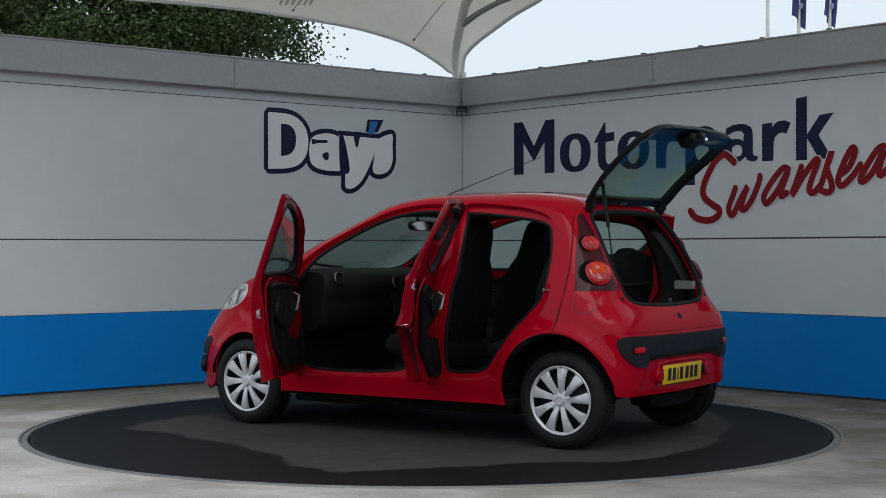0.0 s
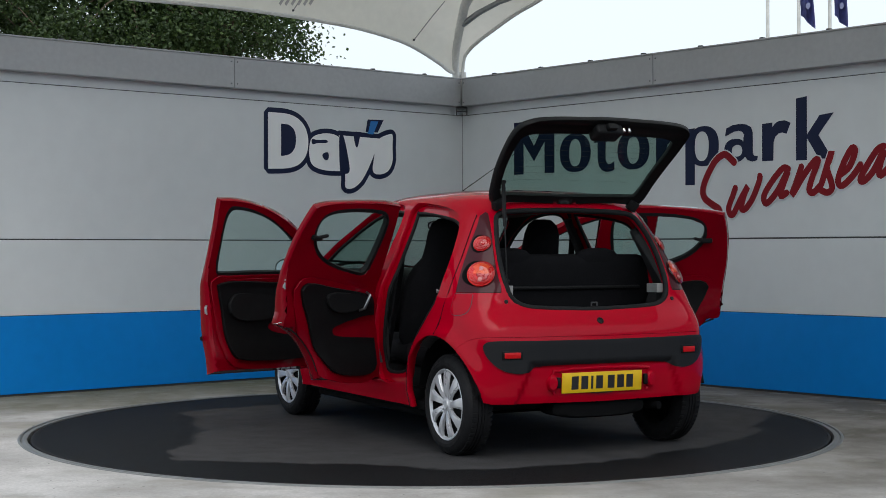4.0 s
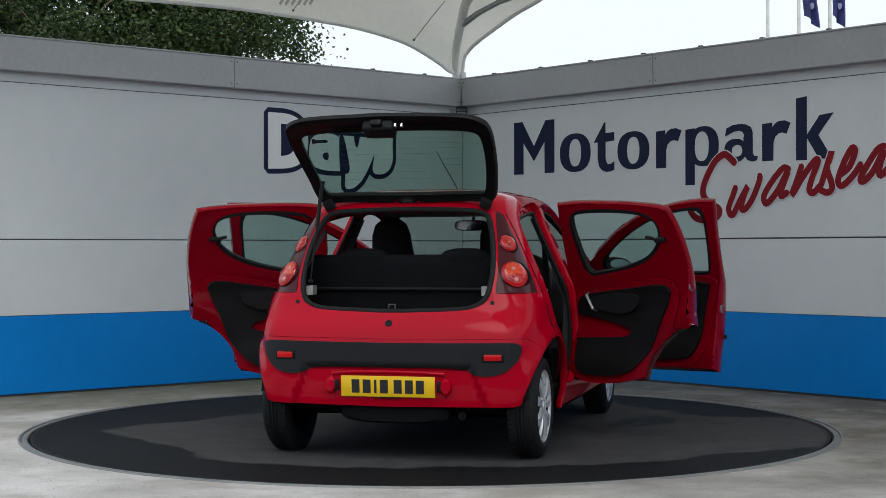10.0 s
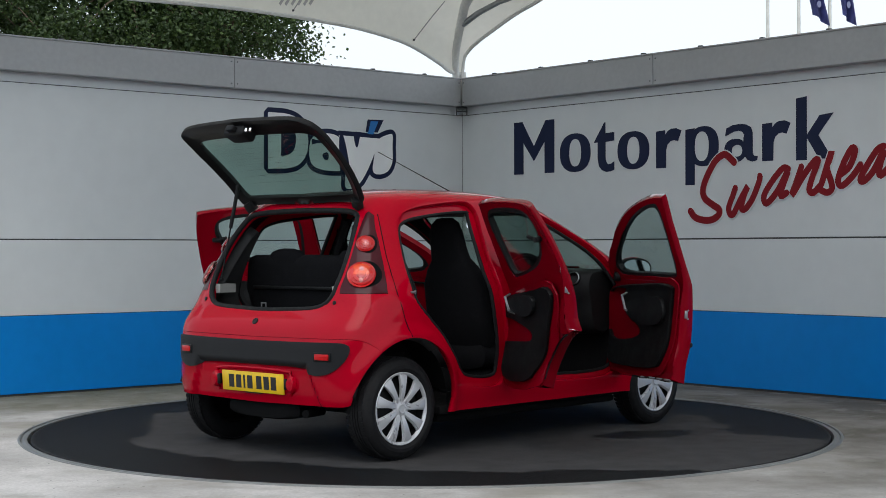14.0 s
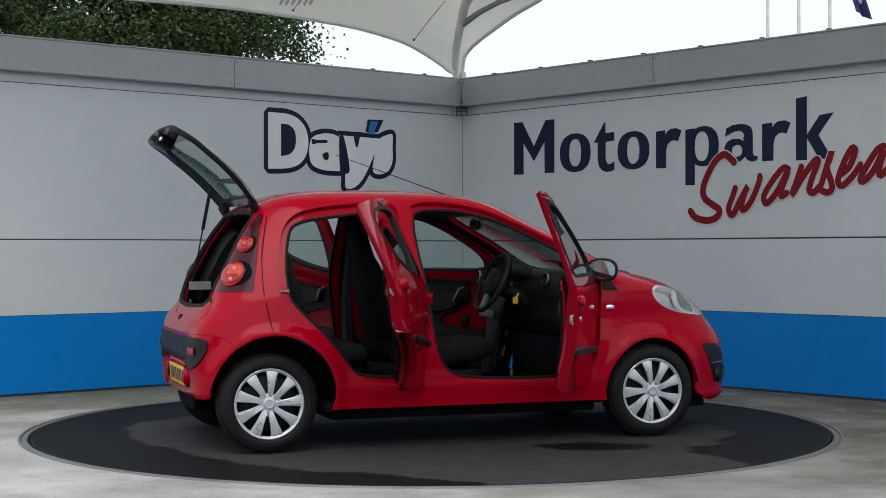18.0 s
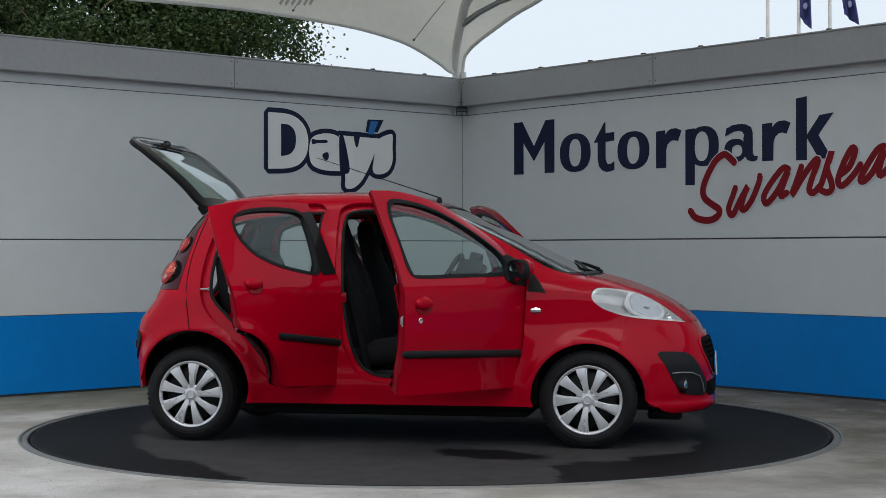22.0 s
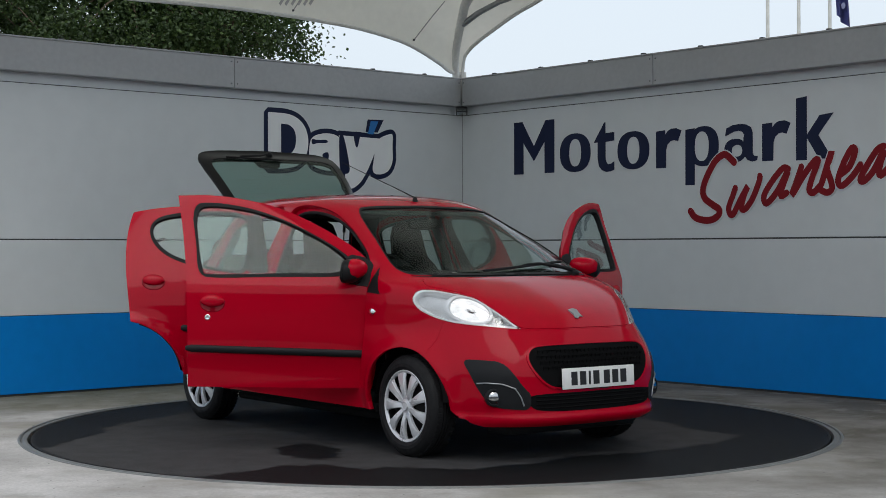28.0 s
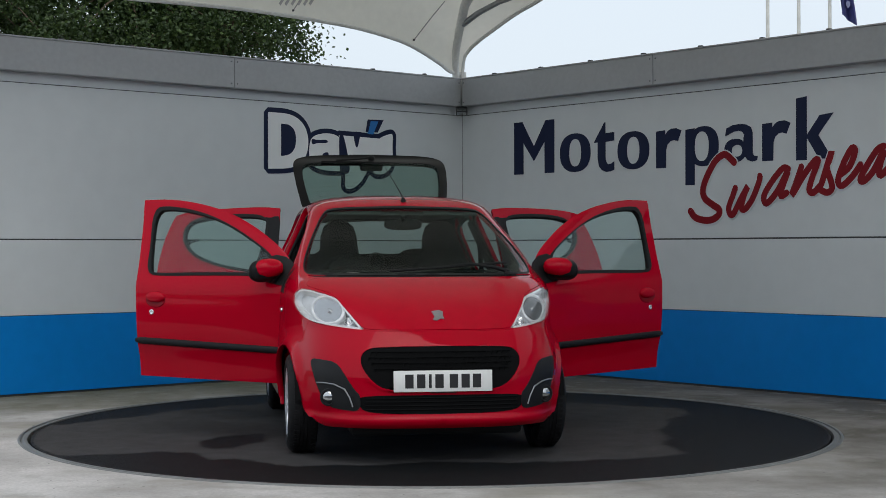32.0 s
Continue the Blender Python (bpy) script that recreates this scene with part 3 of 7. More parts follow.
FORM = np.vstack([FORM, np.array([
    (1.005, -0.236, 2.268, 0.752, 6.96, 6.0, 1.03), (1.035, -0.222, 2.197, 0.738, 6.94, 6.4, 1), (1.09, -0.198, 2.08, 0.713, 6.92, 7.2, 0.97),
    (1.19, -0.147, 1.875, 0.667, 6.87, 8, 0.92), (1.25, -0.11, 1.742, 0.638, 6.84, 8, 0.88), (1.33, -0.045, 1.575, 0.603, 6.8, 7.5, 0.82),
    (1.39, 0.01, 1.455, 0.576, 5.93, 6.5, 0.78), (1.42, 0.055, 1.385, 0.552, 5.5, 5.6, 0.76), (1.445, 0.13, 1.30, 0.505, 4.67, 4.6, 0.75),
    (1.465, 0.24, 1.20, 0.425, 4, 3.4, 0.74), (1.478, 0.39, 1.06, 0.31, 2.89, 3, 0.74), (1.484, 0.53, 0.93, 0.185, 2.37, 2.6, 0.74),
    (1.486, 0.725, 0.755, 0.012, 2.2, 2.2, 0.74)])])
_d = np.diff(FORM, axis=0)
KNOT = np.concatenate([[0], np.cumsum(np.sqrt(_d[:, 0] ** 2 + (0.7 * _d[:, 3]) ** 2 + (0.25 * np.maximum(abs(_d[:, 1]), abs(_d[:, 2]))) ** 2))])
S_TOP = KNOT[-1]


# u runs along the outline from nose (0) to tail (1) by its length on a middling section
_q = np.sin(np.linspace(math.pi / 2, -math.pi / 2, 6001))
_nq = np.where(_q > 0, 4.2, 7.2)
_th = np.arccos(np.sign(_q) * abs(_q) ** (_nq / 2))
_ox, _oy = np.where(_q > 0, 1.9, 1.45) * _q, 0.81 * np.sin(_th) ** (2 / _nq)
_len = np.concatenate([[0], np.cumsum(np.hypot(np.diff(_ox), np.diff(_oy)))])
GIRTH = _len[-1]
HUBS = ((0.0, 0.277), (2.34, 0.277))
ARCH_RINGS = ((0.025, 0.312, 0.345), (2.34, 0.277, 0.320))      # centre and radius of the wheel arches


def skin(u, s):
    """Points of the car's left skin."""
    u, s = np.asarray(u, float), np.clip(np.asarray(s, float), 0, S_TOP)
    th = np.interp(np.clip(u, 0, 1) * GIRTH, _len, _th)
    z, xb, xf, w, nb, nf, xm = (pchip(KNOT, FORM[:, k], s) for k in range(7))
    c, sn = np.cos(th), np.sin(th)
    n, nr = np.where(c > 0, nf, nb), np.where(c > 0, 4.2, 7.2)
    cx, sy = abs(c) ** (2 / nr), np.clip(sn, 0, 1) ** (2 / nr)
    k = (cx ** n + sy ** n) ** (-1 / n)       # out along the same ray to this height's own outline
    x = xm + np.where(c > 0, xf - xm, xm - xb) * np.sign(c) * cx * k
    y = w * sy * k
    for ax, az, ar in ARCH_RINGS:             # arch lips stand out a little
        r = np.hypot(x - ax, z - az)
        y = y + np.where(y > 0.5, 0.026 * np.exp(-((r - ar - 0.006) / 0.045) ** 2), 0)
    # the doors' lower half is hollowed, with a soft shoulder above
    mid = np.clip((x - 0.25) / 0.3, 0, 1) * np.clip((2.1 - x) / 0.3, 0, 1)
    y = y - mid * np.where(y > 0.5, 0.014 * np.exp(-((z - 0.45) / 0.10) ** 2) - 0.006 * np.exp(-((z - 0.90) / 0.05) ** 2), 0)
    # the rear bumper is set back round the plate; the front one flares into a lip below
    edge = np.interp(z, (0.28, 0.50), (0.545, 0.455))
    x = x + np.where(x < 0, 0.024, 0) * np.clip((edge - y) / 0.03 + 0.5, 0, 1) * np.clip((0.515 - z) / 0.03 + 0.5, 0, 1)
    x = x + np.where(x > 2.5, 0.020, 0) * np.exp(-((z - 0.228) / 0.024) ** 2)
    return np.stack([x, y, z], -1)


def skin_normal(u, s):
    e, f = 1e-3, 2e-3
    du = skin(np.minimum(u + f, 1), s) - skin(np.maximum(u - f, 0), s)
    ds = skin(u, np.minimum(s + e, S_TOP)) - skin(u, np.maximum(s - e, 0))
    n = np.cross(ds, du)
    ln = np.linalg.norm(n, axis=-1, keepdims=True)
    n = np.where(ln > 1e-12, n / np.maximum(ln, 1e-12), (0, 0, 1))
    p = skin(u, s) - np.array([1.2, 0, 0.7])
    return n * np.where((n * p).sum(-1, keepdims=True) < 0, -1, 1)


_zs = np.linspace(0, S_TOP, 3000)
_zz = pchip(KNOT, FORM[:, 0], _zs)


def chart(q):
    """A point of an outline: ('x', x, z) on the side, ('f', y, z) on the front, ('b', y, z) behind, ('u', u, z)."""
    kind, a, z = q
    s = float(np.interp(z, _zz, _zs))
    xb, xf, w, nb, nf, xm = (float(pchip(KNOT, FORM[:, k], np.array([s]))[0]) for k in range(1, 7))
    if kind == "u":
        return a, s
    ahead = a > xm if kind == "x" else kind == "f"
    n, nr = (nf, 4.2) if ahead else (nb, 7.2)
    if kind == "x":
        cx = min(abs(a - xm) / ((xf - xm) if ahead else (xm - xb)), 1.0)
        sy = (1 - cx ** n) ** (1 / n)
    else:
        sy = min(abs(a) / w, 1.0)
        cx = (1 - sy ** n) ** (1 / n)
    cx /= (cx ** nr + sy ** nr) ** (1 / nr)
    th = math.acos(min(cx, 1.0) ** (nr / 2) * (1 if ahead else -1))
    return float(np.interp(th, _th, _len)) / GIRTH, s


def rounded(loop, times=2):
    """Cut the corners of an outline; a point given twice stays sharp."""
    for _ in range(times):
        out = []
        n = len(loop)
        for i in range(n):
            a, b = np.array(loop[i]), np.array(loop[(i + 1) % n])
            if np.allclose(a, b):
                out += [tuple(a), tuple(b)]
            else:
                out += [tuple(a * 0.75 + b * 0.25), tuple(a * 0.25 + b * 0.75)]
        loop = out
    return loop


def side_loop(pts, times=2):
    """An outline on the side: corners cut and sides divided in metres, then laid on the form."""
    loop, out = rounded(pts, times), []
    for a, b in zip(loop, loop[1:] + loop[:1]):
        a, b = np.array(a), np.array(b)
        d = np.hypot(*(b - a))
        if d > 1e-6:
            k = max(1, math.ceil(d / 0.045))
            out += [chart(("x", *(a + (b - a) * i / k))) for i in range(k)]
    return out


def mixed_loop(pts, times=2):
    """An outline whose points each name their chart; centre-line points (u 0 or 1) stay put."""
    out = []
    for q in pts:
        c = chart(q)
        out += [c, c] if q[0] in "fb" and q[1] == 0 else [c]
    return rounded(out, times)


def arch(hub, r, n=28):
    hx, hz = hub
    loop = [(hx + r * math.cos(k * math.pi / n), hz + r * math.sin(k * math.pi / n)) for k in range(n + 1)]
    return [chart(("x", *q)) for q in [(hx + r * 1.04, 0.151)] + loop + [(hx - r * 1.04, 0.151)]]


def grow(loop, d):
    """An outline moved outwards by d metres in the chart."""
    q = np.array(loop) * (GIRTH, 1)
    c = q.mean(0)
    n = len(q)
    area = sum(q[i][0] * q[(i + 1) % n][1] - q[(i + 1) % n][0] * q[i][1] for i in range(n))
    out = []
    for i in range(n):
        t = q[(i + 1) % n] - q[i - 1]
        l = np.hypot(*t)
        k = np.array([t[1], -t[0]]) / (l if l > 1e-9 else 1) * (1 if area > 0 else -1)
        moved = (q[i] + k * d) / (GIRTH, 1)
        if q[i][0] < 1e-6 or q[i][0] > GIRTH - 1e-6:      # the centre line stays
            moved[0] = q[i][0] / GIRTH
        out.append(tuple(moved))
    return out


def inside(pts, loop):
    x, y = pts[:, 0], pts[:, 1]
    odd = np.zeros(len(pts), bool)
    q = np.array(loop)
    for (x0, y0), (x1, y1) in zip(q, np.roll(q, -1, 0)):
        hit = (y0 > y) != (y1 > y)
        with np.errstate(divide="ignore", invalid="ignore"):
            odd ^= hit & (x < (x1 - x0) * (y - y0) / (y1 - y0) + x0)
    return odd


def panel_data(keep, cut=(), thick=0.012, lift=0.0, step=0.035, thin=1.0, inset=0.0):
    """Outer and inner skins and the rim of a piece of the form: vertices, normals, triangles and quads, for the left half."""
    loops = [np.array(l) * (GIRTH, 1) for l in (*keep, *cut)]
    vs, es = [], []
    for l in loops:
        dense = []
        for a, b in zip(l, np.roll(l, -1, 0)):
            d = np.hypot(*(b - a))
            if d < 1e-7:
                continue
            k = max(1, int(d / step))
            dense += [a + (b - a) * i / k for i in range(k)]
        i0 = len(vs)
        vs += dense
        es += [(i0 + i, i0 + (i + 1) % len(dense)) for i in range(len(dense))]
    bound = np.array(vs)
    lo, hi = bound.min(0), bound.max(0)
    gx, gy = np.meshgrid(np.arange(lo[0] + step * 0.5, hi[0], step), np.arange(lo[1] + step * 0.5, hi[1], step))
    pts = np.stack([gx.ravel(), gy.ravel()], 1)
    ok = np.zeros(len(pts), bool)
    for l in loops[:len(keep)]:
        ok |= inside(pts, l)
    for l in loops[len(keep):]:
        ok &= ~inside(pts, l)
    pts = pts[ok]
    if len(pts):
        near = np.min(((pts[:, None, :] - bound[None]) ** 2).sum(-1), 1) if len(pts) * len(bound) < 3e7 else np.ones(len(pts))
        pts = pts[near > (0.35 * step) ** 2]
    allv = [Vector(q) for q in np.vstack([bound, pts])]
    v2, _, tris, *_ = delaunay_2d_cdt(allv, es, [], 0, 1e-6)
    v2 = np.array([tuple(q) for q in v2])
    tris = np.array([t for t in tris if len(t) == 3])
    cen = v2[tris].mean(1)
    ok = np.zeros(len(cen), bool)
    for l in loops[:len(keep)]:
        ok |= inside(cen, l)
    for l in loops[len(keep):]:
        ok &= ~inside(cen, l)
    tris = tris[ok]
    used = np.unique(tris)
    back = -np.ones(len(v2), int)
    back[used] = np.arange(len(used))
    tris, v2 = back[tris], v2[used]
    u, s = np.clip(v2[:, 0] / GIRTH, 0, 1), np.clip(v2[:, 1], 0, S_TOP)
    n = skin_normal(u, s)
    centre = (u < 1e-5) | (u > 1 - 1e-5)
    n[centre, 1] = 0
    n /= np.linalg.norm(n, axis=1, keepdims=True)
    outer = skin(u, s) + n * lift
    inner = outer - n * (thick * np.interp(outer[:, 2:], (0.78, 1.02), (1.0, thin)))
    centre |= s > S_TOP - 1e-6
    inner[centre, 1] = outer[centre, 1] = 0
    # orient triangles outwards
    a, b, c = outer[tris[:, 0]], outer[tris[:, 1]], outer[tris[:, 2]]
    flip = (np.cross(b - a, c - a) * n[tris[:, 0]]).sum(1) < 0
    tris[flip] = tris[flip][:, [0, 2, 1]]
    count = {}
    for t in tris:
        for i in range(3):
            e = (t[i], t[(i + 1) % 3])
            count[e] = 1
    rim = [e for e in count if (e[1], e[0]) not in count and not ((centre[e[0]] and centre[e[1]]) or (s[e[0]] > S_TOP - 1e-6 and s[e[1]] > S_TOP - 1e-6))]
    if inset:                                 # the inner skin is drawn in from the outer one's edge
        away = np.zeros_like(outer)
        for a, b in rim:
            f = np.cross(outer[b] - outer[a], n[a])
            f /= max(np.linalg.norm(f), 1e-9)
            away[a] += f
            away[b] += f
        ln = np.linalg.norm(away, axis=1, keepdims=True)
        away = np.where(ln > 1e-6, away / np.maximum(ln, 1e-6), 0)
        inner = inner - away * inset * np.linalg.norm(outer - inner, axis=1, keepdims=True)
    return outer, inner, n, tris, rim


def panel(name, data, materials, parent, sides=(1,), label=""):
    """Makes a mesh of the piece, on the left (1), the right (-1) or both sides in one, joined along the middle."""
    outer, inner, n, tris, rim = data
    m = len(outer)
    V, F, L, MI = [], [], [], []
    first = None
    for sd in sides:
        k = np.array([1, sd, 1])
        index = np.arange(2 * m) + len(V)
        both = np.vstack([outer, inner])
        if first is not None:
            for i in range(2 * m):
                if abs(both[i][1]) < 1e-9:
                    index[i] = first[i]
        V += (both * k).tolist()
        if first is None:
            first = index.copy()
        for t in tris:
            t = t if sd > 0 else t[::-1]
            F.append([int(index[q]) for q in t]), L.extend([n[q] * k for q in t]), MI.append(0)
            F.append([int(index[m + q]) for q in t[::-1]]), L.extend([-n[q] * k for q in t[::-1]]), MI.append(1)
        for a, b in rim:
            f = np.cross(outer[b] - outer[a], n[a])
            f /= max(np.linalg.norm(f), 1e-9)
            o, i = 0.55 * n[a] + f, f - 0.45 * n[a]
            o, i = o / np.linalg.norm(o), i / np.linalg.norm(i)
            quad = [a, m + a, m + b, b]
            F.append([int(index[q]) for q in (quad if sd > 0 else quad[::-1])]), L.extend([q * k for q in ((o, i, i, o) if sd > 0 else (o, i, i, o)[::-1])]), MI.append(2)
    used = np.unique(np.concatenate([np.array(f) for f in F]))
    back = np.zeros(len(V), int)
    back[used] = np.arange(len(used))
    me = bpy.data.meshes.new(name)
    me.from_pydata([V[i] for i in used], [], [[int(back[i]) for i in f] for f in F])
    mats = list(materials) if isinstance(materials, (list, tuple)) else [materials]
    while len(mats) < 3:
        mats.append(mats[-1])
    for q in mats:
        me.materials.append(q)
    me.polygons.foreach_set("material_index", MI)
    me.polygons.foreach_set("use_smooth", [True] * len(F))
    me.update()
    me.normals_split_custom_set([tuple(q) for q in L])
    ob = new(name, me)
    ob.parent = parent
    if label:
        ob["label"] = label
    return ob


# ---------- outlines on the form (left side; x, z or y, z in metres) ----------
FRONT_APERTURE = side_loop([(0.90, 1.378), (1.06, 1.394), (1.33, 1.355), (1.53, 1.282), (1.73, 1.182), (1.87, 1.09), (1.95, 0.98), (1.97, 0.85), (1.96, 0.55), (1.90, 0.40), (1.75, 0.358),
                            (1.15, 0.37), (1.03, 0.42), (0.98, 0.50), (0.945, 0.62), (0.915, 0.80), (0.895, 1.0), (0.88, 1.15), (0.875, 1.32)])
REAR_APERTURE = side_loop([(0.13, 1.27), (0.20, 1.325), (0.35, 1.357), (0.70, 1.392), (0.785, 1.38), (0.77, 1.25), (0.755, 1.10), (0.765, 0.90), (0.795, 0.70), (0.82, 0.50), (0.81, 0.40),
                           (0.74, 0.365), (0.52, 0.38), (0.45, 0.425), (0.38, 0.52), (0.28, 0.645), (0.15, 0.75), (0.085, 0.85), (0.075, 0.98), (0.09, 1.13)])
FRONT_DOOR = side_loop([(0.845, 1.405), (0.845, 1.405), (1.06, 1.414), (1.34, 1.372), (1.55, 1.297), (1.76, 1.19), (1.91, 1.09), (1.985, 0.985), (1.995, 0.85), (1.985, 0.50), (1.96, 0.345), (1.96, 0.345),
                        (0.928, 0.345), (0.928, 0.345), (0.925, 0.55), (0.92, 0.80), (0.908, 1.0), (0.882, 1.2)])
REAR_DOOR = side_loop([(0.04, 1.325), (0.06, 1.335), (0.20, 1.365), (0.45, 1.392), (0.70, 1.408), (0.825, 1.402), (0.825, 1.402), (0.862, 1.2), (0.888, 1.0), (0.90, 0.80), (0.905, 0.55), (0.908, 0.345), (0.908, 0.345),
                       (0.385, 0.347), (0.385, 0.347), (0.355, 0.443), (0.300, 0.529), (0.225, 0.598), (0.134, 0.645), (0.055, 0.664), (0.055, 0.664), (0.03, 0.85), (0.01, 1.0), (0.01, 1.18)])
FRONT_WINDOW = side_loop([(0.935, 1.345), (1.06, 1.36), (1.30, 1.325), (1.50, 1.255), (1.68, 1.165), (1.80, 1.09), (1.835, 1.03), (1.80, 0.985), (1.40, 0.98), (1.03, 0.965), (0.99, 0.985), (0.97, 1.12)])
REAR_WINDOW = side_loop([(0.745, 1.34), (0.765, 1.25), (0.755, 1.08), (0.735, 0.985), (0.66, 0.985), (0.44, 1.015), (0.27, 1.07), (0.18, 1.15), (0.155, 1.23), (0.19, 1.29), (0.32, 1.325), (0.55, 1.345)])
WINDSCREEN = mixed_loop([("f", 0, 1.400), ("f", 0.42, 1.390), ("f", 0.495, 1.365), ("f", 0.565, 1.25), ("f", 0.640, 1.10), ("f", 0.662, 1.03), ("f", 0.652, 0.992), ("f", 0.59, 0.985), ("f", 0, 0.984)])
COWL = mixed_loop([("f", 0, 0.983), ("f", 0.59, 0.984), ("f", 0.645, 0.987), ("f", 0.645, 0.978), ("f", 0.59, 0.973), ("f", 0, 0.973)])
BONNET = mixed_loop([("f", 0, 0.971), ("f", 0.58, 0.970), ("f", 0.635, 0.964), ("f", 0.655, 0.945), ("f", 0.664, 0.926), ("f", 0.62, 0.912), ("f", 0.535, 0.887), ("f", 0.488, 0.818), ("f", 0.415, 0.724), ("f", 0.385, 0.704), ("f", 0.20, 0.702), ("f", 0, 0.703)])
HEADLIGHT = rounded([chart(q) for q in (("x", 2.365, 0.913), ("x", 2.45, 0.913), ("f", 0.615, 0.901), ("f", 0.525, 0.877), ("f", 0.478, 0.812), ("f", 0.41, 0.722), ("f", 0.385, 0.702), ("f", 0.50, 0.714), ("f", 0.60, 0.726), ("f", 0.668, 0.742), ("x", 2.41, 0.79), ("x", 2.345, 0.855))])
FRONT_BUMPER = mixed_loop([("f", 0, 0.699), ("f", 0.20, 0.698), ("f", 0.385, 0.699), ("f", 0.50, 0.711), ("f", 0.60, 0.722), ("f", 0.655, 0.742), ("x", 2.55, 0.735), ("x", 2.545, 0.655), ("x", 2.515, 0.60), ("x", 2.50, 0.52), ("x", 2.66, 0.19), ("f", 0.4, 0.195), ("f", 0, 0.192)])
TAILGATE_HOLE = mixed_loop([("b", 0, 1.355), ("b", 0.36, 1.348), ("b", 0.455, 1.330), ("b", 0.487, 1.28), ("b", 0.527, 1.13), ("b", 0.530, 0.95), ("b", 0.515, 0.87), ("b", 0.46, 0.825), ("b", 0.36, 0.809), ("b", 0, 0.799)])
TAILGATE = mixed_loop([("b", 0, 1.395), ("b", 0.45, 1.385), ("b", 0.515, 1.345), ("b", 0.545, 1.2), ("b", 0.565, 1.0), ("b", 0.565, 0.89), ("b", 0.53, 0.835), ("b", 0.42, 0.812), ("b", 0, 0.803)])
TAILGATE_GLASS = mixed_loop([("b", 0, 1.358), ("b", 0.43, 1.352), ("b", 0.472, 1.315), ("b", 0.498, 1.15), ("b", 0.505, 1.0), ("b", 0.49, 0.945), ("b", 0.40, 0.925), ("b", 0, 0.915)])
TAIL_LAMP = rounded([chart(q) for q in (("x", 0.017, 1.315), ("x", 0.017, 1.315), ("x", -0.035, 1.12), ("x", -0.085, 0.893), ("x", -0.085, 0.893), ("b", 0.58, 0.892), ("b", 0.555, 0.895), ("b", 0.56, 1.0), ("b", 0.548, 1.12), ("b", 0.515, 1.27), ("b", 0.495, 1.345))], 1)
REAR_BUMPER = mixed_loop([("b", 0, 0.655), ("b", 0.60, 0.66), ("x", -0.30, 0.66), ("x", -0.22, 0.63), ("x", -0.17, 0.56), ("x", -0.30, 0.302), ("x", -0.30, 0.302), ("b", 0.5, 0.297), ("b", 0, 0.29)])
REAR_CUT = mixed_loop([("b", 0, 0.655), ("b", 0.60, 0.66), ("x", -0.30, 0.66), ("x", -0.22, 0.63), ("x", -0.17, 0.56), ("x", -0.28, 0.302), ("x", -0.25, 0.20), ("b", 0.5, 0.20), ("b", 0, 0.20)])
ARCHES = [arch(q[:2], q[2]) for q in ARCH_RINGS]
SHELL = [(0, chart(("u", 0, 0.235))[1]), (1, chart(("u", 0, 0.235))[1]), (1, S_TOP), (0, S_TOP)]

CAR_OFF = Vector((-1.263, -0.212, 0.0))
car = thing("hatchback_car", "red five-door hatchback with all doors and tailgate open on the turntable", "car")

panel("body_shell", panel_data([SHELL], [grow(FRONT_APERTURE, 0.022), grow(REAR_APERTURE, 0.022), WINDSCREEN, COWL, BONNET, HEADLIGHT, FRONT_BUMPER, TAILGATE_HOLE, TAIL_LAMP, REAR_CUT, *ARCHES], 0.035, step=0.04),
      (M_RED, M_DASH, M_RED), car, (1, -1), "glossy red painted body shell")
panel("bonnet", panel_data([grow(BONNET, -0.003)], [], 0.02, 0.001), M_RED_WET, car, (1, -1))
panel("front_bumper", panel_data([grow(FRONT_BUMPER, -0.0015)], [ARCHES[1]], 0.02, step=0.025), M_RED, car, (1, -1))
panel("rear_bumper", panel_data([grow(REAR_BUMPER, -0.002)], [ARCHES[0]], 0.02, step=0.022), M_RED, car, (1, -1))
panel("windscreen", panel_data([WINDSCREEN], [], 0.004, -0.004, 0.06), M_GLASS, car, (1, -1), "tinted laminated windscreen").visible_shadow = False
panel("windscreen_seal", panel_data([grow(WINDSCREEN, 0.002)], [grow(WINDSCREEN, -0.012)], 0.008, 0.0005), M_BLACK, car, (1, -1))
panel("cowl", panel_data([COWL], [], 0.02, -0.006), M_BLACK, car, (1, -1))

# by door and side: x, y, lean forwards, lean inwards; then how far it stands open
HINGES = {("front_door", 1): ((1.940, 0.755, 0.059, 0.0636), 60.8), ("front_door", -1): ((1.928, 0.732, 0.061, 0.0587), 58.4),
          ("rear_door", 1): ((0.895, 0.795, -0.032, 0.0459), 64.1), ("rear_door", -1): ((0.887, 0.774, -0.008, 0.0379), 63.2)}


def swing(hinge, degrees, sd):
    hx, hy, fore, lean = hinge
    axis = Vector((fore, -lean * sd, 1)).normalized()
    return Matrix.Translation((hx, hy * sd, 0.7)) @ Matrix.Rotation(radians(-degrees * sd), 4, axis) @ Matrix.Translation((-hx, -hy * sd, -0.7))


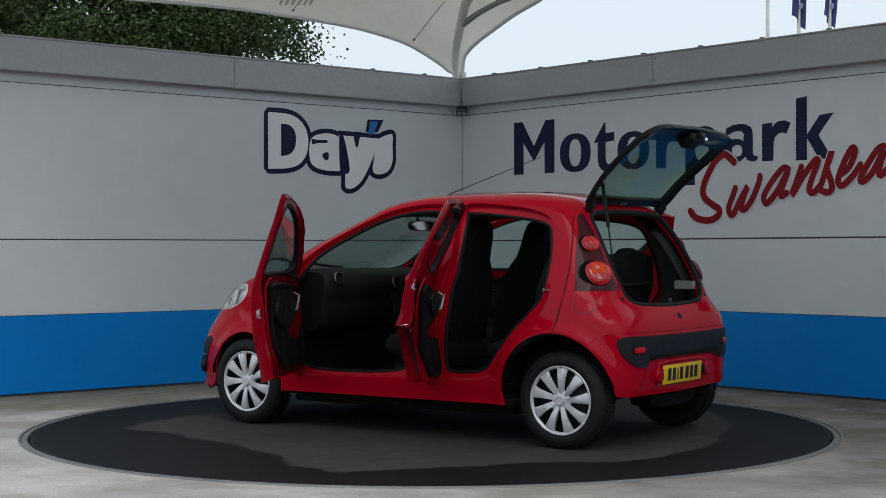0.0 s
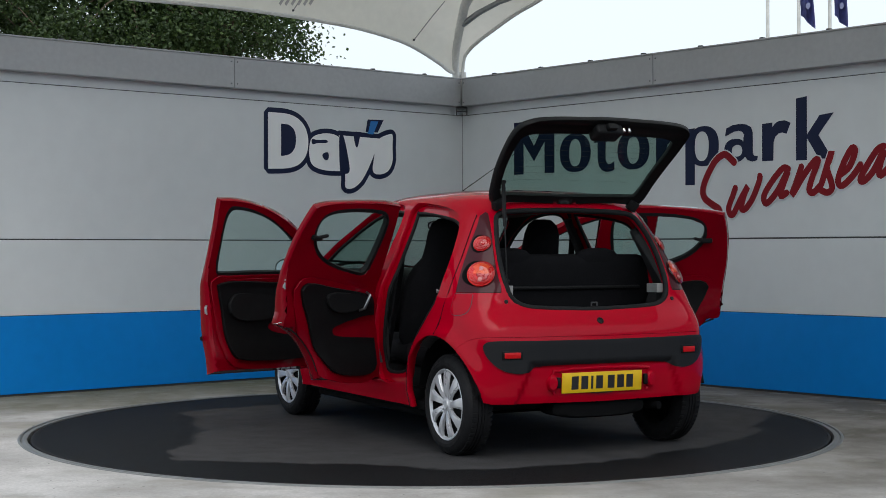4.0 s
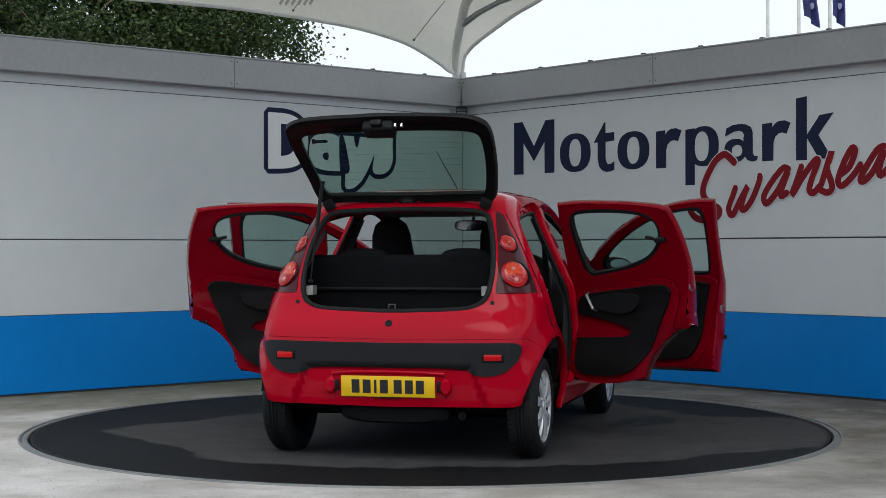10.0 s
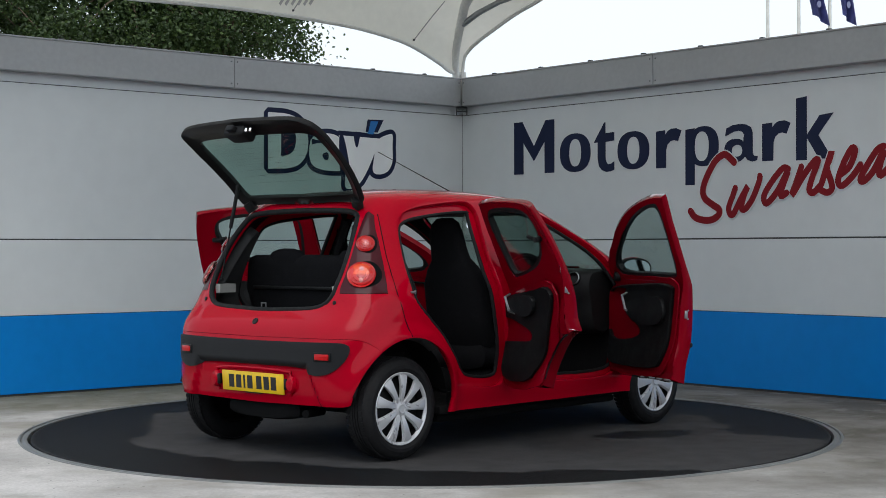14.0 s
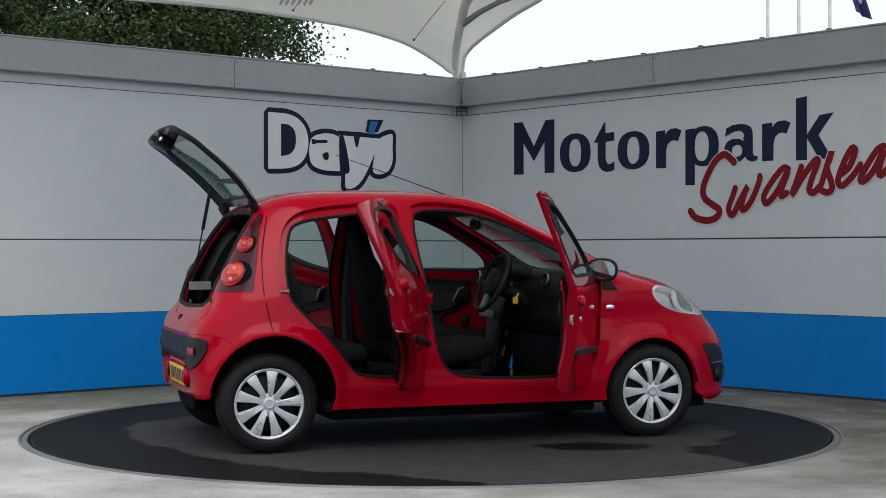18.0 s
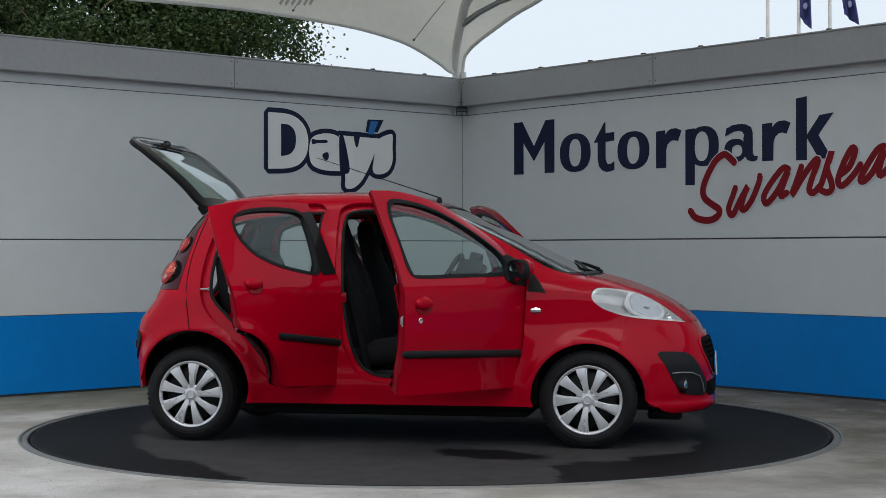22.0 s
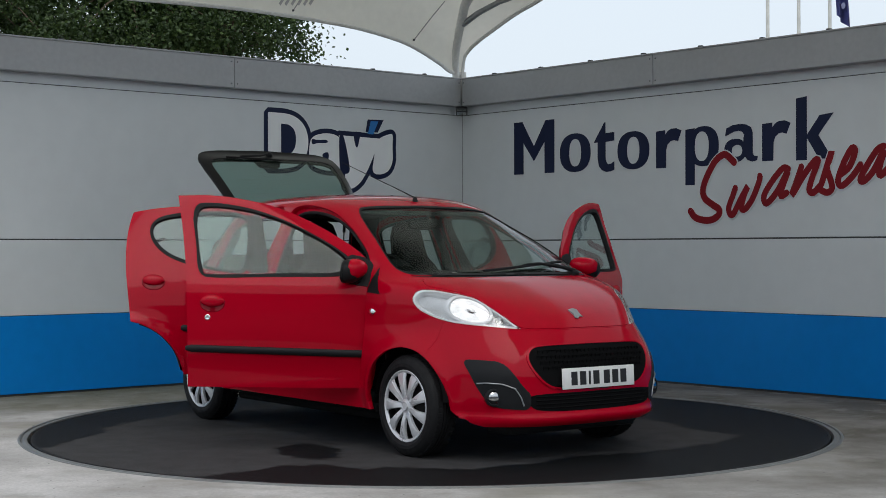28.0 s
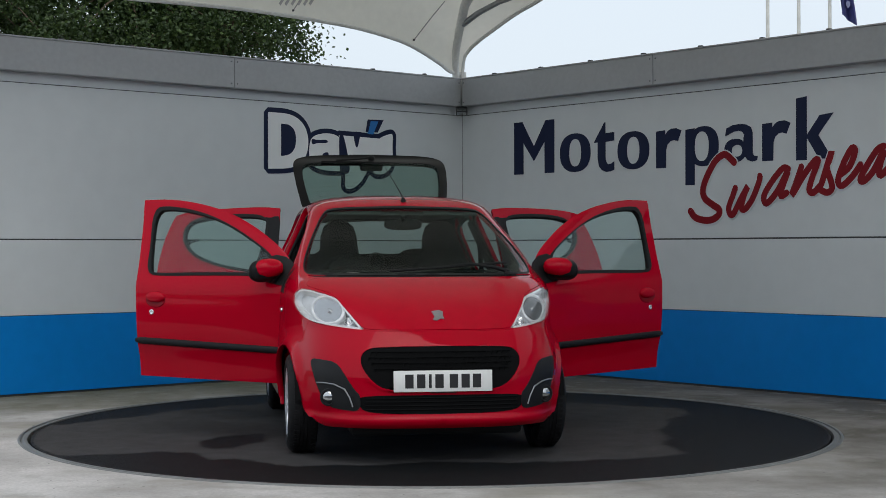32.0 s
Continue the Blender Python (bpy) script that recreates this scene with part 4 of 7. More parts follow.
fd = panel_data([grow(FRONT_DOOR, -0.002)], [FRONT_WINDOW], 0.07, thin=0.42, inset=0.30)
rd = panel_data([grow(REAR_DOOR, -0.002)], [REAR_WINDOW, ARCHES[0]], 0.07, thin=0.42, inset=0.30)
fg, rg = panel_data([grow(FRONT_WINDOW, 0.01)], [], 0.004, -0.012, 0.06), panel_data([grow(REAR_WINDOW, 0.01)], [], 0.004, -0.012, 0.06)
DOORS = []
for sd in (1, -1):
    for kind, d, g in (("front_door", fd, fg), ("rear_door", rd, rg)):
        hinge, deg = HINGES[kind, sd]
        door = panel(kind, d, (M_RED, M_RED_SHADED, M_RED_SHADED), car, (sd,), "red door standing open")
        door.matrix_basis = swing(hinge, deg, sd)
        w = panel("window_glass", g, M_GLASS_SIDE, door, (sd,))
        w.visible_shadow = False
        DOORS.append((kind, door, sd))

GATE_HINGE, GATE_OPEN = (0.02, 1.395), 101.5
gate = panel("tailgate", panel_data([TAILGATE], [TAILGATE_GLASS], 0.03, 0.004), (M_GLOSS, M_GLOSS, M_BLACK), car, (1, -1), "open glass tailgate with a black frame")
gate.matrix_basis = Matrix.Translation((GATE_HINGE[0], 0, GATE_HINGE[1])) @ Matrix.Rotation(radians(GATE_OPEN), 4, "Y") @ Matrix.Translation((-GATE_HINGE[0], 0, -GATE_HINGE[1]))
w = panel("rear_glass", panel_data([grow(TAILGATE_GLASS, 0.012)], [], 0.004, 0.002, 0.06), M_GLASS_REAR, gate, (1, -1), "heated rear window glass")
w.visible_shadow = False


# ---------- more helpers for the car ----------
def loft(bm, rings, cap=True):
    rows = [[bm.verts.new(q) for q in r] for r in rings]
    n = len(rows[0])
    for A, B in zip(rows, rows[1:]):
        for k in range(n):
            bm.faces.new((A[k], A[(k + 1) % n], B[(k + 1) % n], B[k]))
    if cap:
        bm.faces.new(rows[0][::-1])
        bm.faces.new(rows[-1])
    bmesh.ops.recalc_face_normals(bm, faces=bm.faces)


def squircle(c, ax, ay, a, b, n=3.0, seg=24):
    """A rounded outline about c in the plane of ax and ay."""
    c, ax, ay = Vector(c), Vector(ax), Vector(ay)
    out = []
    for k in range(seg):
        t = k * math.tau / seg
        x, y = math.cos(t), math.sin(t)
        out.append(c + ax * (a * math.copysign(abs(x) ** (2 / n), x)) + ay * (b * math.copysign(abs(y) ** (2 / n), y)))
    return out


def on_skin(q, sd=1, lift=0.0):
    """A place on the form, with its outward direction."""
    u, s = chart(q)
    p, n = skin(np.array([u]), np.array([s]))[0], skin_normal(np.array([u]), np.array([s]))[0]
    p = p + n * lift
    return Vector((p[0], p[1] * sd, p[2])), Vector((n[0], n[1] * sd, n[2]))


def facing(p, n, up=(0, 0, 1)):
    """A pose whose z looks along n, and whose y is as upright as may be."""
    n, up = Vector(n).normalized(), Vector(up)
    x = up.cross(n).normalized()
    y = n.cross(x)
    return Matrix(((x.x, y.x, n.x, p[0]), (x.y, y.y, n.y, p[1]), (x.z, y.z, n.z, p[2]), (0, 0, 0, 1)))


# ---------- wheels ----------
def tyre_mesh():
    bm = bmesh.new()
    lathe(bm, [(0.180, -0.150), (0.205, -0.158), (0.245, -0.154), (0.266, -0.142), (0.274, -0.128), (0.277, -0.108), (0.277, -0.098), (0.272, -0.097), (0.272, -0.092), (0.277, -0.091), (0.277, -0.080),
               (0.271, -0.079), (0.271, -0.073), (0.277, -0.072), (0.277, -0.060), (0.272, -0.059), (0.272, -0.054), (0.277, -0.053), (0.276, -0.040), (0.271, -0.022), (0.262, -0.008), (0.250, 0.0),
               (0.236, 0.004), (0.232, 0.0065), (0.214, 0.007), (0.210, 0.004), (0.199, 0.0), (0.190, -0.008), (0.184, -0.02), (0.180, -0.04), (0.180, -0.150)], Matrix.Identity(4), 96)
    return bm


def cover_meshes():
    """A plastic wheel cover with nine broad paddle spokes."""
    out = []
    bm = bmesh.new()
    lathe(bm, [(0.196, -0.008), (0.1965, -0.002), (0.193, 0.001), (0.188, 0.000), (0.183, -0.003), (0.179, -0.008), (0.178, -0.014), (0.185, -0.014), (0.196, -0.008)], Matrix.Identity(4), 72)
    out.append(("cover_ring", bm, "silver plastic wheel cover ring"))
    bm = bmesh.new()
    lathe(bm, [(0.0, 0.002), (0.019, 0.002), (0.021, 0.004), (0.024, 0.004), (0.026, -0.002), (0.036, -0.005), (0.052, -0.007), (0.058, -0.012), (0.058, -0.02)], Matrix.Identity(4), 36)
    out.append(("hub_cap", bm, ""))
    for k in range(9):
        bm = bmesh.new()
        a = math.radians(40 * k + 12)
        rows = []
        for r, w, skew, z, crown in ((0.036, 0.011, 0.0, -0.008, 0.003), (0.062, 0.0165, 0.001, -0.003, 0.004), (0.090, 0.0190, 0.003, 0.001, 0.005), (0.125, 0.0230, 0.006, 0.002, 0.005), (0.158, 0.0295, 0.009, 0.000, 0.004), (0.176, 0.033, 0.010, -0.003, 0.003), (0.188, 0.0345, 0.011, -0.006, 0.002)):
            top = [(-w, -0.007), (-w * 0.94, -0.004), (-w * 0.72, -0.003), (-w * 0.62, crown * 0.5), (w * 0.80, crown), (w * 0.95, crown * 0.6), (w, -0.005)]
            row = []
            for y, dz in top + [(w, -0.012), (-w, -0.012)]:
                y += skew
                rr = math.sqrt(max(r * r - y * y, 0.0)) if r > 0.07 else r
                row.append(Vector((rr * math.cos(a) - y * math.sin(a), rr * math.sin(a) + y * math.cos(a), z + dz)))
            rows.append(row)
        loft(bm, rows)
        out.append(("cover_spoke", bm, ""))
    for k in range(3):
        bm = bmesh.new()
        a = math.radians(120 * k + 30)
        lathe(bm, [(0.0, 0.0), (0.006, 0.0), (0.008, -0.004), (0.008, -0.015)], Matrix.Translation((0.062 * math.cos(a), 0.062 * math.sin(a), 0.0)), 10)
        out.append(("wheel_nut", bm, ""))
    return out


def rim_mesh():
    bm = bmesh.new()
    lathe(bm, [(0.181, -0.148), (0.17, -0.14), (0.165, -0.10), (0.163, -0.05), (0.15, -0.042), (0.11, -0.035), (0.08, -0.028), (0.05, -0.03), (0.0, -0.03)], Matrix.Identity(4), 48)
    return bm


def wheel(x, sd, spin):
    w = part("wheel", rim_mesh(), M_BLACK, car, "steel wheel with a silver plastic cover", True)
    w.matrix_basis = Matrix.Translation((x, 0.768 * sd, 0.277)) @ Matrix.Rotation(radians(-90 * sd), 4, "X") @ Matrix.Rotation(radians(spin), 4, "Z")
    part("tyre", tyre_mesh(), M_RUBBER, w, "", True, 25)
    for name, bm, label in cover_meshes():
        part(name, bm, M_SILVER, w, label, True, 30)
    # tread blocks cut across the shoulders
    bm = bmesh.new()
    for k in range(60):
        m = Matrix.Rotation(k * math.tau / 60, 4, "Z")
        for z in (-0.128, -0.036):
            box(bm, 0.2705, 0.2775, -0.009, 0.009, z - 0.016, z + 0.012, 0, m)
    tagged(part("tread", bm, M_RUBBER, w), kind="stuff")


for (x, _), spin, (ax, az, ar) in zip(HUBS, (0, 17), ARCH_RINGS):
    for sd in (1, -1):
        wheel(x, sd, spin + 11 * sd)
        # dark arch liner
        bm = bmesh.new()
        rows = []
        for k in range(21):
            a = math.pi * (k / 20) * 0.92 + 0.04 * math.pi
            rows.append([Vector((ax + r * math.cos(a), y * sd, az + r * math.sin(a))) for r, y in ((ar + 0.001, 0.745), (ar + 0.004, 0.72), (ar + 0.007, 0.55), (0.20, 0.52))])
        vs = [[bm.verts.new(q) for q in r] for r in rows]
        for A, B in zip(vs, vs[1:]):
            for j in range(3):
                bm.faces.new((A[j], B[j], B[j + 1], A[j + 1]))
        part("arch_liner", bm, M_MATT, car, smooth=True, angle=60)

# ---------- front end ----------
GRILLE = mixed_loop([("f", 0, 0.620), ("f", 0.33, 0.617), ("f", 0.395, 0.602), ("f", 0.425, 0.56), ("f", 0.412, 0.50), ("f", 0.348, 0.423), ("f", 0.27, 0.394), ("f", 0, 0.390)])
LOWER_GRILLE = mixed_loop([("f", 0, 0.370), ("f", 0.42, 0.370), ("f", 0.435, 0.34), ("f", 0.42, 0.288), ("f", 0.3, 0.274), ("f", 0, 0.270)])
FOG_INSERT = rounded([chart(("f", *q)) for q in ((0.665, 0.548), (0.61, 0.546), (0.54, 0.538), (0.50, 0.47), (0.455, 0.396), (0.425, 0.370), (0.425, 0.286), (0.50, 0.290), (0.585, 0.302), (0.630, 0.394), (0.655, 0.48))])
panel("grille", panel_data([GRILLE], [], 0.01, 0.0022, 0.02), M_MATT, car, (1, -1), "black upper grille with a honeycomb mesh")
panel("lower_grille", panel_data([LOWER_GRILLE], [], 0.01, 0.002, 0.02), M_MATT, car, (1, -1), "black lower air intake")
panel("grille_surround", panel_data([grow(GRILLE, 0.012)], [GRILLE], 0.012, 0.007, 0.02), M_RED, car, (1, -1))
for sd in (1, -1):
    ins = panel("fog_lamp_insert", panel_data([FOG_INSERT], [], 0.01, 0.004, 0.02), M_TRIM, car, (sd,), "dark grey plastic bumper insert")
    p, n = on_skin(("f", 0.578, 0.352), sd, 0.004)
    m = facing(p, (0.93, 0.36 * sd, 0))
    bm = bmesh.new()
    lathe(bm, [(0.047, -0.02), (0.047, 0.006), (0.043, 0.010), (0.037, 0.010), (0.035, 0.004)], m, 28)
    part("fog_lamp_ring", bm, M_TRIM, ins, smooth=True)
    bm = bmesh.new()
    lathe(bm, [(0.036, 0.002), (0.030, 0.009), (0.018, 0.013), (0.0, 0.015)], m, 28)
    part("fog_lamp", bm, M_REFLECTOR, ins, "round clear fog lamp", True)
    bm = bmesh.new()
    pipe(bm, [on_skin(("f", y, z), sd, 0.010)[0] for y, z in ((0.632, 0.425), (0.60, 0.428), (0.55, 0.423), (0.50, 0.40), (0.475, 0.355), (0.460, 0.31))], 0.004, 8)
    part("insert_moulding", bm, M_STEEL, ins)

# honeycomb bars on the grille
bm = bmesh.new()
for r, z in enumerate((0.585, 0.557, 0.529, 0.501)):
    k = -14
    while k <= 14:
        y = k * 0.0275 + (0.01375 if r % 2 else 0)
        if abs(y) < (0.385 if z > 0.51 else 0.36):
            sd = 1 if y >= 0 else -1
            p, n = on_skin(("f", abs(y), z), sd, 0.004)
            m = facing(p, n)
            box(bm, -0.010, 0.010, 0.005, 0.0085, 0, 0.008, 0, m)
            box(bm, -0.0125, -0.010, -0.0085, 0.0085, 0, 0.007, 0, m)
        k += 1
tagged(part("grille_mesh", bm, M_MATT, car), kind="stuff")
for z in (0.355, 0.335, 0.315, 0.295):
    bm = bmesh.new()
    pipe(bm, [on_skin(("f", abs(y), z), 1 if y >= 0 else -1, 0.003)[0] for y in np.linspace(-0.40, 0.40, 21)], 0.004, 6)
    part("intake_bar", bm, M_MATT, car)


def number_plate(x, z0, z1, tilt, base, sd, shade, label):
    """A plate with plain dark bars where its characters stand."""
    m = Matrix.Translation((x, 0, (z0 + z1) / 2)) @ Matrix.Rotation(radians(tilt), 4, "Y") @ Matrix.Rotation(radians(90 * sd), 4, "Z") @ Matrix.Rotation(radians(90), 4, "X")
    bm = bmesh.new()
    box(bm, -0.26, 0.26, -0.0555, 0.0555, -0.004, 0.004, 0.003, m)
    pl = part("number_plate", bm, shade, car, label, True)
    xs = [-0.178, -0.116, -0.068, -0.020, 0.056, 0.118, 0.178]
    for k, xx in enumerate(xs):
        w = 0.014 if k == 2 else 0.044
        bm = bmesh.new()
        box(bm, xx - w / 2, xx + w / 2, -0.036, 0.036, 0.0035, 0.0050, 0, m)
        part("plate_bar", bm, M_INK, pl)
    for xx in (-0.205, 0.205):
        bm = bmesh.new()
        tube(bm, m @ Vector((xx, 0.0, 0.003)), m @ Vector((xx, 0.0, 0.006)), 0.006, seg=10)
        part("plate_screw", bm, shade, pl)
    bm = bmesh.new()
    box(bm, -0.07, 0.07, -0.0615, -0.0575, -0.006, 0.002, 0, m)
    part("plate_holder", bm, M_BLACK, pl)
    return pl


number_plate(3.054, 0.387, 0.499, -3.0, None, 1, M_WHITE_PLATE, "white front number plate with dark bars")

# badge: a plain bright shield
p, n = on_skin(("f", 0.0, 0.772), 1, 0.001)
bm = bmesh.new()
prism(bm, [(-0.030, 0.035), (0.012, 0.045), (0.034, 0.030), (0.026, 0.0), (0.034, -0.030), (0.010, -0.022), (-0.006, -0.042), (-0.030, -0.036), (-0.014, -0.006)], facing(p, n), 0.008)
bmesh.ops.bevel(bm, geom=bm.edges[:], offset=0.002, segments=1, affect="EDGES")
part("badge", bm, M_STEEL, car, "plain chrome badge")

# ---------- headlights ----------
for sd in (1, -1):
    hl = panel("headlight", panel_data([grow(HEADLIGHT, -0.002)], [], 0.01, -0.045, 0.03), M_LAMP_BACK, car, (sd,), "large swept-back clear headlight")
    lens = panel("headlight_lens", panel_data([grow(HEADLIGHT, -0.003)], [], 0.003, 0.003, 0.03), M_LENS, hl, (sd,))
    lens.visible_shadow = False
    panel("headlight_bezel", panel_data([grow(HEADLIGHT, -0.003)], [grow(HEADLIGHT, -0.013)], 0.05, -0.004, 0.03), M_LAMP_WHITE, hl, (sd,))
    # main bowl: a wide ring close under the lens, and a fluted reflector sunk behind it

    def oval(f, lift, flute=0.0):
        return [on_skin(("f", 0.575 + 0.088 * f * math.cos(k * math.tau / 36), 0.808 + 0.078 * f * math.sin(k * math.tau / 36)), sd, lift + flute * (k // 2 % 2))[0] for k in range(36)]

    bm = bmesh.new()
    loft(bm, [oval(1.0, -0.030), oval(1.0, -0.008), oval(0.95, -0.004), oval(0.86, -0.006), oval(0.83, -0.014)], False)
    part("bowl_ring", bm, M_LAMP_WHITE, hl, "", True, 50)
    bm = bmesh.new()
    loft(bm, [oval(0.83, -0.012), oval(0.70, -0.026, 0.004), oval(0.52, -0.036, 0.004), oval(0.30, -0.042), oval(0.20, -0.042), oval(0.19, -0.020), oval(0.12, -0.014), oval(0.02, -0.013)])
    part("lamp_reflector", bm, M_REFLECTOR, hl, "", True, 25)
    for q, r, ma in ((("f", 0.478, 0.752), 0.024, M_MIRROR), (("f", 0.437, 0.727), 0.012, M_STEEL)):
        p, n = on_skin(q, sd, -0.030)
        m = facing(p, Vector((0.85, 0.35 * sd, 0.4)))
        bm = bmesh.new()
        lathe(bm, [(r * 1.1, 0.012), (r, 0.014), (r * 0.93, 0.010), (r * 0.75, -0.004), (r * 0.45, -0.010), (r * 0.2, -0.012), (r * 0.2, 0.0), (r * 0.14, 0.006), (0, 0.008)], m, 32)
        part("lamp_reflector", bm, ma, hl, smooth=True, angle=40)
    # side repeater
    p, n = on_skin(("x", 2.05, 0.782), sd, 0.0)
    bm = bmesh.new()
    lathe(bm, [(0.026, -0.002), (0.024, 0.005), (0.014, 0.010), (0, 0.012)], facing(p, n) @ Matrix.Diagonal((1.25, 0.72, 1, 1)), 24)
    part("side_repeater", bm, M_CHROME, car, "clear oval side repeater lamp", True)
    # black corner between mirror and wing
    tri = side_loop([(2.008, 1.025), (2.008, 1.025), (2.11, 0.88), (2.11, 0.88), (2.005, 0.888), (2.005, 0.888)], 1)
    panel("wing_corner_trim", panel_data([tri], [], 0.006, 0.003), M_BLACK, car, (sd,))

# ---------- tail lamps and rear trim ----------
INSERT = mixed_loop([("b", 0, 0.634), ("b", 0.44, 0.637), ("b", 0.66, 0.642), ("b", 0.705, 0.630), ("b", 0.712, 0.60), ("b", 0.69, 0.54), ("b", 0.62, 0.475), ("b", 0.51, 0.458), ("b", 0.43, 0.497), ("b", 0.36, 0.508), ("b", 0, 0.507)])
panel("bumper_insert", panel_data([INSERT], [], 0.012, 0.010, 0.03), M_TRIM, car, (1, -1), "dark grey plastic bumper insert")
for sd in (1, -1):
    tl = panel("tail_lamp", panel_data([grow(TAIL_LAMP, -0.002)], [], 0.012, 0.002), M_LAMP_DARK, car, (sd,), "dark red tail lamp panel with two round lenses")
    for q, a, h, name in ((("b", 0.588, 1.158), 0.050, 0.022, "upper_lens"), (("b", 0.640, 0.993), 0.076, 0.030, "lower_lens")):
        p, n = on_skin(q, sd, 0.0)
        u0, s0 = chart(q)
        # flat black disc paints the lens hollow's shade, drawn out towards the side
        hollow = [(u0 + (1.22 * a * math.cos(k * math.tau / 28) - 0.42 * a) / GIRTH, s0 + 1.14 * a * math.sin(k * math.tau / 28)) for k in range(28)]
        panel("hollow_shade_disc", panel_data([hollow], [], 0.003, 0.0040, 0.02), M_MATT, tl, (sd,))
        m = facing(p, n) @ Matrix.Diagonal((a, a, 1, 1))
        inv = m.inverted()
        bm = bmesh.new()
        lathe(bm, [(1.02, 0.006), (0.86, 0.004), (0.84, 0.009), (0.60, 0.005), (0.58, 0.010), (0.34, 0.007), (0.30, 0.013), (0.18, 0.016), (0, 0.018)], m, 18)
        for f in bm.faces:
            q = inv @ f.calc_center_median()
            f.material_index = 1 if name == "lower_lens" and q.y > -0.05 and math.hypot(q.x, q.y - 0.1) < 0.66 else 0
        part("lamp_bowl", bm, [M_BOWL_RED, M_BOWL_AMBER], tl)
        bm = bmesh.new()
        lathe(bm, [(1.06, -0.004), (1.03, 0.006), (0.96, h * 0.45), (0.80, h * 0.75), (0.5, h * 0.95), (0.25, h), (0, h)], m, 36)
        part(name, bm, M_LENS_RED, tl, "round red lamp lens", True).visible_shadow = False
        for xx, yy in (((0, 0.42), (0, -0.45)) if name == "lower_lens" else ((0, 0),)):
            bm = bmesh.new()
            lathe(bm, [(0.17, 0.004), (0.15, 0.014), (0.08, 0.018), (0, 0.019)], m @ Matrix.Translation((xx, yy, 0)), 14)
            part("bulb", bm, M_LAMP_WHITE, tl, "", True)
    p, n = on_skin(("b", 0.572, 0.563), sd, 0.010)
    bm = bmesh.new()
    box(bm, -0.058, 0.058, -0.024, 0.024, -0.004, 0.004, 0.004, facing(p, n))
    part("reflector_frame", bm, M_GLOSS, car, "", True)
    bm = bmesh.new()
    box(bm, -0.046, 0.046, -0.016, 0.016, 0.0, 0.009, 0.004, facing(p, n))
    part("rear_reflector", bm, M_LAMP_RED, car, "red rear reflector", True)
    # round lamp pods beside the plate
    bm = bmesh.new()
    lathe(bm, [(0.042, -0.02), (0.040, 0.014), (0.030, 0.026), (0.0, 0.030)], facing((-0.380, 0.318 * sd, 0.405), (-1, 0.12 * sd, 0)) @ Matrix.Diagonal((0.8, 1.15, 1, 1)), 24)
    part("plate_pod", bm, M_RED if sd > 0 else M_RED, car, "", True)
    bm = bmesh.new()
    box(bm, -0.012, 0.012, -0.030, 0.030, -0.01, 0.012, 0.006, facing((-0.392, 0.283 * sd, 0.405), (-1, 0, 0)))
    part("pod_lamp", bm, M_GLOSS, car, "", True)
number_plate(-0.389, 0.345, 0.457, -4.0, None, -1, M_YELLOW, "yellow rear number plate with dark bars")
# lipped recess round the plate
bm = bmesh.new()
pipe(bm, [on_skin(("b", abs(y), z), 1 if y >= 0 else -1, 0.004)[0] for y, z in ((-0.30, 0.345), (-0.33, 0.40), (-0.31, 0.468), (-0.2, 0.476), (0, 0.478), (0.2, 0.476), (0.31, 0.468), (0.33, 0.40), (0.30, 0.345))], 0.010, 8)
part("plate_recess_lip", bm, M_RED, car, smooth=True)
p, n = on_skin(("b", 0, 0.735), 1, 0.0)
bm = bmesh.new()
lathe(bm, [(0.020, -0.004), (0.020, 0.003), (0.016, 0.005), (0.012, 0.001), (0, 0.0)], facing(p, n), 20)
part("lock_button", bm, M_GLOSS, car, "", True)
bm = bmesh.new()
box(bm, -0.105, 0.105, -0.009, 0.009, -0.003, 0.012, 0.003, facing(*on_skin(("b", 0, 1.412))))
part("brake_lamp", bm, M_LAMP_RED, car, "red high-level brake lamp strip", True)
for sd in (1, -1):
    bm = bmesh.new()
    lathe(bm, [(0.012, 0), (0.011, 0.005), (0, 0.007)], facing(*on_skin(("b", 0.545, 0.845), sd)), 12)
    part("rubber_stop", bm, M_BLACK, car, "", True)
# fuel flap on the left rear corner
FLAP = side_loop([(-0.088, 0.886), (-0.088, 0.886), (-0.190, 0.886), (-0.190, 0.886), (-0.208, 0.83), (-0.204, 0.785), (-0.165, 0.772), (-0.10, 0.774), (-0.088, 0.80)], 2)
flap = panel("fuel_flap", panel_data([FLAP], [], 0.004, 0.0022, 0.02), M_RED, car, (1,), "red painted fuel flap")
panel("flap_gap", panel_data([grow(FLAP, 0.0035)], [grow(FLAP, -0.0005)], 0.003, 0.0008, 0.02), M_JOINT, flap, (1,))
# gap between the rear wing and the body side, from the roof down to the wheel arch
for sd in (1, -1):
    bm = bmesh.new()
    pipe(bm, [on_skin(("x", x, z), sd, 0.0)[0] for x, z in ((0.034, 1.32), (0.016, 1.26), (-0.004, 1.18), (-0.022, 1.09), (-0.030, 0.995), (-0.029, 0.895), (-0.017, 0.816), (-0.006, 0.753), (0.004, 0.703), (0.016, 0.664))], 0.0030, 6)
    part("panel_gap", bm, M_MATT, car, "", True)
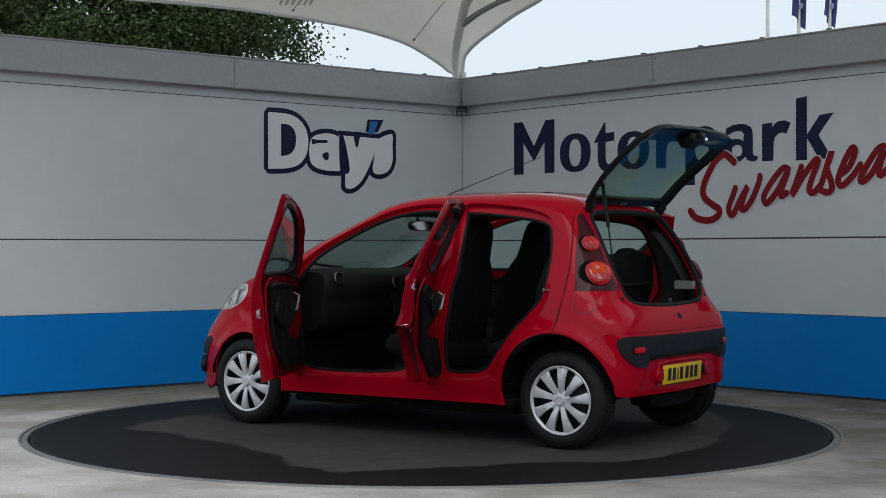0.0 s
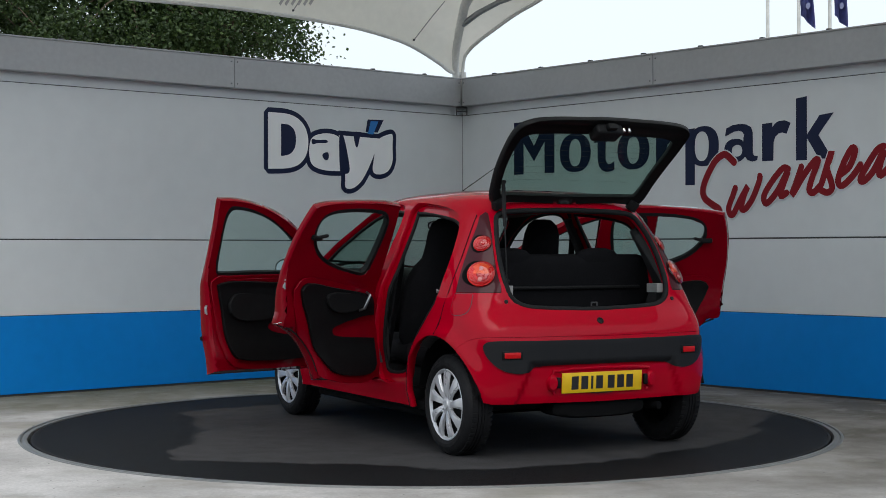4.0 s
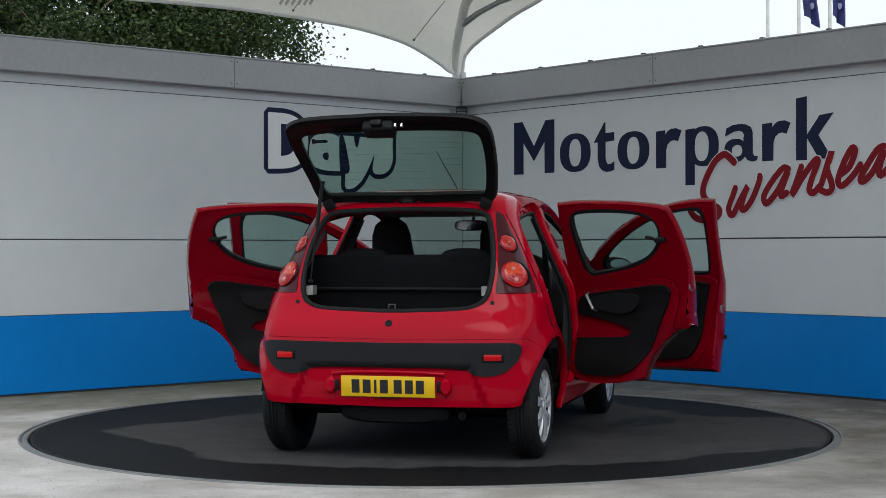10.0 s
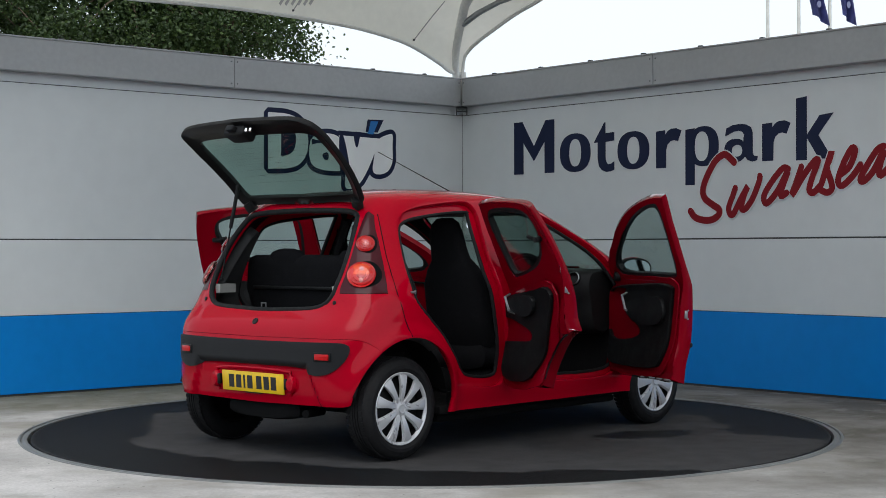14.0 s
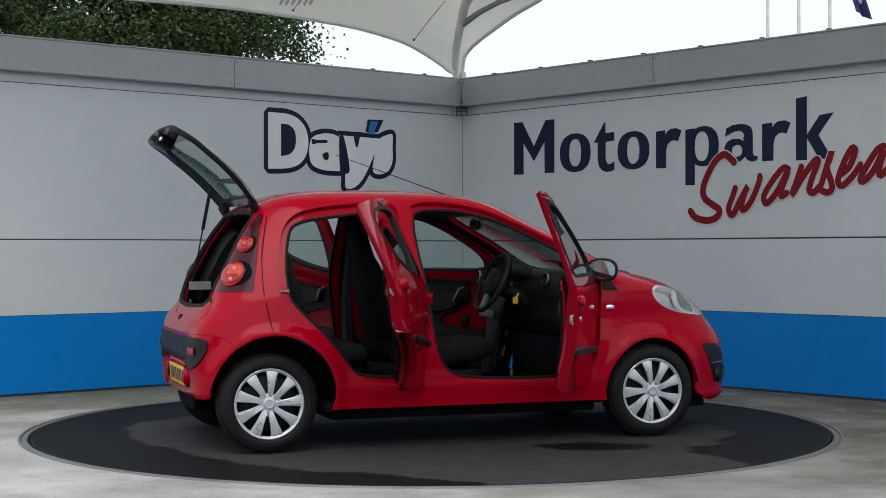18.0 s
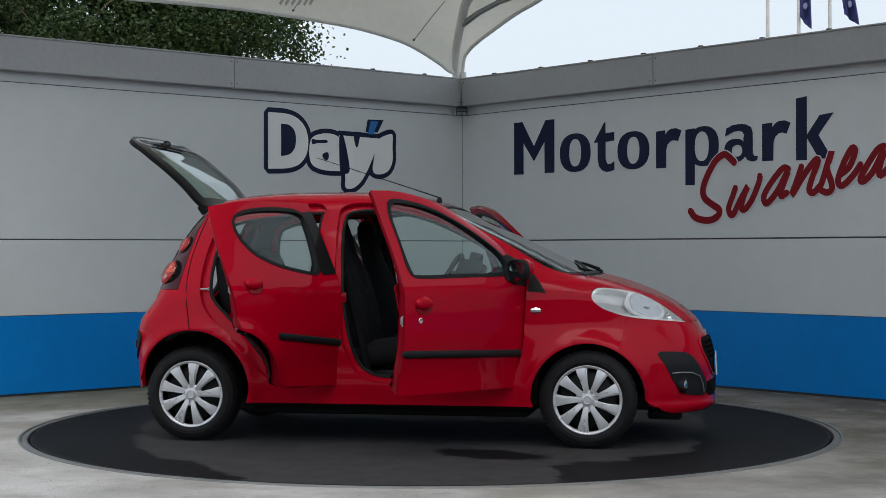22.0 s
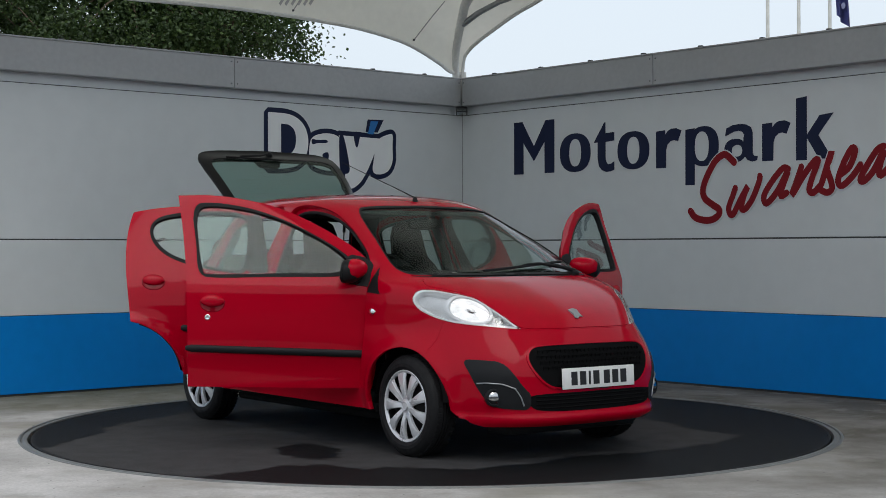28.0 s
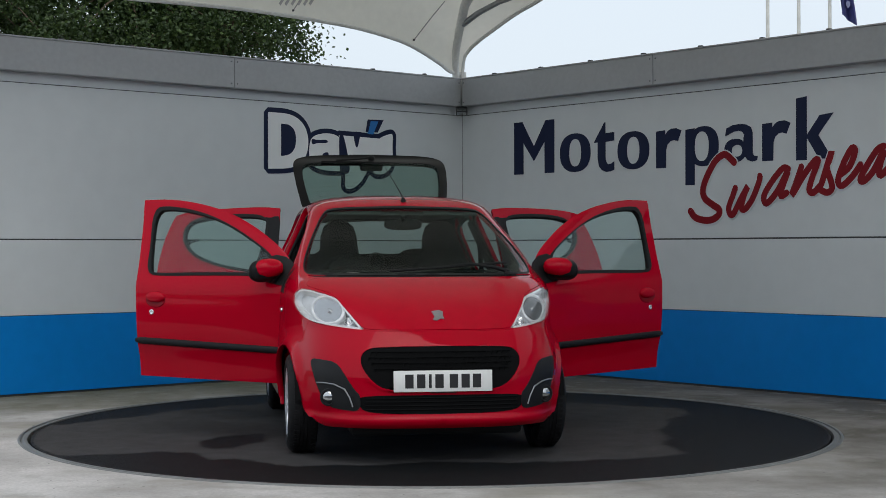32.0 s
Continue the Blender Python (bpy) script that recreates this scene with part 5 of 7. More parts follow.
# boot seal and latch
bm = bmesh.new()
ring_pts = []
half = [q for q in TAILGATE_HOLE]
for sd, seq in ((1, half), (-1, half[::-1])):
    for u, s in seq:
        if u < 1 - 1e-6:
            p, n = skin(np.array([u]), np.array([s]))[0], skin_normal(np.array([u]), np.array([s]))[0]
            p = p - n * 0.008
            if not ring_pts or (Vector((p[0], p[1] * sd, p[2])) - ring_pts[-1]).length > 0.01:
                ring_pts.append(Vector((p[0], p[1] * sd, p[2])))
pipe(bm, ring_pts, 0.016, 8, closed=True)
part("boot_seal", bm, M_RUBBER, car, "black rubber boot seal", True, 60)
bm = bmesh.new()
box(bm, -0.315, -0.285, -0.030, 0.030, 0.795, 0.806, 0.004)
tube(bm, (-0.31, -0.018, 0.812), (-0.31, -0.018, 0.835), 0.004, seg=8)
tube(bm, (-0.31, 0.018, 0.812), (-0.31, 0.018, 0.835), 0.004, seg=8)
tube(bm, (-0.31, -0.020, 0.833), (-0.31, 0.020, 0.833), 0.004, seg=8)
part("boot_catch", bm, M_JOINT, car, "", True)

# ---------- tailgate fittings ----------
def gate_pt(y, z, lift=0.0):
    return on_skin(("b", abs(y), z), 1 if y >= 0 else -1, lift)


p, n = gate_pt(0.02, 0.855, -0.045)
bm = bmesh.new()
box(bm, -0.085, 0.085, -0.045, 0.06, -0.03, 0.03, 0.018, facing(p, n), 3)
box(bm, -0.03, 0.03, -0.075, -0.03, -0.02, 0.012, 0.006, facing(p, n))
part("wiper_motor_cover", bm, M_BLACK, gate, "", True)
for dy in (-0.075, -0.11):
    bm = bmesh.new()
    q, _ = gate_pt(dy, 0.835, -0.05)
    lathe(bm, [(0.010, -0.01), (0.010, 0.006), (0.006, 0.010), (0, 0.010)], facing(q, -n), 12)
    part("latch_bolt", bm, M_CHROME, gate, "", True)
bm = bmesh.new()
arm = [gate_pt(y, z, 0.022)[0] for y, z in ((0.02, 0.86), (-0.08, 0.905), (-0.25, 0.925))]
pipe(bm, arm, 0.007, 8)
pipe(bm, [gate_pt(y, z, 0.012)[0] for y, z in ((0.09, 0.945), (-0.08, 0.935), (-0.25, 0.93), (-0.36, 0.925))], 0.007, 6)
lathe(bm, [(0.026, 0.0), (0.024, 0.02), (0.012, 0.03), (0, 0.03)], facing(*gate_pt(0.02, 0.86, 0.004)), 16)
part("rear_wiper", bm, M_BLACK, gate, "black rear wiper arm and blade", True)
for k in range(9):
    bm = bmesh.new()
    z = 0.965 + k * 0.040
    pipe(bm, [gate_pt(y, z, 0.0005)[0] for y in np.linspace(-0.41, 0.41, 9)], 0.0004, 4)
    part("heater_line", bm, M_BARK, gate)
for sd in (1, -1):
    bm = bmesh.new()
    p, n = gate_pt(0.46 * sd, 1.375, 0.0)
    box(bm, -0.03, 0.03, -0.03, 0.03, -0.05, -0.005, 0.008, facing(p, n))
    part("hinge", bm, M_BLACK, gate, "", True)
# gas strut, on the left only
gm = gate.matrix_basis
top_end = gm @ gate_pt(0.470, 1.265, -0.03)[0]
low_end = Vector((-0.209, 0.498, 0.955))
mid_pt = low_end.lerp(top_end, 0.55)
bm = bmesh.new()
tube(bm, mid_pt, top_end, 0.011, seg=14)
tube(bm, low_end, mid_pt, 0.0045, seg=10)
tube(bm, low_end + Vector((0, -0.014, 0)), low_end + Vector((0, 0.014, 0)), 0.009, seg=10)
tube(bm, top_end + Vector((0, -0.014, 0)), top_end + Vector((0, 0.014, 0)), 0.010, seg=10)
part("gas_strut", bm, M_BLACK, car, "thin gas strut that props the tailgate", True)

# ---------- windscreen fittings, aerial ----------
bm = bmesh.new()
pipe(bm, [on_skin(("f", abs(y), z), 1 if y >= 0 else -1, 0.009)[0] for y, z in ((-0.18, 0.997), (0.05, 1.012), (0.30, 1.030), (0.52, 1.045))], 0.008, 6)
pipe(bm, [on_skin(("f", abs(y), z), 1 if y >= 0 else -1, 0.016)[0] for y, z in ((0.50, 0.985), (0.44, 1.008), (0.30, 1.030), (0.17, 1.022))], [0.013, 0.011, 0.008, 0.006], 8)
lathe(bm, [(0.026, -0.01), (0.024, 0.012), (0.014, 0.020), (0, 0.022)], facing(*on_skin(("f", 0.50, 0.983))), 16)
part("windscreen_wiper", bm, M_BLACK, car, "single black windscreen wiper", True)
bm = bmesh.new()
base = Vector((1.353, 0.02, 1.434))
lathe(bm, [(0.018, -0.01), (0.017, 0.004), (0.013, 0.014), (0.008, 0.022), (0, 0.024)], Matrix.Translation(base), 20)
pipe(bm, [base + Vector((-0.005, 0, 0.02)), base + Vector((-0.20, -0.005, 0.085)), base + Vector((-0.78, -0.03, 0.275))], [0.0045, 0.003, 0.0018], 8)
part("aerial", bm, M_BLACK, car, "thin black rod aerial", True)

# ---------- doors ----------
TRIM_F = side_loop([(0.965, 0.95), (1.45, 0.945), (1.82, 0.935), (1.90, 0.90), (1.91, 0.75), (1.90, 0.45), (1.80, 0.41), (1.15, 0.41), (1.06, 0.46), (1.03, 0.60), (1.02, 0.72), (0.985, 0.85)])
POCKET_F = side_loop([(1.66, 0.80), (1.50, 0.83), (1.20, 0.85), (1.06, 0.83), (1.06, 0.70), (1.20, 0.66), (1.45, 0.68), (1.62, 0.74)])
RED_F = side_loop([(1.93, 0.92), (1.93, 0.57), (1.62, 0.56), (1.42, 0.60), (1.45, 0.66), (1.62, 0.71), (1.71, 0.79), (1.68, 0.87), (1.62, 0.92)])
TRIM_R = side_loop([(0.125, 0.935), (0.45, 0.908), (0.74, 0.87), (0.80, 0.83), (0.80, 0.72), (0.82, 0.55), (0.83, 0.378), (0.47, 0.376), (0.41, 0.45), (0.33, 0.57), (0.245, 0.68), (0.17, 0.80)])
RED_R = side_loop([(0.86, 0.745), (0.86, 0.745), (0.70, 0.735), (0.56, 0.695), (0.45, 0.66), (0.43, 0.63), (0.46, 0.598), (0.86, 0.598), (0.86, 0.598)])
POCKET_R = side_loop([(0.72, 0.845), (0.55, 0.87), (0.34, 0.875), (0.37, 0.77), (0.50, 0.735), (0.68, 0.79)])


for kind, door, sd in DOORS:
    front = kind == "front_door"
    win, trim, red, pocket = (FRONT_WINDOW, TRIM_F, RED_F, POCKET_F) if front else (REAR_WINDOW, TRIM_R, RED_R, POCKET_R)
    panel("window_seal", panel_data([grow(win, 0.014)], [grow(win, -0.010)], 0.034, 0.004), M_BLACK, door, (sd,))
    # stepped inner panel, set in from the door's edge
    panel("inner_panel", panel_data([grow(trim, 0.05)], [grow(win, 0.02)] + ([] if front else [arch(HUBS[0], 0.412)]), 0.010, -0.071), M_RED_SHADED, door, (sd,))
    panel("door_trim", panel_data([trim], [red], 0.022, -0.082), M_DOOR_TRIM, door, (sd,), "black moulded door trim")
    panel("armrest", panel_data([pocket], [], 0.030, -0.098), M_BLACK, door, (sd,))
    # grab handle
    bm = bmesh.new()
    ends = ((1.64, 0.865, 0.10), (1.632, 0.845, 0.14), (1.585, 0.755, 0.14), (1.575, 0.735, 0.10)) if front else ((0.715, 0.885, 0.10), (0.708, 0.865, 0.136), (0.672, 0.785, 0.136), (0.665, 0.765, 0.10))
    pipe(bm, [on_skin(("x", x, z), sd, -l)[0] for x, z, l in ends], [0.007, 0.009, 0.009, 0.007], 8)
    part("pull_handle", bm, M_STEEL, door, "silver-grey pull handle", True)
    if not front:
        black = side_loop([(0.775, 1.335), (0.80, 1.348), (0.838, 1.345), (0.86, 1.2), (0.884, 1.0), (0.885, 0.985), (0.735, 0.975), (0.745, 1.15), (0.72, 1.34)], 1)
        panel("frame_trim", panel_data([black], [grow(REAR_WINDOW, 0.012)], 0.006, 0.0025), M_GLOSS, door, (sd,), "gloss black window frame trim")
    if not front:
        # rubber lip along the wheel-arch cut
        bm = bmesh.new()
        lip = [(0.413 * math.cos(radians(a)), 0.277 + 0.413 * math.sin(radians(a))) for a in range(18, 75, 4)]
        pipe(bm, [on_skin(("x", x, z), sd, -0.066)[0] for x, z in lip], 0.006, 8)
        part("arch_lip", bm, M_RUBBER, door, "", True)
    # outer handle in its round cup, whose recess shade is a darker red
    q = ("x", 1.06, 0.82) if front else ("x", 0.185, 0.905)
    p, n = on_skin(q, sd, 0.0)
    bm = bmesh.new()
    lathe(bm, [(1.0, 0.001), (0.94, 0.0035), (0.88, 0.0012), (0.5, 0.0009), (0, 0.0008)], facing(p, n) @ Matrix.Diagonal((0.070, 0.050, 1, 1)), 28)
    part("handle_cup", bm, M_RED_SHADED, door, "", True)
    bm = bmesh.new()
    lathe(bm, [(1.0, -0.002), (0.97, 0.010), (0.85, 0.017), (0.6, 0.022), (0.3, 0.024), (0, 0.0245)], facing(p, n) @ Matrix.Translation((0, 0.014, 0)) @ Matrix.Diagonal((0.066, 0.034, 1, 1)), 32)
    part("door_handle", bm, M_RED, door, "red pull-up door handle", True)
    if front:
        p, n = on_skin(("x", 1.035, 0.742), sd, 0.0)
        bm = bmesh.new()
        lathe(bm, [(0.016, -0.002), (0.016, 0.004), (0.012, 0.006), (0.006, 0.004), (0, 0.003)], facing(p, n), 18)
        part("key_lock", bm, M_CHROME, door, "", True)
    # rub strip
    lo = ((0.915, 0.568), (1.95, 0.545)) if front else ((0.36, 0.634), (0.895, 0.590))
    bm = bmesh.new()
    rows = []
    for k in range(31):
        x = lo[0][0] + (lo[1][0] - lo[0][0]) * k / 30
        z = lo[0][1] + (lo[1][1] - lo[0][1]) * k / 30
        f = 0.55 if k in (0, 30) else 1.0
        rows.append([on_skin(("x", x, z + dz * f), sd, l * f)[0] for dz, l in ((-0.020, -0.003), (-0.020, 0.006), (-0.015, 0.012), (0.0, 0.0145), (0.015, 0.012), (0.020, 0.006), (0.020, -0.003))])
    loft(bm, rows)
    part("rub_strip", bm, M_TRIM, door, "black plastic rub strip", True, 50)
    # latch on the edge
    xe, ze = (0.934, 0.74) if front else (0.040, 0.90)
    p, n = on_skin(("x", xe, ze), sd, -0.035)
    m = facing(p, Vector((-1, 0.0, 0)))
    bm = bmesh.new()
    box(bm, -0.010, 0.010, -0.022, 0.022, -0.004, 0.004, 0.003, m)
    for yy in (-0.024, 0.024):
        tube(bm, m @ Vector((0.010, yy, 0.0)), m @ Vector((0.010, yy, 0.007)), 0.005, seg=8)
    part("latch", bm, M_STEEL, door, "dull steel door latch", True)
    if front:
        # sail, mirror arm, shell and glass
        sail = side_loop([(1.80, 1.10), (1.93, 1.075), (1.985, 0.985), (1.998, 0.912), (1.998, 0.912), (1.78, 0.942), (1.755, 0.978), (1.83, 1.03)], 1)
        panel("mirror_sail", panel_data([sail], [], 0.02, 0.006), M_BLACK, door, (sd,))
        c = Vector((1.838, 0.813 * sd, 1.012))
        bm = bmesh.new()
        pipe(bm, [(1.87, 0.70 * sd, 0.955), (1.86, 0.745 * sd, 0.955), (1.845, 0.80 * sd, 0.970)], [0.03, 0.028, 0.03], 12)
        part("mirror_arm", bm, M_BLACK, door, "", True)
        bm = bmesh.new()
        out, UP = Vector((-0.28, 0.96 * sd, 0)).normalized(), Vector((0.03, 0, 1.0))
        rings = []
        for f, k in ((-0.042, 0.93), (-0.030, 1.0), (0.0, 0.95), (0.03, 0.76), (0.05, 0.48), (0.060, 0.22), (0.062, 0.06)):
            rings.append(squircle(c + Vector((f, 0, 0.0)), out, UP, 0.098 * k, 0.068 * k, 2.5, 28))
        loft(bm, rings)
        part("mirror_shell", bm, M_BLACK, door, "", True, 50)
        bm = bmesh.new()
        rings = [squircle(c + Vector((f, 0.004 * sd, 0.014)), out, UP, 0.086 * k, 0.057 * k, 2.5, 28) for f, k in ((-0.012, 0.90), (-0.008, 1.0), (0.012, 1.0), (0.038, 0.90), (0.060, 0.68), (0.074, 0.36), (0.078, 0.08))]
        loft(bm, rings)
        part("mirror_cap", bm, M_RED, door, "red cap on the door mirror", True, 50)
        bm = bmesh.new()
        loft(bm, [squircle(c + Vector((-0.040, 0, 0)), out, UP, 0.096, 0.066, 2.5, 28), squircle(c + Vector((-0.050, 0, 0)), out, UP, 0.092, 0.063, 2.5, 28)])
        part("mirror_rim", bm, M_BLACK, door, "", True)
        bm = bmesh.new()
        loft(bm, [squircle(c + Vector((-0.050, 0, 0)), out, UP, 0.084, 0.056, 2.4, 28), squircle(c + Vector((-0.0525, 0, 0)), out, UP, 0.083, 0.055, 2.4, 28)])
        part("mirror_glass", bm, M_MIRROR_GLASS, door, "dark tinted mirror glass")
    else:
        # latch of the pop-out rear window
        p, n = on_skin(("x", 0.165, 1.17), sd, -0.03)
        bm = bmesh.new()
        box(bm, -0.045, 0.03, -0.014, 0.014, -0.03, 0.0, 0.008, facing(p, n))
        tube(bm, p + Vector((0.03, -0.02 * sd, 0)), p + Vector((0.075, -0.035 * sd, 0.012)), 0.010, seg=10)
        part("window_latch", bm, M_BLACK, door, "", True)
for sd in (1, -1):
    for hinge, zz in ((HINGES["front_door", sd][0], (0.50, 0.82)), (HINGES["rear_door", sd][0], (0.50, 0.85))):
        for z in zz:
            bm = bmesh.new()
            tube(bm, (hinge[0] + 0.02, hinge[1] * sd, z - 0.035), (hinge[0] + 0.02, hinge[1] * sd, z + 0.035), 0.014, seg=10)
            box(bm, hinge[0] + 0.01, hinge[0] + 0.06, (hinge[1] - 0.02) * sd if sd > 0 else -(hinge[1] + 0.005), (hinge[1] + 0.005) * sd if sd > 0 else -(hinge[1] - 0.02), z - 0.03, z + 0.03, 0.004)
            part("door_hinge", bm, M_RED_SHADED, car, "", True)
    # painted jambs and rubber seals round the openings, and strikers on the pillars
    for loop, into in ((FRONT_APERTURE, -0.014), (REAR_APERTURE, -0.034)):
        panel("door_jamb", panel_data([grow(loop, 0.034)], [grow(loop, into)], 0.012, -0.034), M_RED, car, (sd,), "red painted door jamb")
        bm = bmesh.new()
        pts = []
        for u, s in grow(loop, into):
            p, n = skin(np.array([u]), np.array([s]))[0], skin_normal(np.array([u]), np.array([s]))[0]
            p = p - n * 0.042
            q = Vector((p[0], p[1] * sd, p[2]))
            if not pts or (q - pts[-1]).length > 0.012:
                pts.append(q)
        pipe(bm, pts, 0.011, 8, closed=True)
        part("door_seal", bm, M_RUBBER, car, "black rubber door seal", True, 60)
    for x, z in ((0.84, 0.74), (0.06, 0.90)):
        p, n = on_skin(("x", x, z), sd, -0.01)
        bm = bmesh.new()
        tube(bm, p, p + Vector((0.05, -0.005 * sd, 0)), 0.006, seg=8)
        tube(bm, p + Vector((0.05, -0.005 * sd, -0.01)), p + Vector((0.05, -0.005 * sd, 0.012)), 0.006, seg=8)
        part("striker", bm, M_STEEL, car, "", True)


# ---------- underbody and cabin ----------
def slab(name, dims, material, bevel=0.01, label=""):
    bm = bmesh.new()
    box(bm, *dims, bevel)
    return part(name, bm, material, car, label, True)


slab("floor_pan", (0.33, 2.02, -0.735, 0.735, 0.215, 0.262), M_CARPET, 0.01, "dark carpeted floor")
slab("undertray", (0.36, 2.0, -0.69, 0.69, 0.165, 0.214), M_MATT, 0.02)
slab("rear_floor", (-0.36, 0.34, -0.50, 0.50, 0.30, 0.50), M_CARPET)
slab("boot_floor", (-0.30, 0.22, -0.58, 0.58, 0.54, 0.57), M_CARPET, 0.01, "dark boot carpet")
slab("bulkhead", (1.99, 2.05, -0.66, 0.66, 0.24, 0.97), M_BLACK)
slab("scuttle", (1.98, 2.20, -0.62, 0.62, 0.925, 0.955), M_DASH)
slab("engine_tray", (2.0, 2.92, -0.50, 0.50, 0.20, 0.30), M_BLACK)
slab("chin_spoiler", (2.66, 2.86, -0.46, 0.46, 0.14, 0.195), M_BLACK, 0.02)
bm = bmesh.new()
tube(bm, (-0.02, -0.62, 0.27), (-0.02, 0.62, 0.27), 0.04, seg=16)
part("rear_axle", bm, M_BLACK, car, "", True)
bm = bmesh.new()
loft(bm, [squircle((x, -0.02, 0.255), (0, 1, 0), (0, 0, 1), 0.30 * k, 0.055 * k, 3, 24) for x, k in ((-0.34, 0.85), (-0.325, 1.0), (-0.19, 1.0), (-0.175, 0.85))])
tube(bm, (-0.36, -0.40, 0.25), (-0.20, -0.36, 0.25), 0.022, seg=14)
# matt black in place of steel carries the shade under the bumper
part("exhaust_silencer", bm, M_MATT, car, "exhaust silencer coloured matt black for the shade under the bumper", True)
for sd in (1, -1):
    bm = bmesh.new()
    tube(bm, (2.34, 0.60 * sd, 0.277), (2.34, 0.30 * sd, 0.29), 0.022, seg=12)
    part("drive_shaft", bm, M_BLACK, car, "", True)
for sd in (1, -1):
    slab("sill_trim", (0.45, 1.98, 0.66 * sd if sd > 0 else -0.745, 0.745 if sd > 0 else -0.66, 0.255, 0.335), M_BLACK, 0.02)
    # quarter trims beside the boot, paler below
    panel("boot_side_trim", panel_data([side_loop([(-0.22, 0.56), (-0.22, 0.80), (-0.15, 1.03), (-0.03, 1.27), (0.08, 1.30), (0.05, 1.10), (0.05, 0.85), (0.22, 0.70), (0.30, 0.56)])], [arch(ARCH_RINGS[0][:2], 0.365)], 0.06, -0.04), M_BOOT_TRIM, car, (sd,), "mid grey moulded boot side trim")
    bm = bmesh.new()
    loft(bm, [[Vector((x, y * sd, z)) for x, y, z in ((-0.235, 0.475, 0.93 - d), (-0.10, 0.50, 0.93 - d), (-0.10, 0.575, 0.93 - d), (-0.235, 0.53, 0.93 - d))] for d in (0.0, 0.05)])
    part("boot_corner_shelf", bm, M_GREY_TRIM, car, "pale grey boot corner trim", False)
    # pillar trims
    bm = bmesh.new()
    pts = [on_skin(("x", x, z), sd, -0.055)[0] for x, z in ((0.85, 0.45), (0.845, 0.80), (0.84, 1.10), (0.835, 1.34))]
    pipe(bm, pts, [0.035, 0.033, 0.03, 0.03], 8)
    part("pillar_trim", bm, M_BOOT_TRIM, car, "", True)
    bm = bmesh.new()
    pipe(bm, [Vector((0.86, 0.60 * sd, 1.22)), Vector((0.90, 0.605 * sd, 1.0)), Vector((0.98, 0.62 * sd, 0.70)), Vector((1.05, 0.64 * sd, 0.40))], 0.020, 4)
    part("seat_belt", bm, M_CLOTH, car, "black seat belt webbing", False)
roof_low = chart(("u", 0, 1.385))[1]
panel("headlining", panel_data([[(0.03, roof_low), (0.97, roof_low), (1, roof_low), (1, S_TOP), (0, S_TOP), (0, roof_low)]], [], 0.004, -0.045, 0.08), M_LINER, car, (1, -1), "pale fabric headlining")


def seat(y):
    bm = bmesh.new()
    loft(bm, [squircle((x, y, z), (0, 1, 0), (0, 0, 1), w, h, 3.2, 28) for x, z, w, h in ((0.88, 0.50, 0.19, 0.05), (0.90, 0.50, 0.225, 0.085), (1.05, 0.50, 0.235, 0.09), (1.25, 0.52, 0.235, 0.085), (1.36, 0.535, 0.225, 0.07), (1.395, 0.53, 0.19, 0.04))])
    me = part("front_seat", bm, M_CLOTH, car, "dark cloth front seat with a tall one-piece back", True, 50)
    bm = bmesh.new()
    loft(bm, [squircle((x, y, z), (0, 1, 0), (0.96, 0, 0.27), w, d, 3.0, 28) for x, z, w, d in ((0.98, 0.52, 0.20, 0.06), (0.965, 0.58, 0.235, 0.085), (0.93, 0.75, 0.245, 0.085), (0.89, 0.93, 0.235, 0.075), (0.865, 1.02, 0.185, 0.062), (0.85, 1.07, 0.138, 0.055),
                                                                                        (0.83, 1.14, 0.126, 0.052), (0.81, 1.22, 0.119, 0.05), (0.80, 1.28, 0.098, 0.042), (0.795, 1.31, 0.06, 0.025))])
    part("backrest", bm, M_CLOTH, me, "", True, 60)
    bm = bmesh.new()
    box(bm, 0.92, 1.34, y - 0.18, y + 0.18, 0.262, 0.42, 0.02)
    part("seat_base", bm, M_BLACK, me, "", True)
    for dy in (-0.19, 0.19):
        bm = bmesh.new()
        pipe(bm, [(x, y + dy, z) for x, z in ((1.0, 0.595), (0.955, 0.78), (0.915, 0.96))], [0.03, 0.04, 0.03], 10)
        part("side_bolster", bm, M_CLOTH, me, "", True)


for y in (0.34, -0.34):
    seat(y)
bm = bmesh.new()
loft(bm, [squircle((x, 0, z), (0, 1, 0), (0, 0, 1), w, h, 4, 36) for x, z, w, h in ((0.20, 0.50, 0.50, 0.05), (0.24, 0.50, 0.545, 0.08), (0.50, 0.51, 0.56, 0.08), (0.62, 0.52, 0.55, 0.06), (0.65, 0.51, 0.50, 0.03))])
bench = part("rear_bench", bm, M_CLOTH, car, "dark cloth rear bench seat", True, 50)
bm = bmesh.new()
loft(bm, [squircle((x, 0, z), (0, 1, 0), (0.95, 0, 0.3), w, d, 7.0, 48) for x, z, w, d in ((0.28, 0.53, 0.48, 0.05), (0.255, 0.60, 0.54, 0.055), (0.21, 0.72, 0.66, 0.045), (0.17, 0.90, 0.70, 0.038), (0.138, 1.04, 0.655, 0.034), (0.128, 1.085, 0.63, 0.028), (0.124, 1.096, 0.59, 0.012))])
part("bench_backrest", bm, M_CLOTH, bench, "", True, 60)
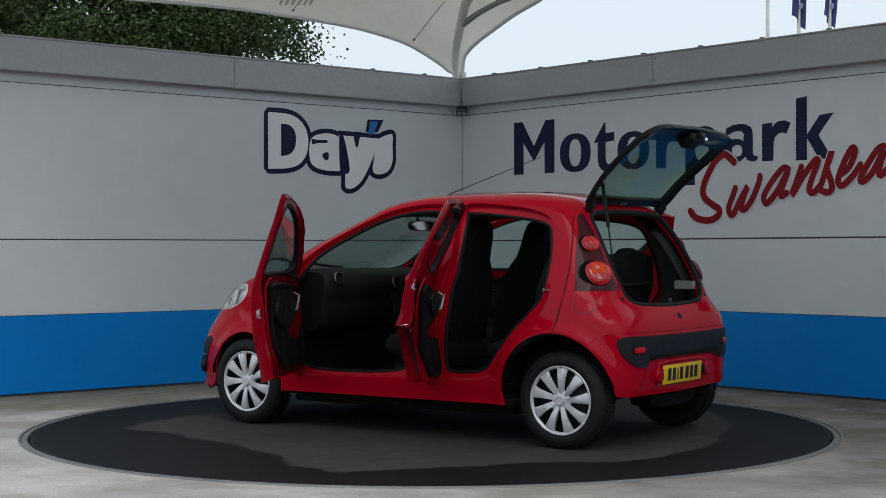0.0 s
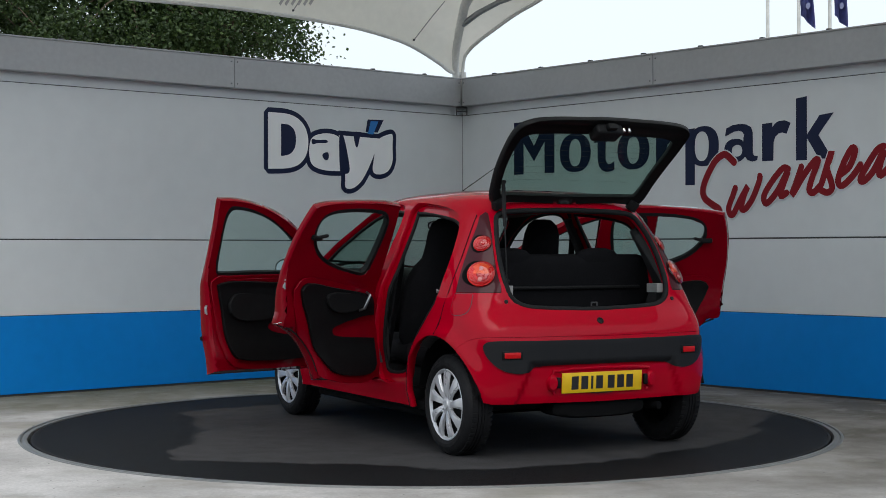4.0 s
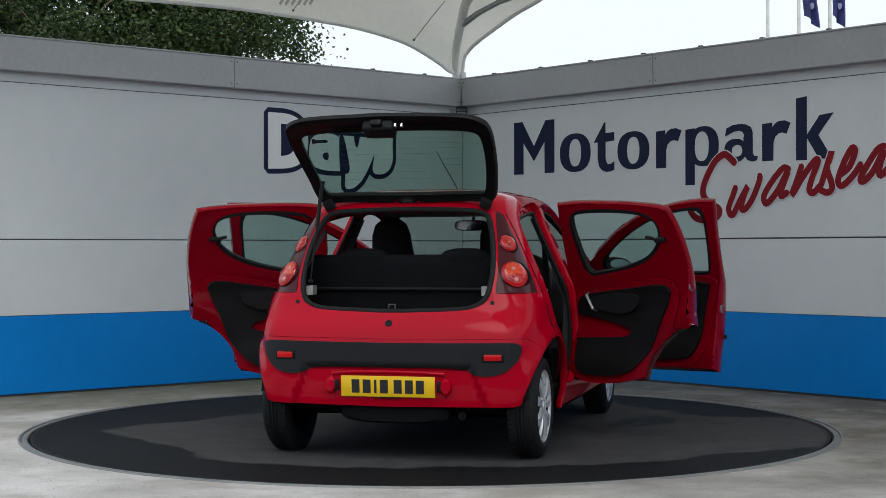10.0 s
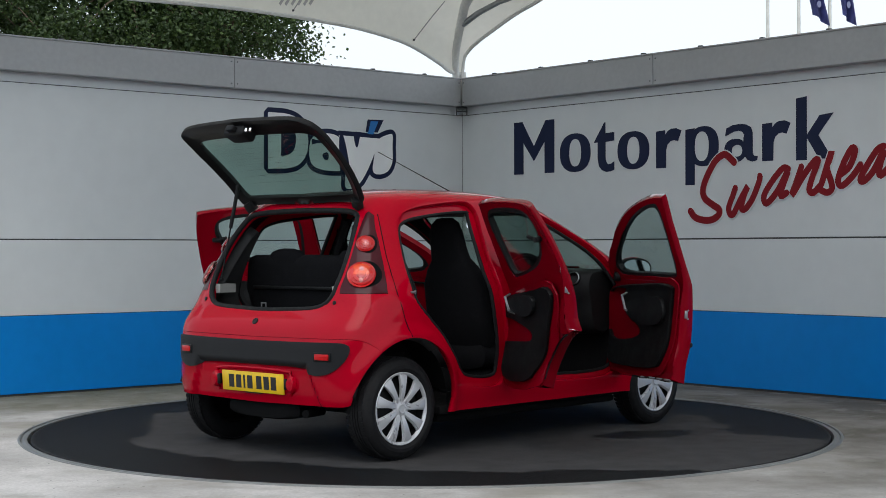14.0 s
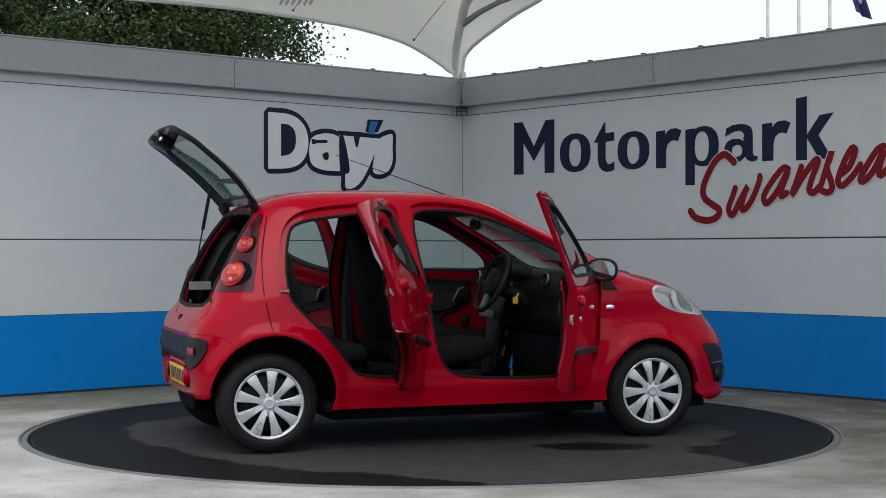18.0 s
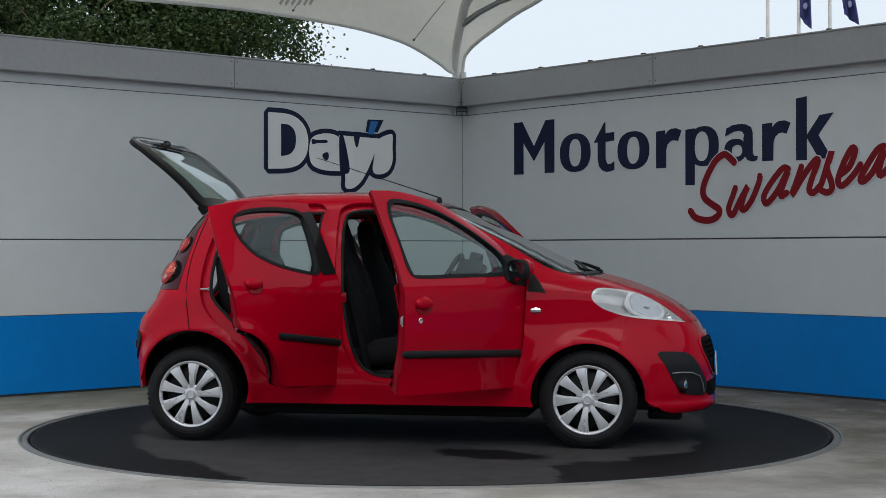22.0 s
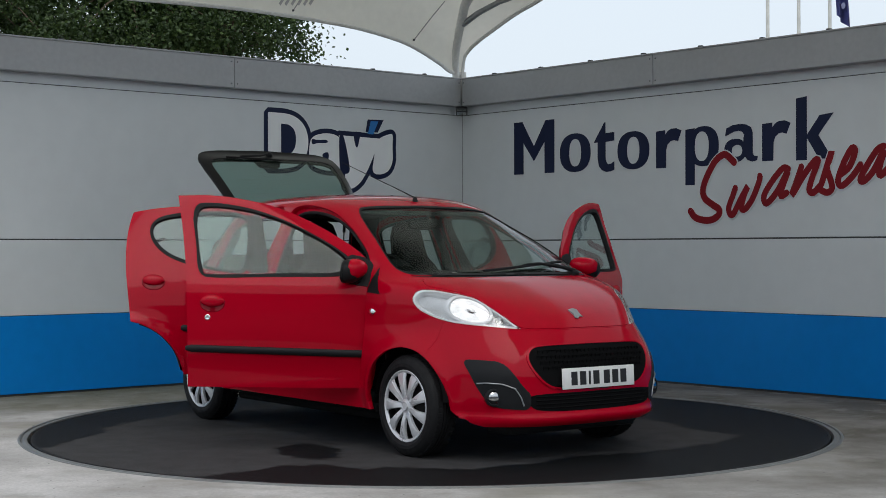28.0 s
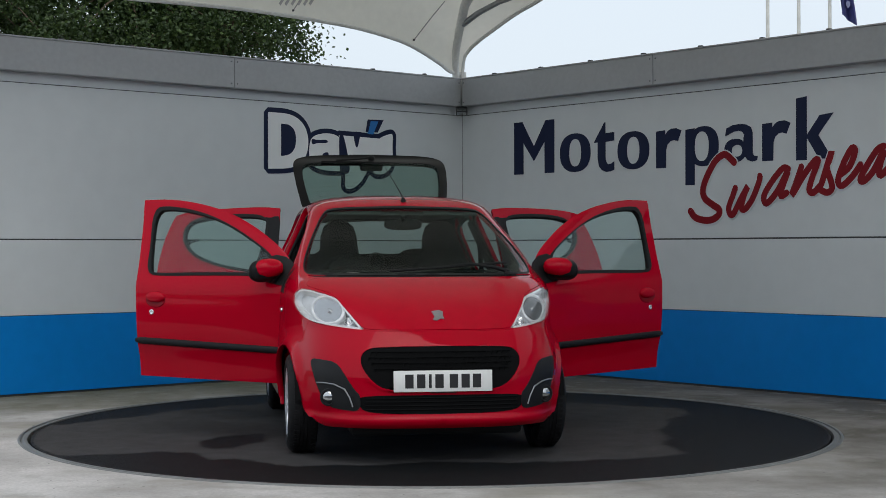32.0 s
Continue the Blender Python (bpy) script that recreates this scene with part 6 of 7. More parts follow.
for y in (0.30, -0.30):
    bm = bmesh.new()
    loft(bm, [squircle((x, y, z), (0, 1, 0), (0.95, 0, 0.3), w, d, 2.6, 24) for x, z, w, d in ((0.130, 1.06, 0.16, 0.030), (0.126, 1.095, 0.15, 0.036), (0.120, 1.118, 0.12, 0.032), (0.116, 1.13, 0.07, 0.02))])
    part("headrest", bm, M_CLOTH, bench, "", True, 60)

# fold and stitched seam across the back of the bench
for z, r in ((0.905, 0.010), (0.70, 0.006)):
    bm = bmesh.new()
    pipe(bm, [(0.116 + (0.905 - z) * 0.22 + 0.010 * abs(y), y, z) for y in np.linspace(-0.60, 0.60, 13)], r, 8)
    part("backrest_fold", bm, M_DASH, bench, "", True)

# dashboard
bm = bmesh.new()
prof = rounded([(2.02, 1.005), (1.80, 1.005), (1.67, 0.985), (1.625, 0.93), (1.635, 0.86), (1.68, 0.80), (1.70, 0.70), (1.78, 0.60), (2.02, 0.58)], 2)
loft(bm, [[Vector((1.86 + (x - 1.86) * k * (e if x < 1.86 else 1), y, 0.82 + (z - 0.82) * k)) for x, z in prof] for y, k, e in ((-0.67, 0.90, 0.45), (-0.64, 1.0, 0.50), (-0.52, 1.0, 0.62), (-0.40, 1.0, 0.9), (-0.2, 1.0, 1), (0.2, 1.0, 1), (0.40, 1.0, 0.9), (0.52, 1.0, 0.62), (0.64, 1.0, 0.50), (0.67, 0.90, 0.45))])
dash = part("dashboard", bm, M_DASH, car, "dark grey moulded dashboard", True, 40)
for y in (-0.58, -0.10, 0.10, 0.58):
    r = 0.040
    bm = bmesh.new()
    m = facing((1.735, y, 0.945) if abs(y) > 0.3 else (1.628, y, 0.915), (-1, 0.12 * (1 if y > 0 else -1), 0.18))
    lathe(bm, [(r, -0.03), (r, 0.016), (r * 0.93, 0.020), (r * 0.82, 0.014), (r * 0.75, -0.012), (0, -0.016)], m, 28)
    part("air_vent", bm, M_BLACK, dash, "round black air vent", True)
    bm = bmesh.new()
    lathe(bm, [(r * 1.02, 0.010), (r * 1.01, 0.019), (r * 0.93, 0.021), (r * 0.92, 0.014)], m, 28)
    part("vent_ring", bm, M_STEEL, dash, "", True)
bm = bmesh.new()
loft(bm, [squircle((x, 0, z), (0, 1, 0), (0.5, 0, 0.86), w, d, 4, 24) for x, z, w, d in ((1.66, 0.86, 0.13, 0.03), (1.64, 0.80, 0.135, 0.045), (1.62, 0.68, 0.12, 0.05), (1.60, 0.52, 0.10, 0.06), (1.58, 0.40, 0.10, 0.06))])
part("console", bm, M_BLACK, dash, "", True, 50)
for y, r in ((-0.05, 0.03), (0.05, 0.03), (0.0, 0.026)):
    bm = bmesh.new()
    lathe(bm, [(r, 0), (r * 0.95, 0.03), (r * 0.7, 0.036), (0, 0.036)], facing((1.575, y, 0.72), (-1, 0, 0.3)), 20)
    part("heater_knob", bm, M_GREY_TRIM, dash, "pale grey heater knob", True)
bm = bmesh.new()
loft(bm, [squircle((x, -0.34, z), (0, 1, 0), (0.3, 0, 0.95), w, d, 2.6, 28) for x, z, w, d in ((1.68, 0.985, 0.13, 0.05), (1.60, 1.01, 0.13, 0.065), (1.555, 1.015, 0.12, 0.06), (1.545, 1.015, 0.10, 0.048))])
part("instrument_pod", bm, M_DASH, dash, "", True, 50)
bm = bmesh.new()
lathe(bm, [(0.046, -0.05), (0.052, 0.0), (0.05, 0.02), (0.043, 0.022), (0.04, 0.012), (0, 0.010)], facing((1.60, -0.18, 1.06), (-1, 0, 0.15)), 28)
tube(bm, (1.64, -0.18, 0.98), (1.64, -0.18, 1.04), 0.025, seg=12)
part("rev_counter", bm, M_DASH, dash, "small round rev counter pod", True)
# steering wheel
C, AX = Vector((1.47, -0.34, 0.925)), Vector((-0.90, 0, 0.43)).normalized()
m = facing(C, AX)
bm = bmesh.new()
pipe(bm, [m @ Vector((0.183 * math.cos(k * math.tau / 40), 0.183 * math.sin(k * math.tau / 40), 0)) for k in range(40)], 0.0155, 10, closed=True)
sw = part("steering_wheel", bm, M_DASH, car, "black three-spoke steering wheel", True, 60)
bm = bmesh.new()
lathe(bm, [(0.085, -0.03), (0.085, 0.0), (0.07, 0.014), (0.03, 0.02), (0, 0.02)], m, 28)
part("airbag_cover", bm, M_DASH, sw, "", True)
for a in (0, 180, 270):
    bm = bmesh.new()
    d = Vector((math.cos(radians(a)), math.sin(radians(a)), 0))
    e = Vector((-d.y, d.x, 0))
    loft(bm, [[m @ (d * r + e * w + Vector((0, 0, z))) for w, z in ((-k, -0.012), (k, -0.012), (k, 0.004), (-k, 0.004))] for r, k in ((0.06, 0.03), (0.12, 0.02), (0.18, 0.018))])
    part("spoke", bm, M_STEEL if a == 270 else M_DASH, sw, "", False)
bm = bmesh.new()
tube(bm, C - AX * 0.02, C - AX * 0.26, 0.045, 0.06, 20)
part("steering_column", bm, M_BLACK, sw, "", True)
for y in (0.10, -0.10):
    bm = bmesh.new()
    tube(bm, C - AX * 0.08 + Vector((0, y * 0.4, 0)), C - AX * 0.06 + Vector((0, y * 1.9, 0.02)), 0.009, 0.012, 10)
    part("stalk", bm, M_BLACK, sw, "", True)
bm = bmesh.new()
box(bm, 1.555, 1.59, -0.475, -0.468, 0.80, 0.84, 0.003)
tube(bm, (1.60, -0.45, 0.86), (1.575, -0.47, 0.835), 0.006, seg=8)
part("ignition_key", bm, M_TAG, car, "ignition key with a yellow tag", True)
# gear lever, handbrake
bm = bmesh.new()
loft(bm, [squircle((1.42, 0, z), (1, 0, 0), (0, 1, 0), w, w, 2.4, 18) for z, w in ((0.262, 0.08), (0.40, 0.065), (0.47, 0.045), (0.55, 0.012), (0.64, 0.010), (0.65, 0.024), (0.69, 0.028), (0.715, 0.018), (0.72, 0.005))])
part("gear_lever", bm, M_BLACK, car, "", True, 50)
bm = bmesh.new()
pipe(bm, [(1.05, 0.0, 0.33), (1.15, 0.0, 0.38), (1.24, 0.0, 0.44)], [0.022, 0.018, 0.020], 10)
part("handbrake", bm, M_BLACK, car, "", True)
# rear-view mirror
bm = bmesh.new()
loft(bm, [squircle((1.49 + f, 0.0, 1.285), (0, 1, 0), (0, 0, 1), 0.118 * k, 0.036 * k, 3, 28) for f, k in ((-0.016, 0.97), (-0.008, 1.0), (0.012, 0.95), (0.026, 0.6))])
tube(bm, (1.505, 0, 1.30), (1.525, 0, 1.338), 0.012, seg=10)
rv = part("rear_view_mirror", bm, M_BLACK, car, "black rear-view mirror", True, 50)
bm = bmesh.new()
loft(bm, [squircle((1.474 - f, 0.0, 1.285), (0, 1, 0), (0, 0, 1), 0.110, 0.030, 3, 28) for f in (0.0, 0.0025)])
part("mirror_glass", bm, M_CHROME, rv)
rv.matrix_basis = Matrix.Translation((1.49, 0, 1.285)) @ Matrix.Rotation(radians(-9), 4, "Z") @ Matrix.Translation((-1.49, 0, -1.285))
for y in (0.30, -0.30):
    bm = bmesh.new()
    box(bm, 1.36, 1.50, y - 0.17, y + 0.17, 1.372, 1.386, 0.006, Matrix.Translation((1.36, 0, 1.38)) @ Matrix.Rotation(radians(14), 4, "Y") @ Matrix.Translation((-1.36, 0, -1.38)))
    part("sun_visor", bm, M_LINER, car, "", True)


# ---------- lettering on the walls ----------
TO_WALL = Matrix(((1, 0, 0, 0), (0, 0, 1, 0.0005), (0, 1, 0, 0), (0, 0, 0, 1)))     # drawing (x, z) to the wall's face


def letter(shapes, material, parent, depth=0.004):
    """One raised letter, out of closed outlines; a pair of outlines is a ring."""
    bm = bmesh.new()
    for k, sh in enumerate(shapes):
        d = depth + 0.0004 * k
        if isinstance(sh, tuple):
            n = len(sh[0])
            rows = [[bm.verts.new(TO_WALL @ Vector((x, z, h))) for x, z in loop] for loop, h in ((sh[0], 0), (sh[0], d), (sh[1], d), (sh[1], 0))]
            for A, B in zip(rows, rows[1:]):
                for i in range(n):
                    bm.faces.new((A[i], A[(i + 1) % n], B[(i + 1) % n], B[i]))
        else:
            prism(bm, sh, TO_WALL, d)
    bmesh.ops.recalc_face_normals(bm, faces=bm.faces)
    return part("letter", bm, material, parent)


def oval(cx, cy, a, b, n=2.3, seg=40):
    return [(cx + a * math.copysign(abs(math.cos(k * math.tau / seg)) ** (2 / n), math.cos(k * math.tau / seg)), cy + b * math.copysign(abs(math.sin(k * math.tau / seg)) ** (2 / n), math.sin(k * math.tau / seg))) for k in range(seg)]


def smooth_line(pts, times=4):
    """A soft line through points."""
    out = []
    for i in range(len(pts) - 1):
        p0, p1, p2, p3 = (Vector(pts[max(0, min(len(pts) - 1, i + k))]) for k in (-1, 0, 1, 2))
        for k in range(times):
            t = k / times
            out.append(0.5 * ((2 * p1) + (p2 - p0) * t + (2 * p0 - 5 * p1 + 4 * p2 - p3) * t * t + (3 * p1 - p0 - 3 * p2 + p3) * t ** 3))
    return out + [Vector(pts[-1])]


def stroke(pts, w, times=4):
    """A pen stroke of width 2 w with round ends, as one outline for each stretch."""
    line = smooth_line(pts, times)
    left, right = [], []
    for i, q in enumerate(line):
        d = (line[min(i + 1, len(line) - 1)] - line[max(i - 1, 0)]).normalized()
        n = Vector((-d.y, d.x))
        left.append(q + n * w), right.append(q - n * w)
    return line, left, right


def pen(paths, w, material, parent, name="letter", depth=0.006):
    bm = bmesh.new()
    for path in paths:
        line, left, right = stroke(path, w)
        n = len(line)
        hs = [depth + 0.003 * i / n for i in range(n)]
        rows = [[bm.verts.new(TO_WALL @ Vector((p.x, p.y, h))) for p, h in ((l, 0), (l, hh), (r, hh), (r, 0))] for l, r, hh in zip(left, right, hs)]
        for A, B in zip(rows, rows[1:]):
            for j in range(3):
                bm.faces.new((A[j], B[j], B[j + 1], A[j + 1]))
        for row, q, hh, turn in ((rows[0], line[0], hs[0], line[0] - line[1]), (rows[-1], line[-1], hs[-1], line[-1] - line[-2])):
            d = turn.normalized()
            cap = [bm.verts.new(TO_WALL @ Vector((q.x + (d.x * math.cos(a) - d.y * math.sin(a)) * w, q.y + (d.x * math.sin(a) + d.y * math.cos(a)) * w, hh + 0.0002))) for a in (k * math.pi / 8 for k in range(-4, 5))]
            bm.faces.new(cap)
    bmesh.ops.recalc_face_normals(bm, faces=bm.faces)
    for f in bm.faces:
        if f.normal.y < -0.7:
            f.normal_flip()
    return part(name, bm, material, parent)


# letters as outlines in a unit box
FORMS = {
    "M": [[(0, 0), (0, 1), (0.21, 1), (0.5, 0.52), (0.79, 1), (1, 1), (1, 0), (0.765, 0), (0.765, 0.60), (0.5, 0.24), (0.235, 0.60), (0.235, 0)]],
    "o": [(oval(0.5, 0.5, 0.5, 0.5), oval(0.5, 0.5, 0.20, 0.355))],
    "t": [[(0, 0.60), (0.52, 1), (0.57, 1), (0.57, 0.78), (1, 0.79), (1, 0.62), (0.57, 0.60), (0.57, 0.27), (0.62, 0.18), (0.72, 0.145), (0.86, 0.155), (1, 0.2), (1, 0.03), (0.85, 0), (0.62, -0.01), (0.40, 0.03), (0.26, 0.11), (0.19, 0.28), (0.19, 0.60)]],
    "r": [[(0, 0), (0, 0.95), (0.36, 0.97), (0.36, 0.84), (0.46, 0.94), (0.60, 0.995), (0.80, 1), (1, 0.93), (0.86, 0.66), (0.72, 0.70), (0.58, 0.68), (0.46, 0.60), (0.40, 0.46), (0.39, 0)]],
    "p": [[(0, 0), (0, 0.965), (0.28, 0.98), (0.28, 0)], (oval(0.55, 0.66, 0.45, 0.345), oval(0.495, 0.66, 0.215, 0.255))],
    "a": [[(0.58, 0.62), (0.60, 0.70), (0.55, 0.78), (0.44, 0.82), (0.28, 0.80), (0.10, 0.72), (0.03, 0.70), (0.06, 0.90), (0.24, 0.975), (0.46, 1), (0.66, 0.97), (0.80, 0.89), (0.85, 0.74), (0.85, 0.22), (0.88, 0.14), (1, 0.12), (0.98, 0.01), (0.84, -0.02), (0.70, 0.03), (0.62, 0.13), (0.58, 0.12)],
          (oval(0.33, 0.30, 0.33, 0.31), oval(0.385, 0.29, 0.16, 0.155))],
    "k": [[(0, 0), (0, 0.98), (0.29, 1), (0.29, 0)], [(0.28, 0.38), (0.64, 0.69), (1, 0.71), (0.60, 0.38), (0.97, 0), (0.62, 0.01), (0.28, 0.36)]],
}
sign = thing("wall_sign", "navy sans-serif word Motorpark in raised letters on the grey wall", "sign", at=WALL_R)
for ch, x0, x1, z0, z1 in (("M", 0.733, 1.262, 1.828, 2.313), ("o", 1.335, 1.715, 1.822, 2.168), ("t", 1.756, 1.999, 1.812, 2.243), ("o", 2.039, 2.403, 1.818, 2.145), ("r", 2.48, 2.758, 1.814, 2.142),
                           ("p", 2.802, 3.151, 1.66, 2.138), ("a", 3.209, 3.543, 1.832, 2.135), ("r", 3.587, 3.858, 1.824, 2.134), ("k", 3.911, 4.252, 1.815, 2.306)):
    def fit(loop):
        return [(x0 + x * (x1 - x0), z0 + z * (z1 - z0)) for x, z in loop]
    letter([tuple(fit(q) for q in sh) if isinstance(sh, tuple) else fit(sh) for sh in FORMS[ch]], M_NAVY, sign)
sign = thing("script_sign", "dark red slanting script word Swansea with a pale border", "sign", at=WALL_R)
SCRIPT = [
    [(3.313, 1.827), (3.25, 1.88), (3.204, 1.895), (3.123, 1.849), (3.041, 1.736), (2.994, 1.631), (3.006, 1.552), (3.088, 1.494), (3.158, 1.452), (3.153, 1.406), (3.089, 1.37), (3.006, 1.366), (2.911, 1.391), (2.863, 1.443)],
    [(3.325, 1.621), (3.296, 1.554), (3.257, 1.463), (3.274, 1.408), (3.308, 1.417), (3.376, 1.525), (3.449, 1.631), (3.41, 1.551), (3.387, 1.461), (3.421, 1.447), (3.494, 1.526), (3.56, 1.659), (3.571, 1.708)],
    [(3.842, 1.751), (3.794, 1.762), (3.708, 1.686), (3.616, 1.568), (3.61, 1.51), (3.643, 1.492), (3.741, 1.587), (3.842, 1.743), (3.784, 1.608), (3.773, 1.542), (3.827, 1.567)],
    [(3.964, 1.764), (3.922, 1.661), (3.875, 1.548), (3.99, 1.702), (4.094, 1.811), (4.115, 1.793), (4.068, 1.686), (4.037, 1.587), (4.074, 1.56), (4.146, 1.619)],
    [(4.146, 1.619), (4.237, 1.865), (4.222, 1.81), (4.197, 1.746), (4.232, 1.65), (4.243, 1.59), (4.202, 1.557), (4.13, 1.585)],
    [(4.318, 1.69), (4.398, 1.747), (4.447, 1.855), (4.422, 1.886), (4.363, 1.804), (4.313, 1.699), (4.298, 1.635), (4.333, 1.604), (4.423, 1.67), (4.496, 1.756)],
    [(4.694, 1.885), (4.641, 1.863), (4.569, 1.774), (4.496, 1.659), (4.521, 1.632), (4.608, 1.709), (4.699, 1.86), (4.656, 1.728), (4.666, 1.669), (4.737, 1.725)],
]
for k, path in enumerate(SCRIPT):
    pen([path], 0.039 if k == 0 else 0.036, M_WALL, sign, "pale_border", 0.0052)
for k, path in enumerate(SCRIPT):
    pen([path], 0.029 if k == 0 else 0.026, M_SIGN_RED, sign, "letter", 0.0095)

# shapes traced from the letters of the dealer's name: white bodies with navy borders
mark = thing("dealer_name_mark", "white letter-like shapes with navy outlines and a blue slanting bar", "emblem", at=WALL_L)


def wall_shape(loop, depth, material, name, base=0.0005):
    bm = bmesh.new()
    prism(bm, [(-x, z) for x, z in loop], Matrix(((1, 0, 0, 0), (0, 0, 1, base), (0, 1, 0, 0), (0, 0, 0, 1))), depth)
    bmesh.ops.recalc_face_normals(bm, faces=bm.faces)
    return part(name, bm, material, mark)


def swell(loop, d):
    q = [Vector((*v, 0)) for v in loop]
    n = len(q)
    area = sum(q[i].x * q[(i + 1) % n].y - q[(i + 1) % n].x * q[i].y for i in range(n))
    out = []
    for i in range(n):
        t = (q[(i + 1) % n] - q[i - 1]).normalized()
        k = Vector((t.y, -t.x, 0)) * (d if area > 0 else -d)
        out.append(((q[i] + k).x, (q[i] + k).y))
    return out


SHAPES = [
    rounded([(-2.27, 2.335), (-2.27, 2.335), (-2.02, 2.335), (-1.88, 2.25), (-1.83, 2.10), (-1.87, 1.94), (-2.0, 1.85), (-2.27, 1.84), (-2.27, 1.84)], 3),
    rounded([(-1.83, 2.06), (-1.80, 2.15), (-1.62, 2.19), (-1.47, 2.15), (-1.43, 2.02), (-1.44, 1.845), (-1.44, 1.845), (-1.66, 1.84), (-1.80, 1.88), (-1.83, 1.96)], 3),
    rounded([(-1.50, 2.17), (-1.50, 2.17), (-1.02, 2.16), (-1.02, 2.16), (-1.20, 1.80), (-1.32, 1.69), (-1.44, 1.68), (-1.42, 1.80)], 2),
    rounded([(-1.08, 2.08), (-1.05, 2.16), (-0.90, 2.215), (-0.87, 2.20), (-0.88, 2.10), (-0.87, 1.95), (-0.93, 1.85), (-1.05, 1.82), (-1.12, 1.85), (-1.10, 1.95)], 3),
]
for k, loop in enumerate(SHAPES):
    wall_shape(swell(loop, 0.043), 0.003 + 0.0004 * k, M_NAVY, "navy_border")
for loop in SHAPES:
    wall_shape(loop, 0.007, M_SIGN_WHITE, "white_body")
# counters and gaps of the letters, as rounded patches
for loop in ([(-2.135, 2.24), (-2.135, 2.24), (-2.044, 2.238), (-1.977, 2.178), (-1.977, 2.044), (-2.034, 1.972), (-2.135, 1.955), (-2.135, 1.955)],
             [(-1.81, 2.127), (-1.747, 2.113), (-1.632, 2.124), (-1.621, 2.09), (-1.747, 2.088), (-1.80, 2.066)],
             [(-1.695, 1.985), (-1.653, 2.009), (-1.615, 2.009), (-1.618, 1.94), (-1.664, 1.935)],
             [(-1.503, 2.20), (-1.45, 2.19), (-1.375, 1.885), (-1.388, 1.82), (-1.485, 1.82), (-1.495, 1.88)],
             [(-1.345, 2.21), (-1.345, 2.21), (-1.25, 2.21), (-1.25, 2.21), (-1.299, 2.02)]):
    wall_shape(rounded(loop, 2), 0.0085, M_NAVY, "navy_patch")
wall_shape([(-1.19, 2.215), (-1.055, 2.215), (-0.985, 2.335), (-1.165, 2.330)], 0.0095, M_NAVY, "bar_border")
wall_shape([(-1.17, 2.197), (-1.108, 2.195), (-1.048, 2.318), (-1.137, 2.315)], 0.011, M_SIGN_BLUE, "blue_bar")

# ---------- small lamp bracket in the corner, post fittings ----------
cam_box = thing("corner_bracket", "small dark metal bracket under the fascia in the corner", "bracket", at=Matrix.Translation(CORNER))
bm = bmesh.new()
box(bm, -0.065, 0.045, -0.20, -0.12, 2.455, 2.463, 0.002)
box(bm, -0.065, -0.055, -0.20, -0.12, 2.42, 2.50, 0.002)
box(bm, 0.035, 0.045, -0.20, -0.12, 2.42, 2.50, 0.002)
box(bm, -0.065, 0.045, -0.125, -0.02, 2.49, 2.51, 0.002)
part("frame", bm, M_JOINT, cam_box)
bm = bmesh.new()
box(bm, -0.004, 0.004, -0.158, -0.150, 2.508, 2.765, 0.0)
part("seam", bm, M_JOINT, cam_box)


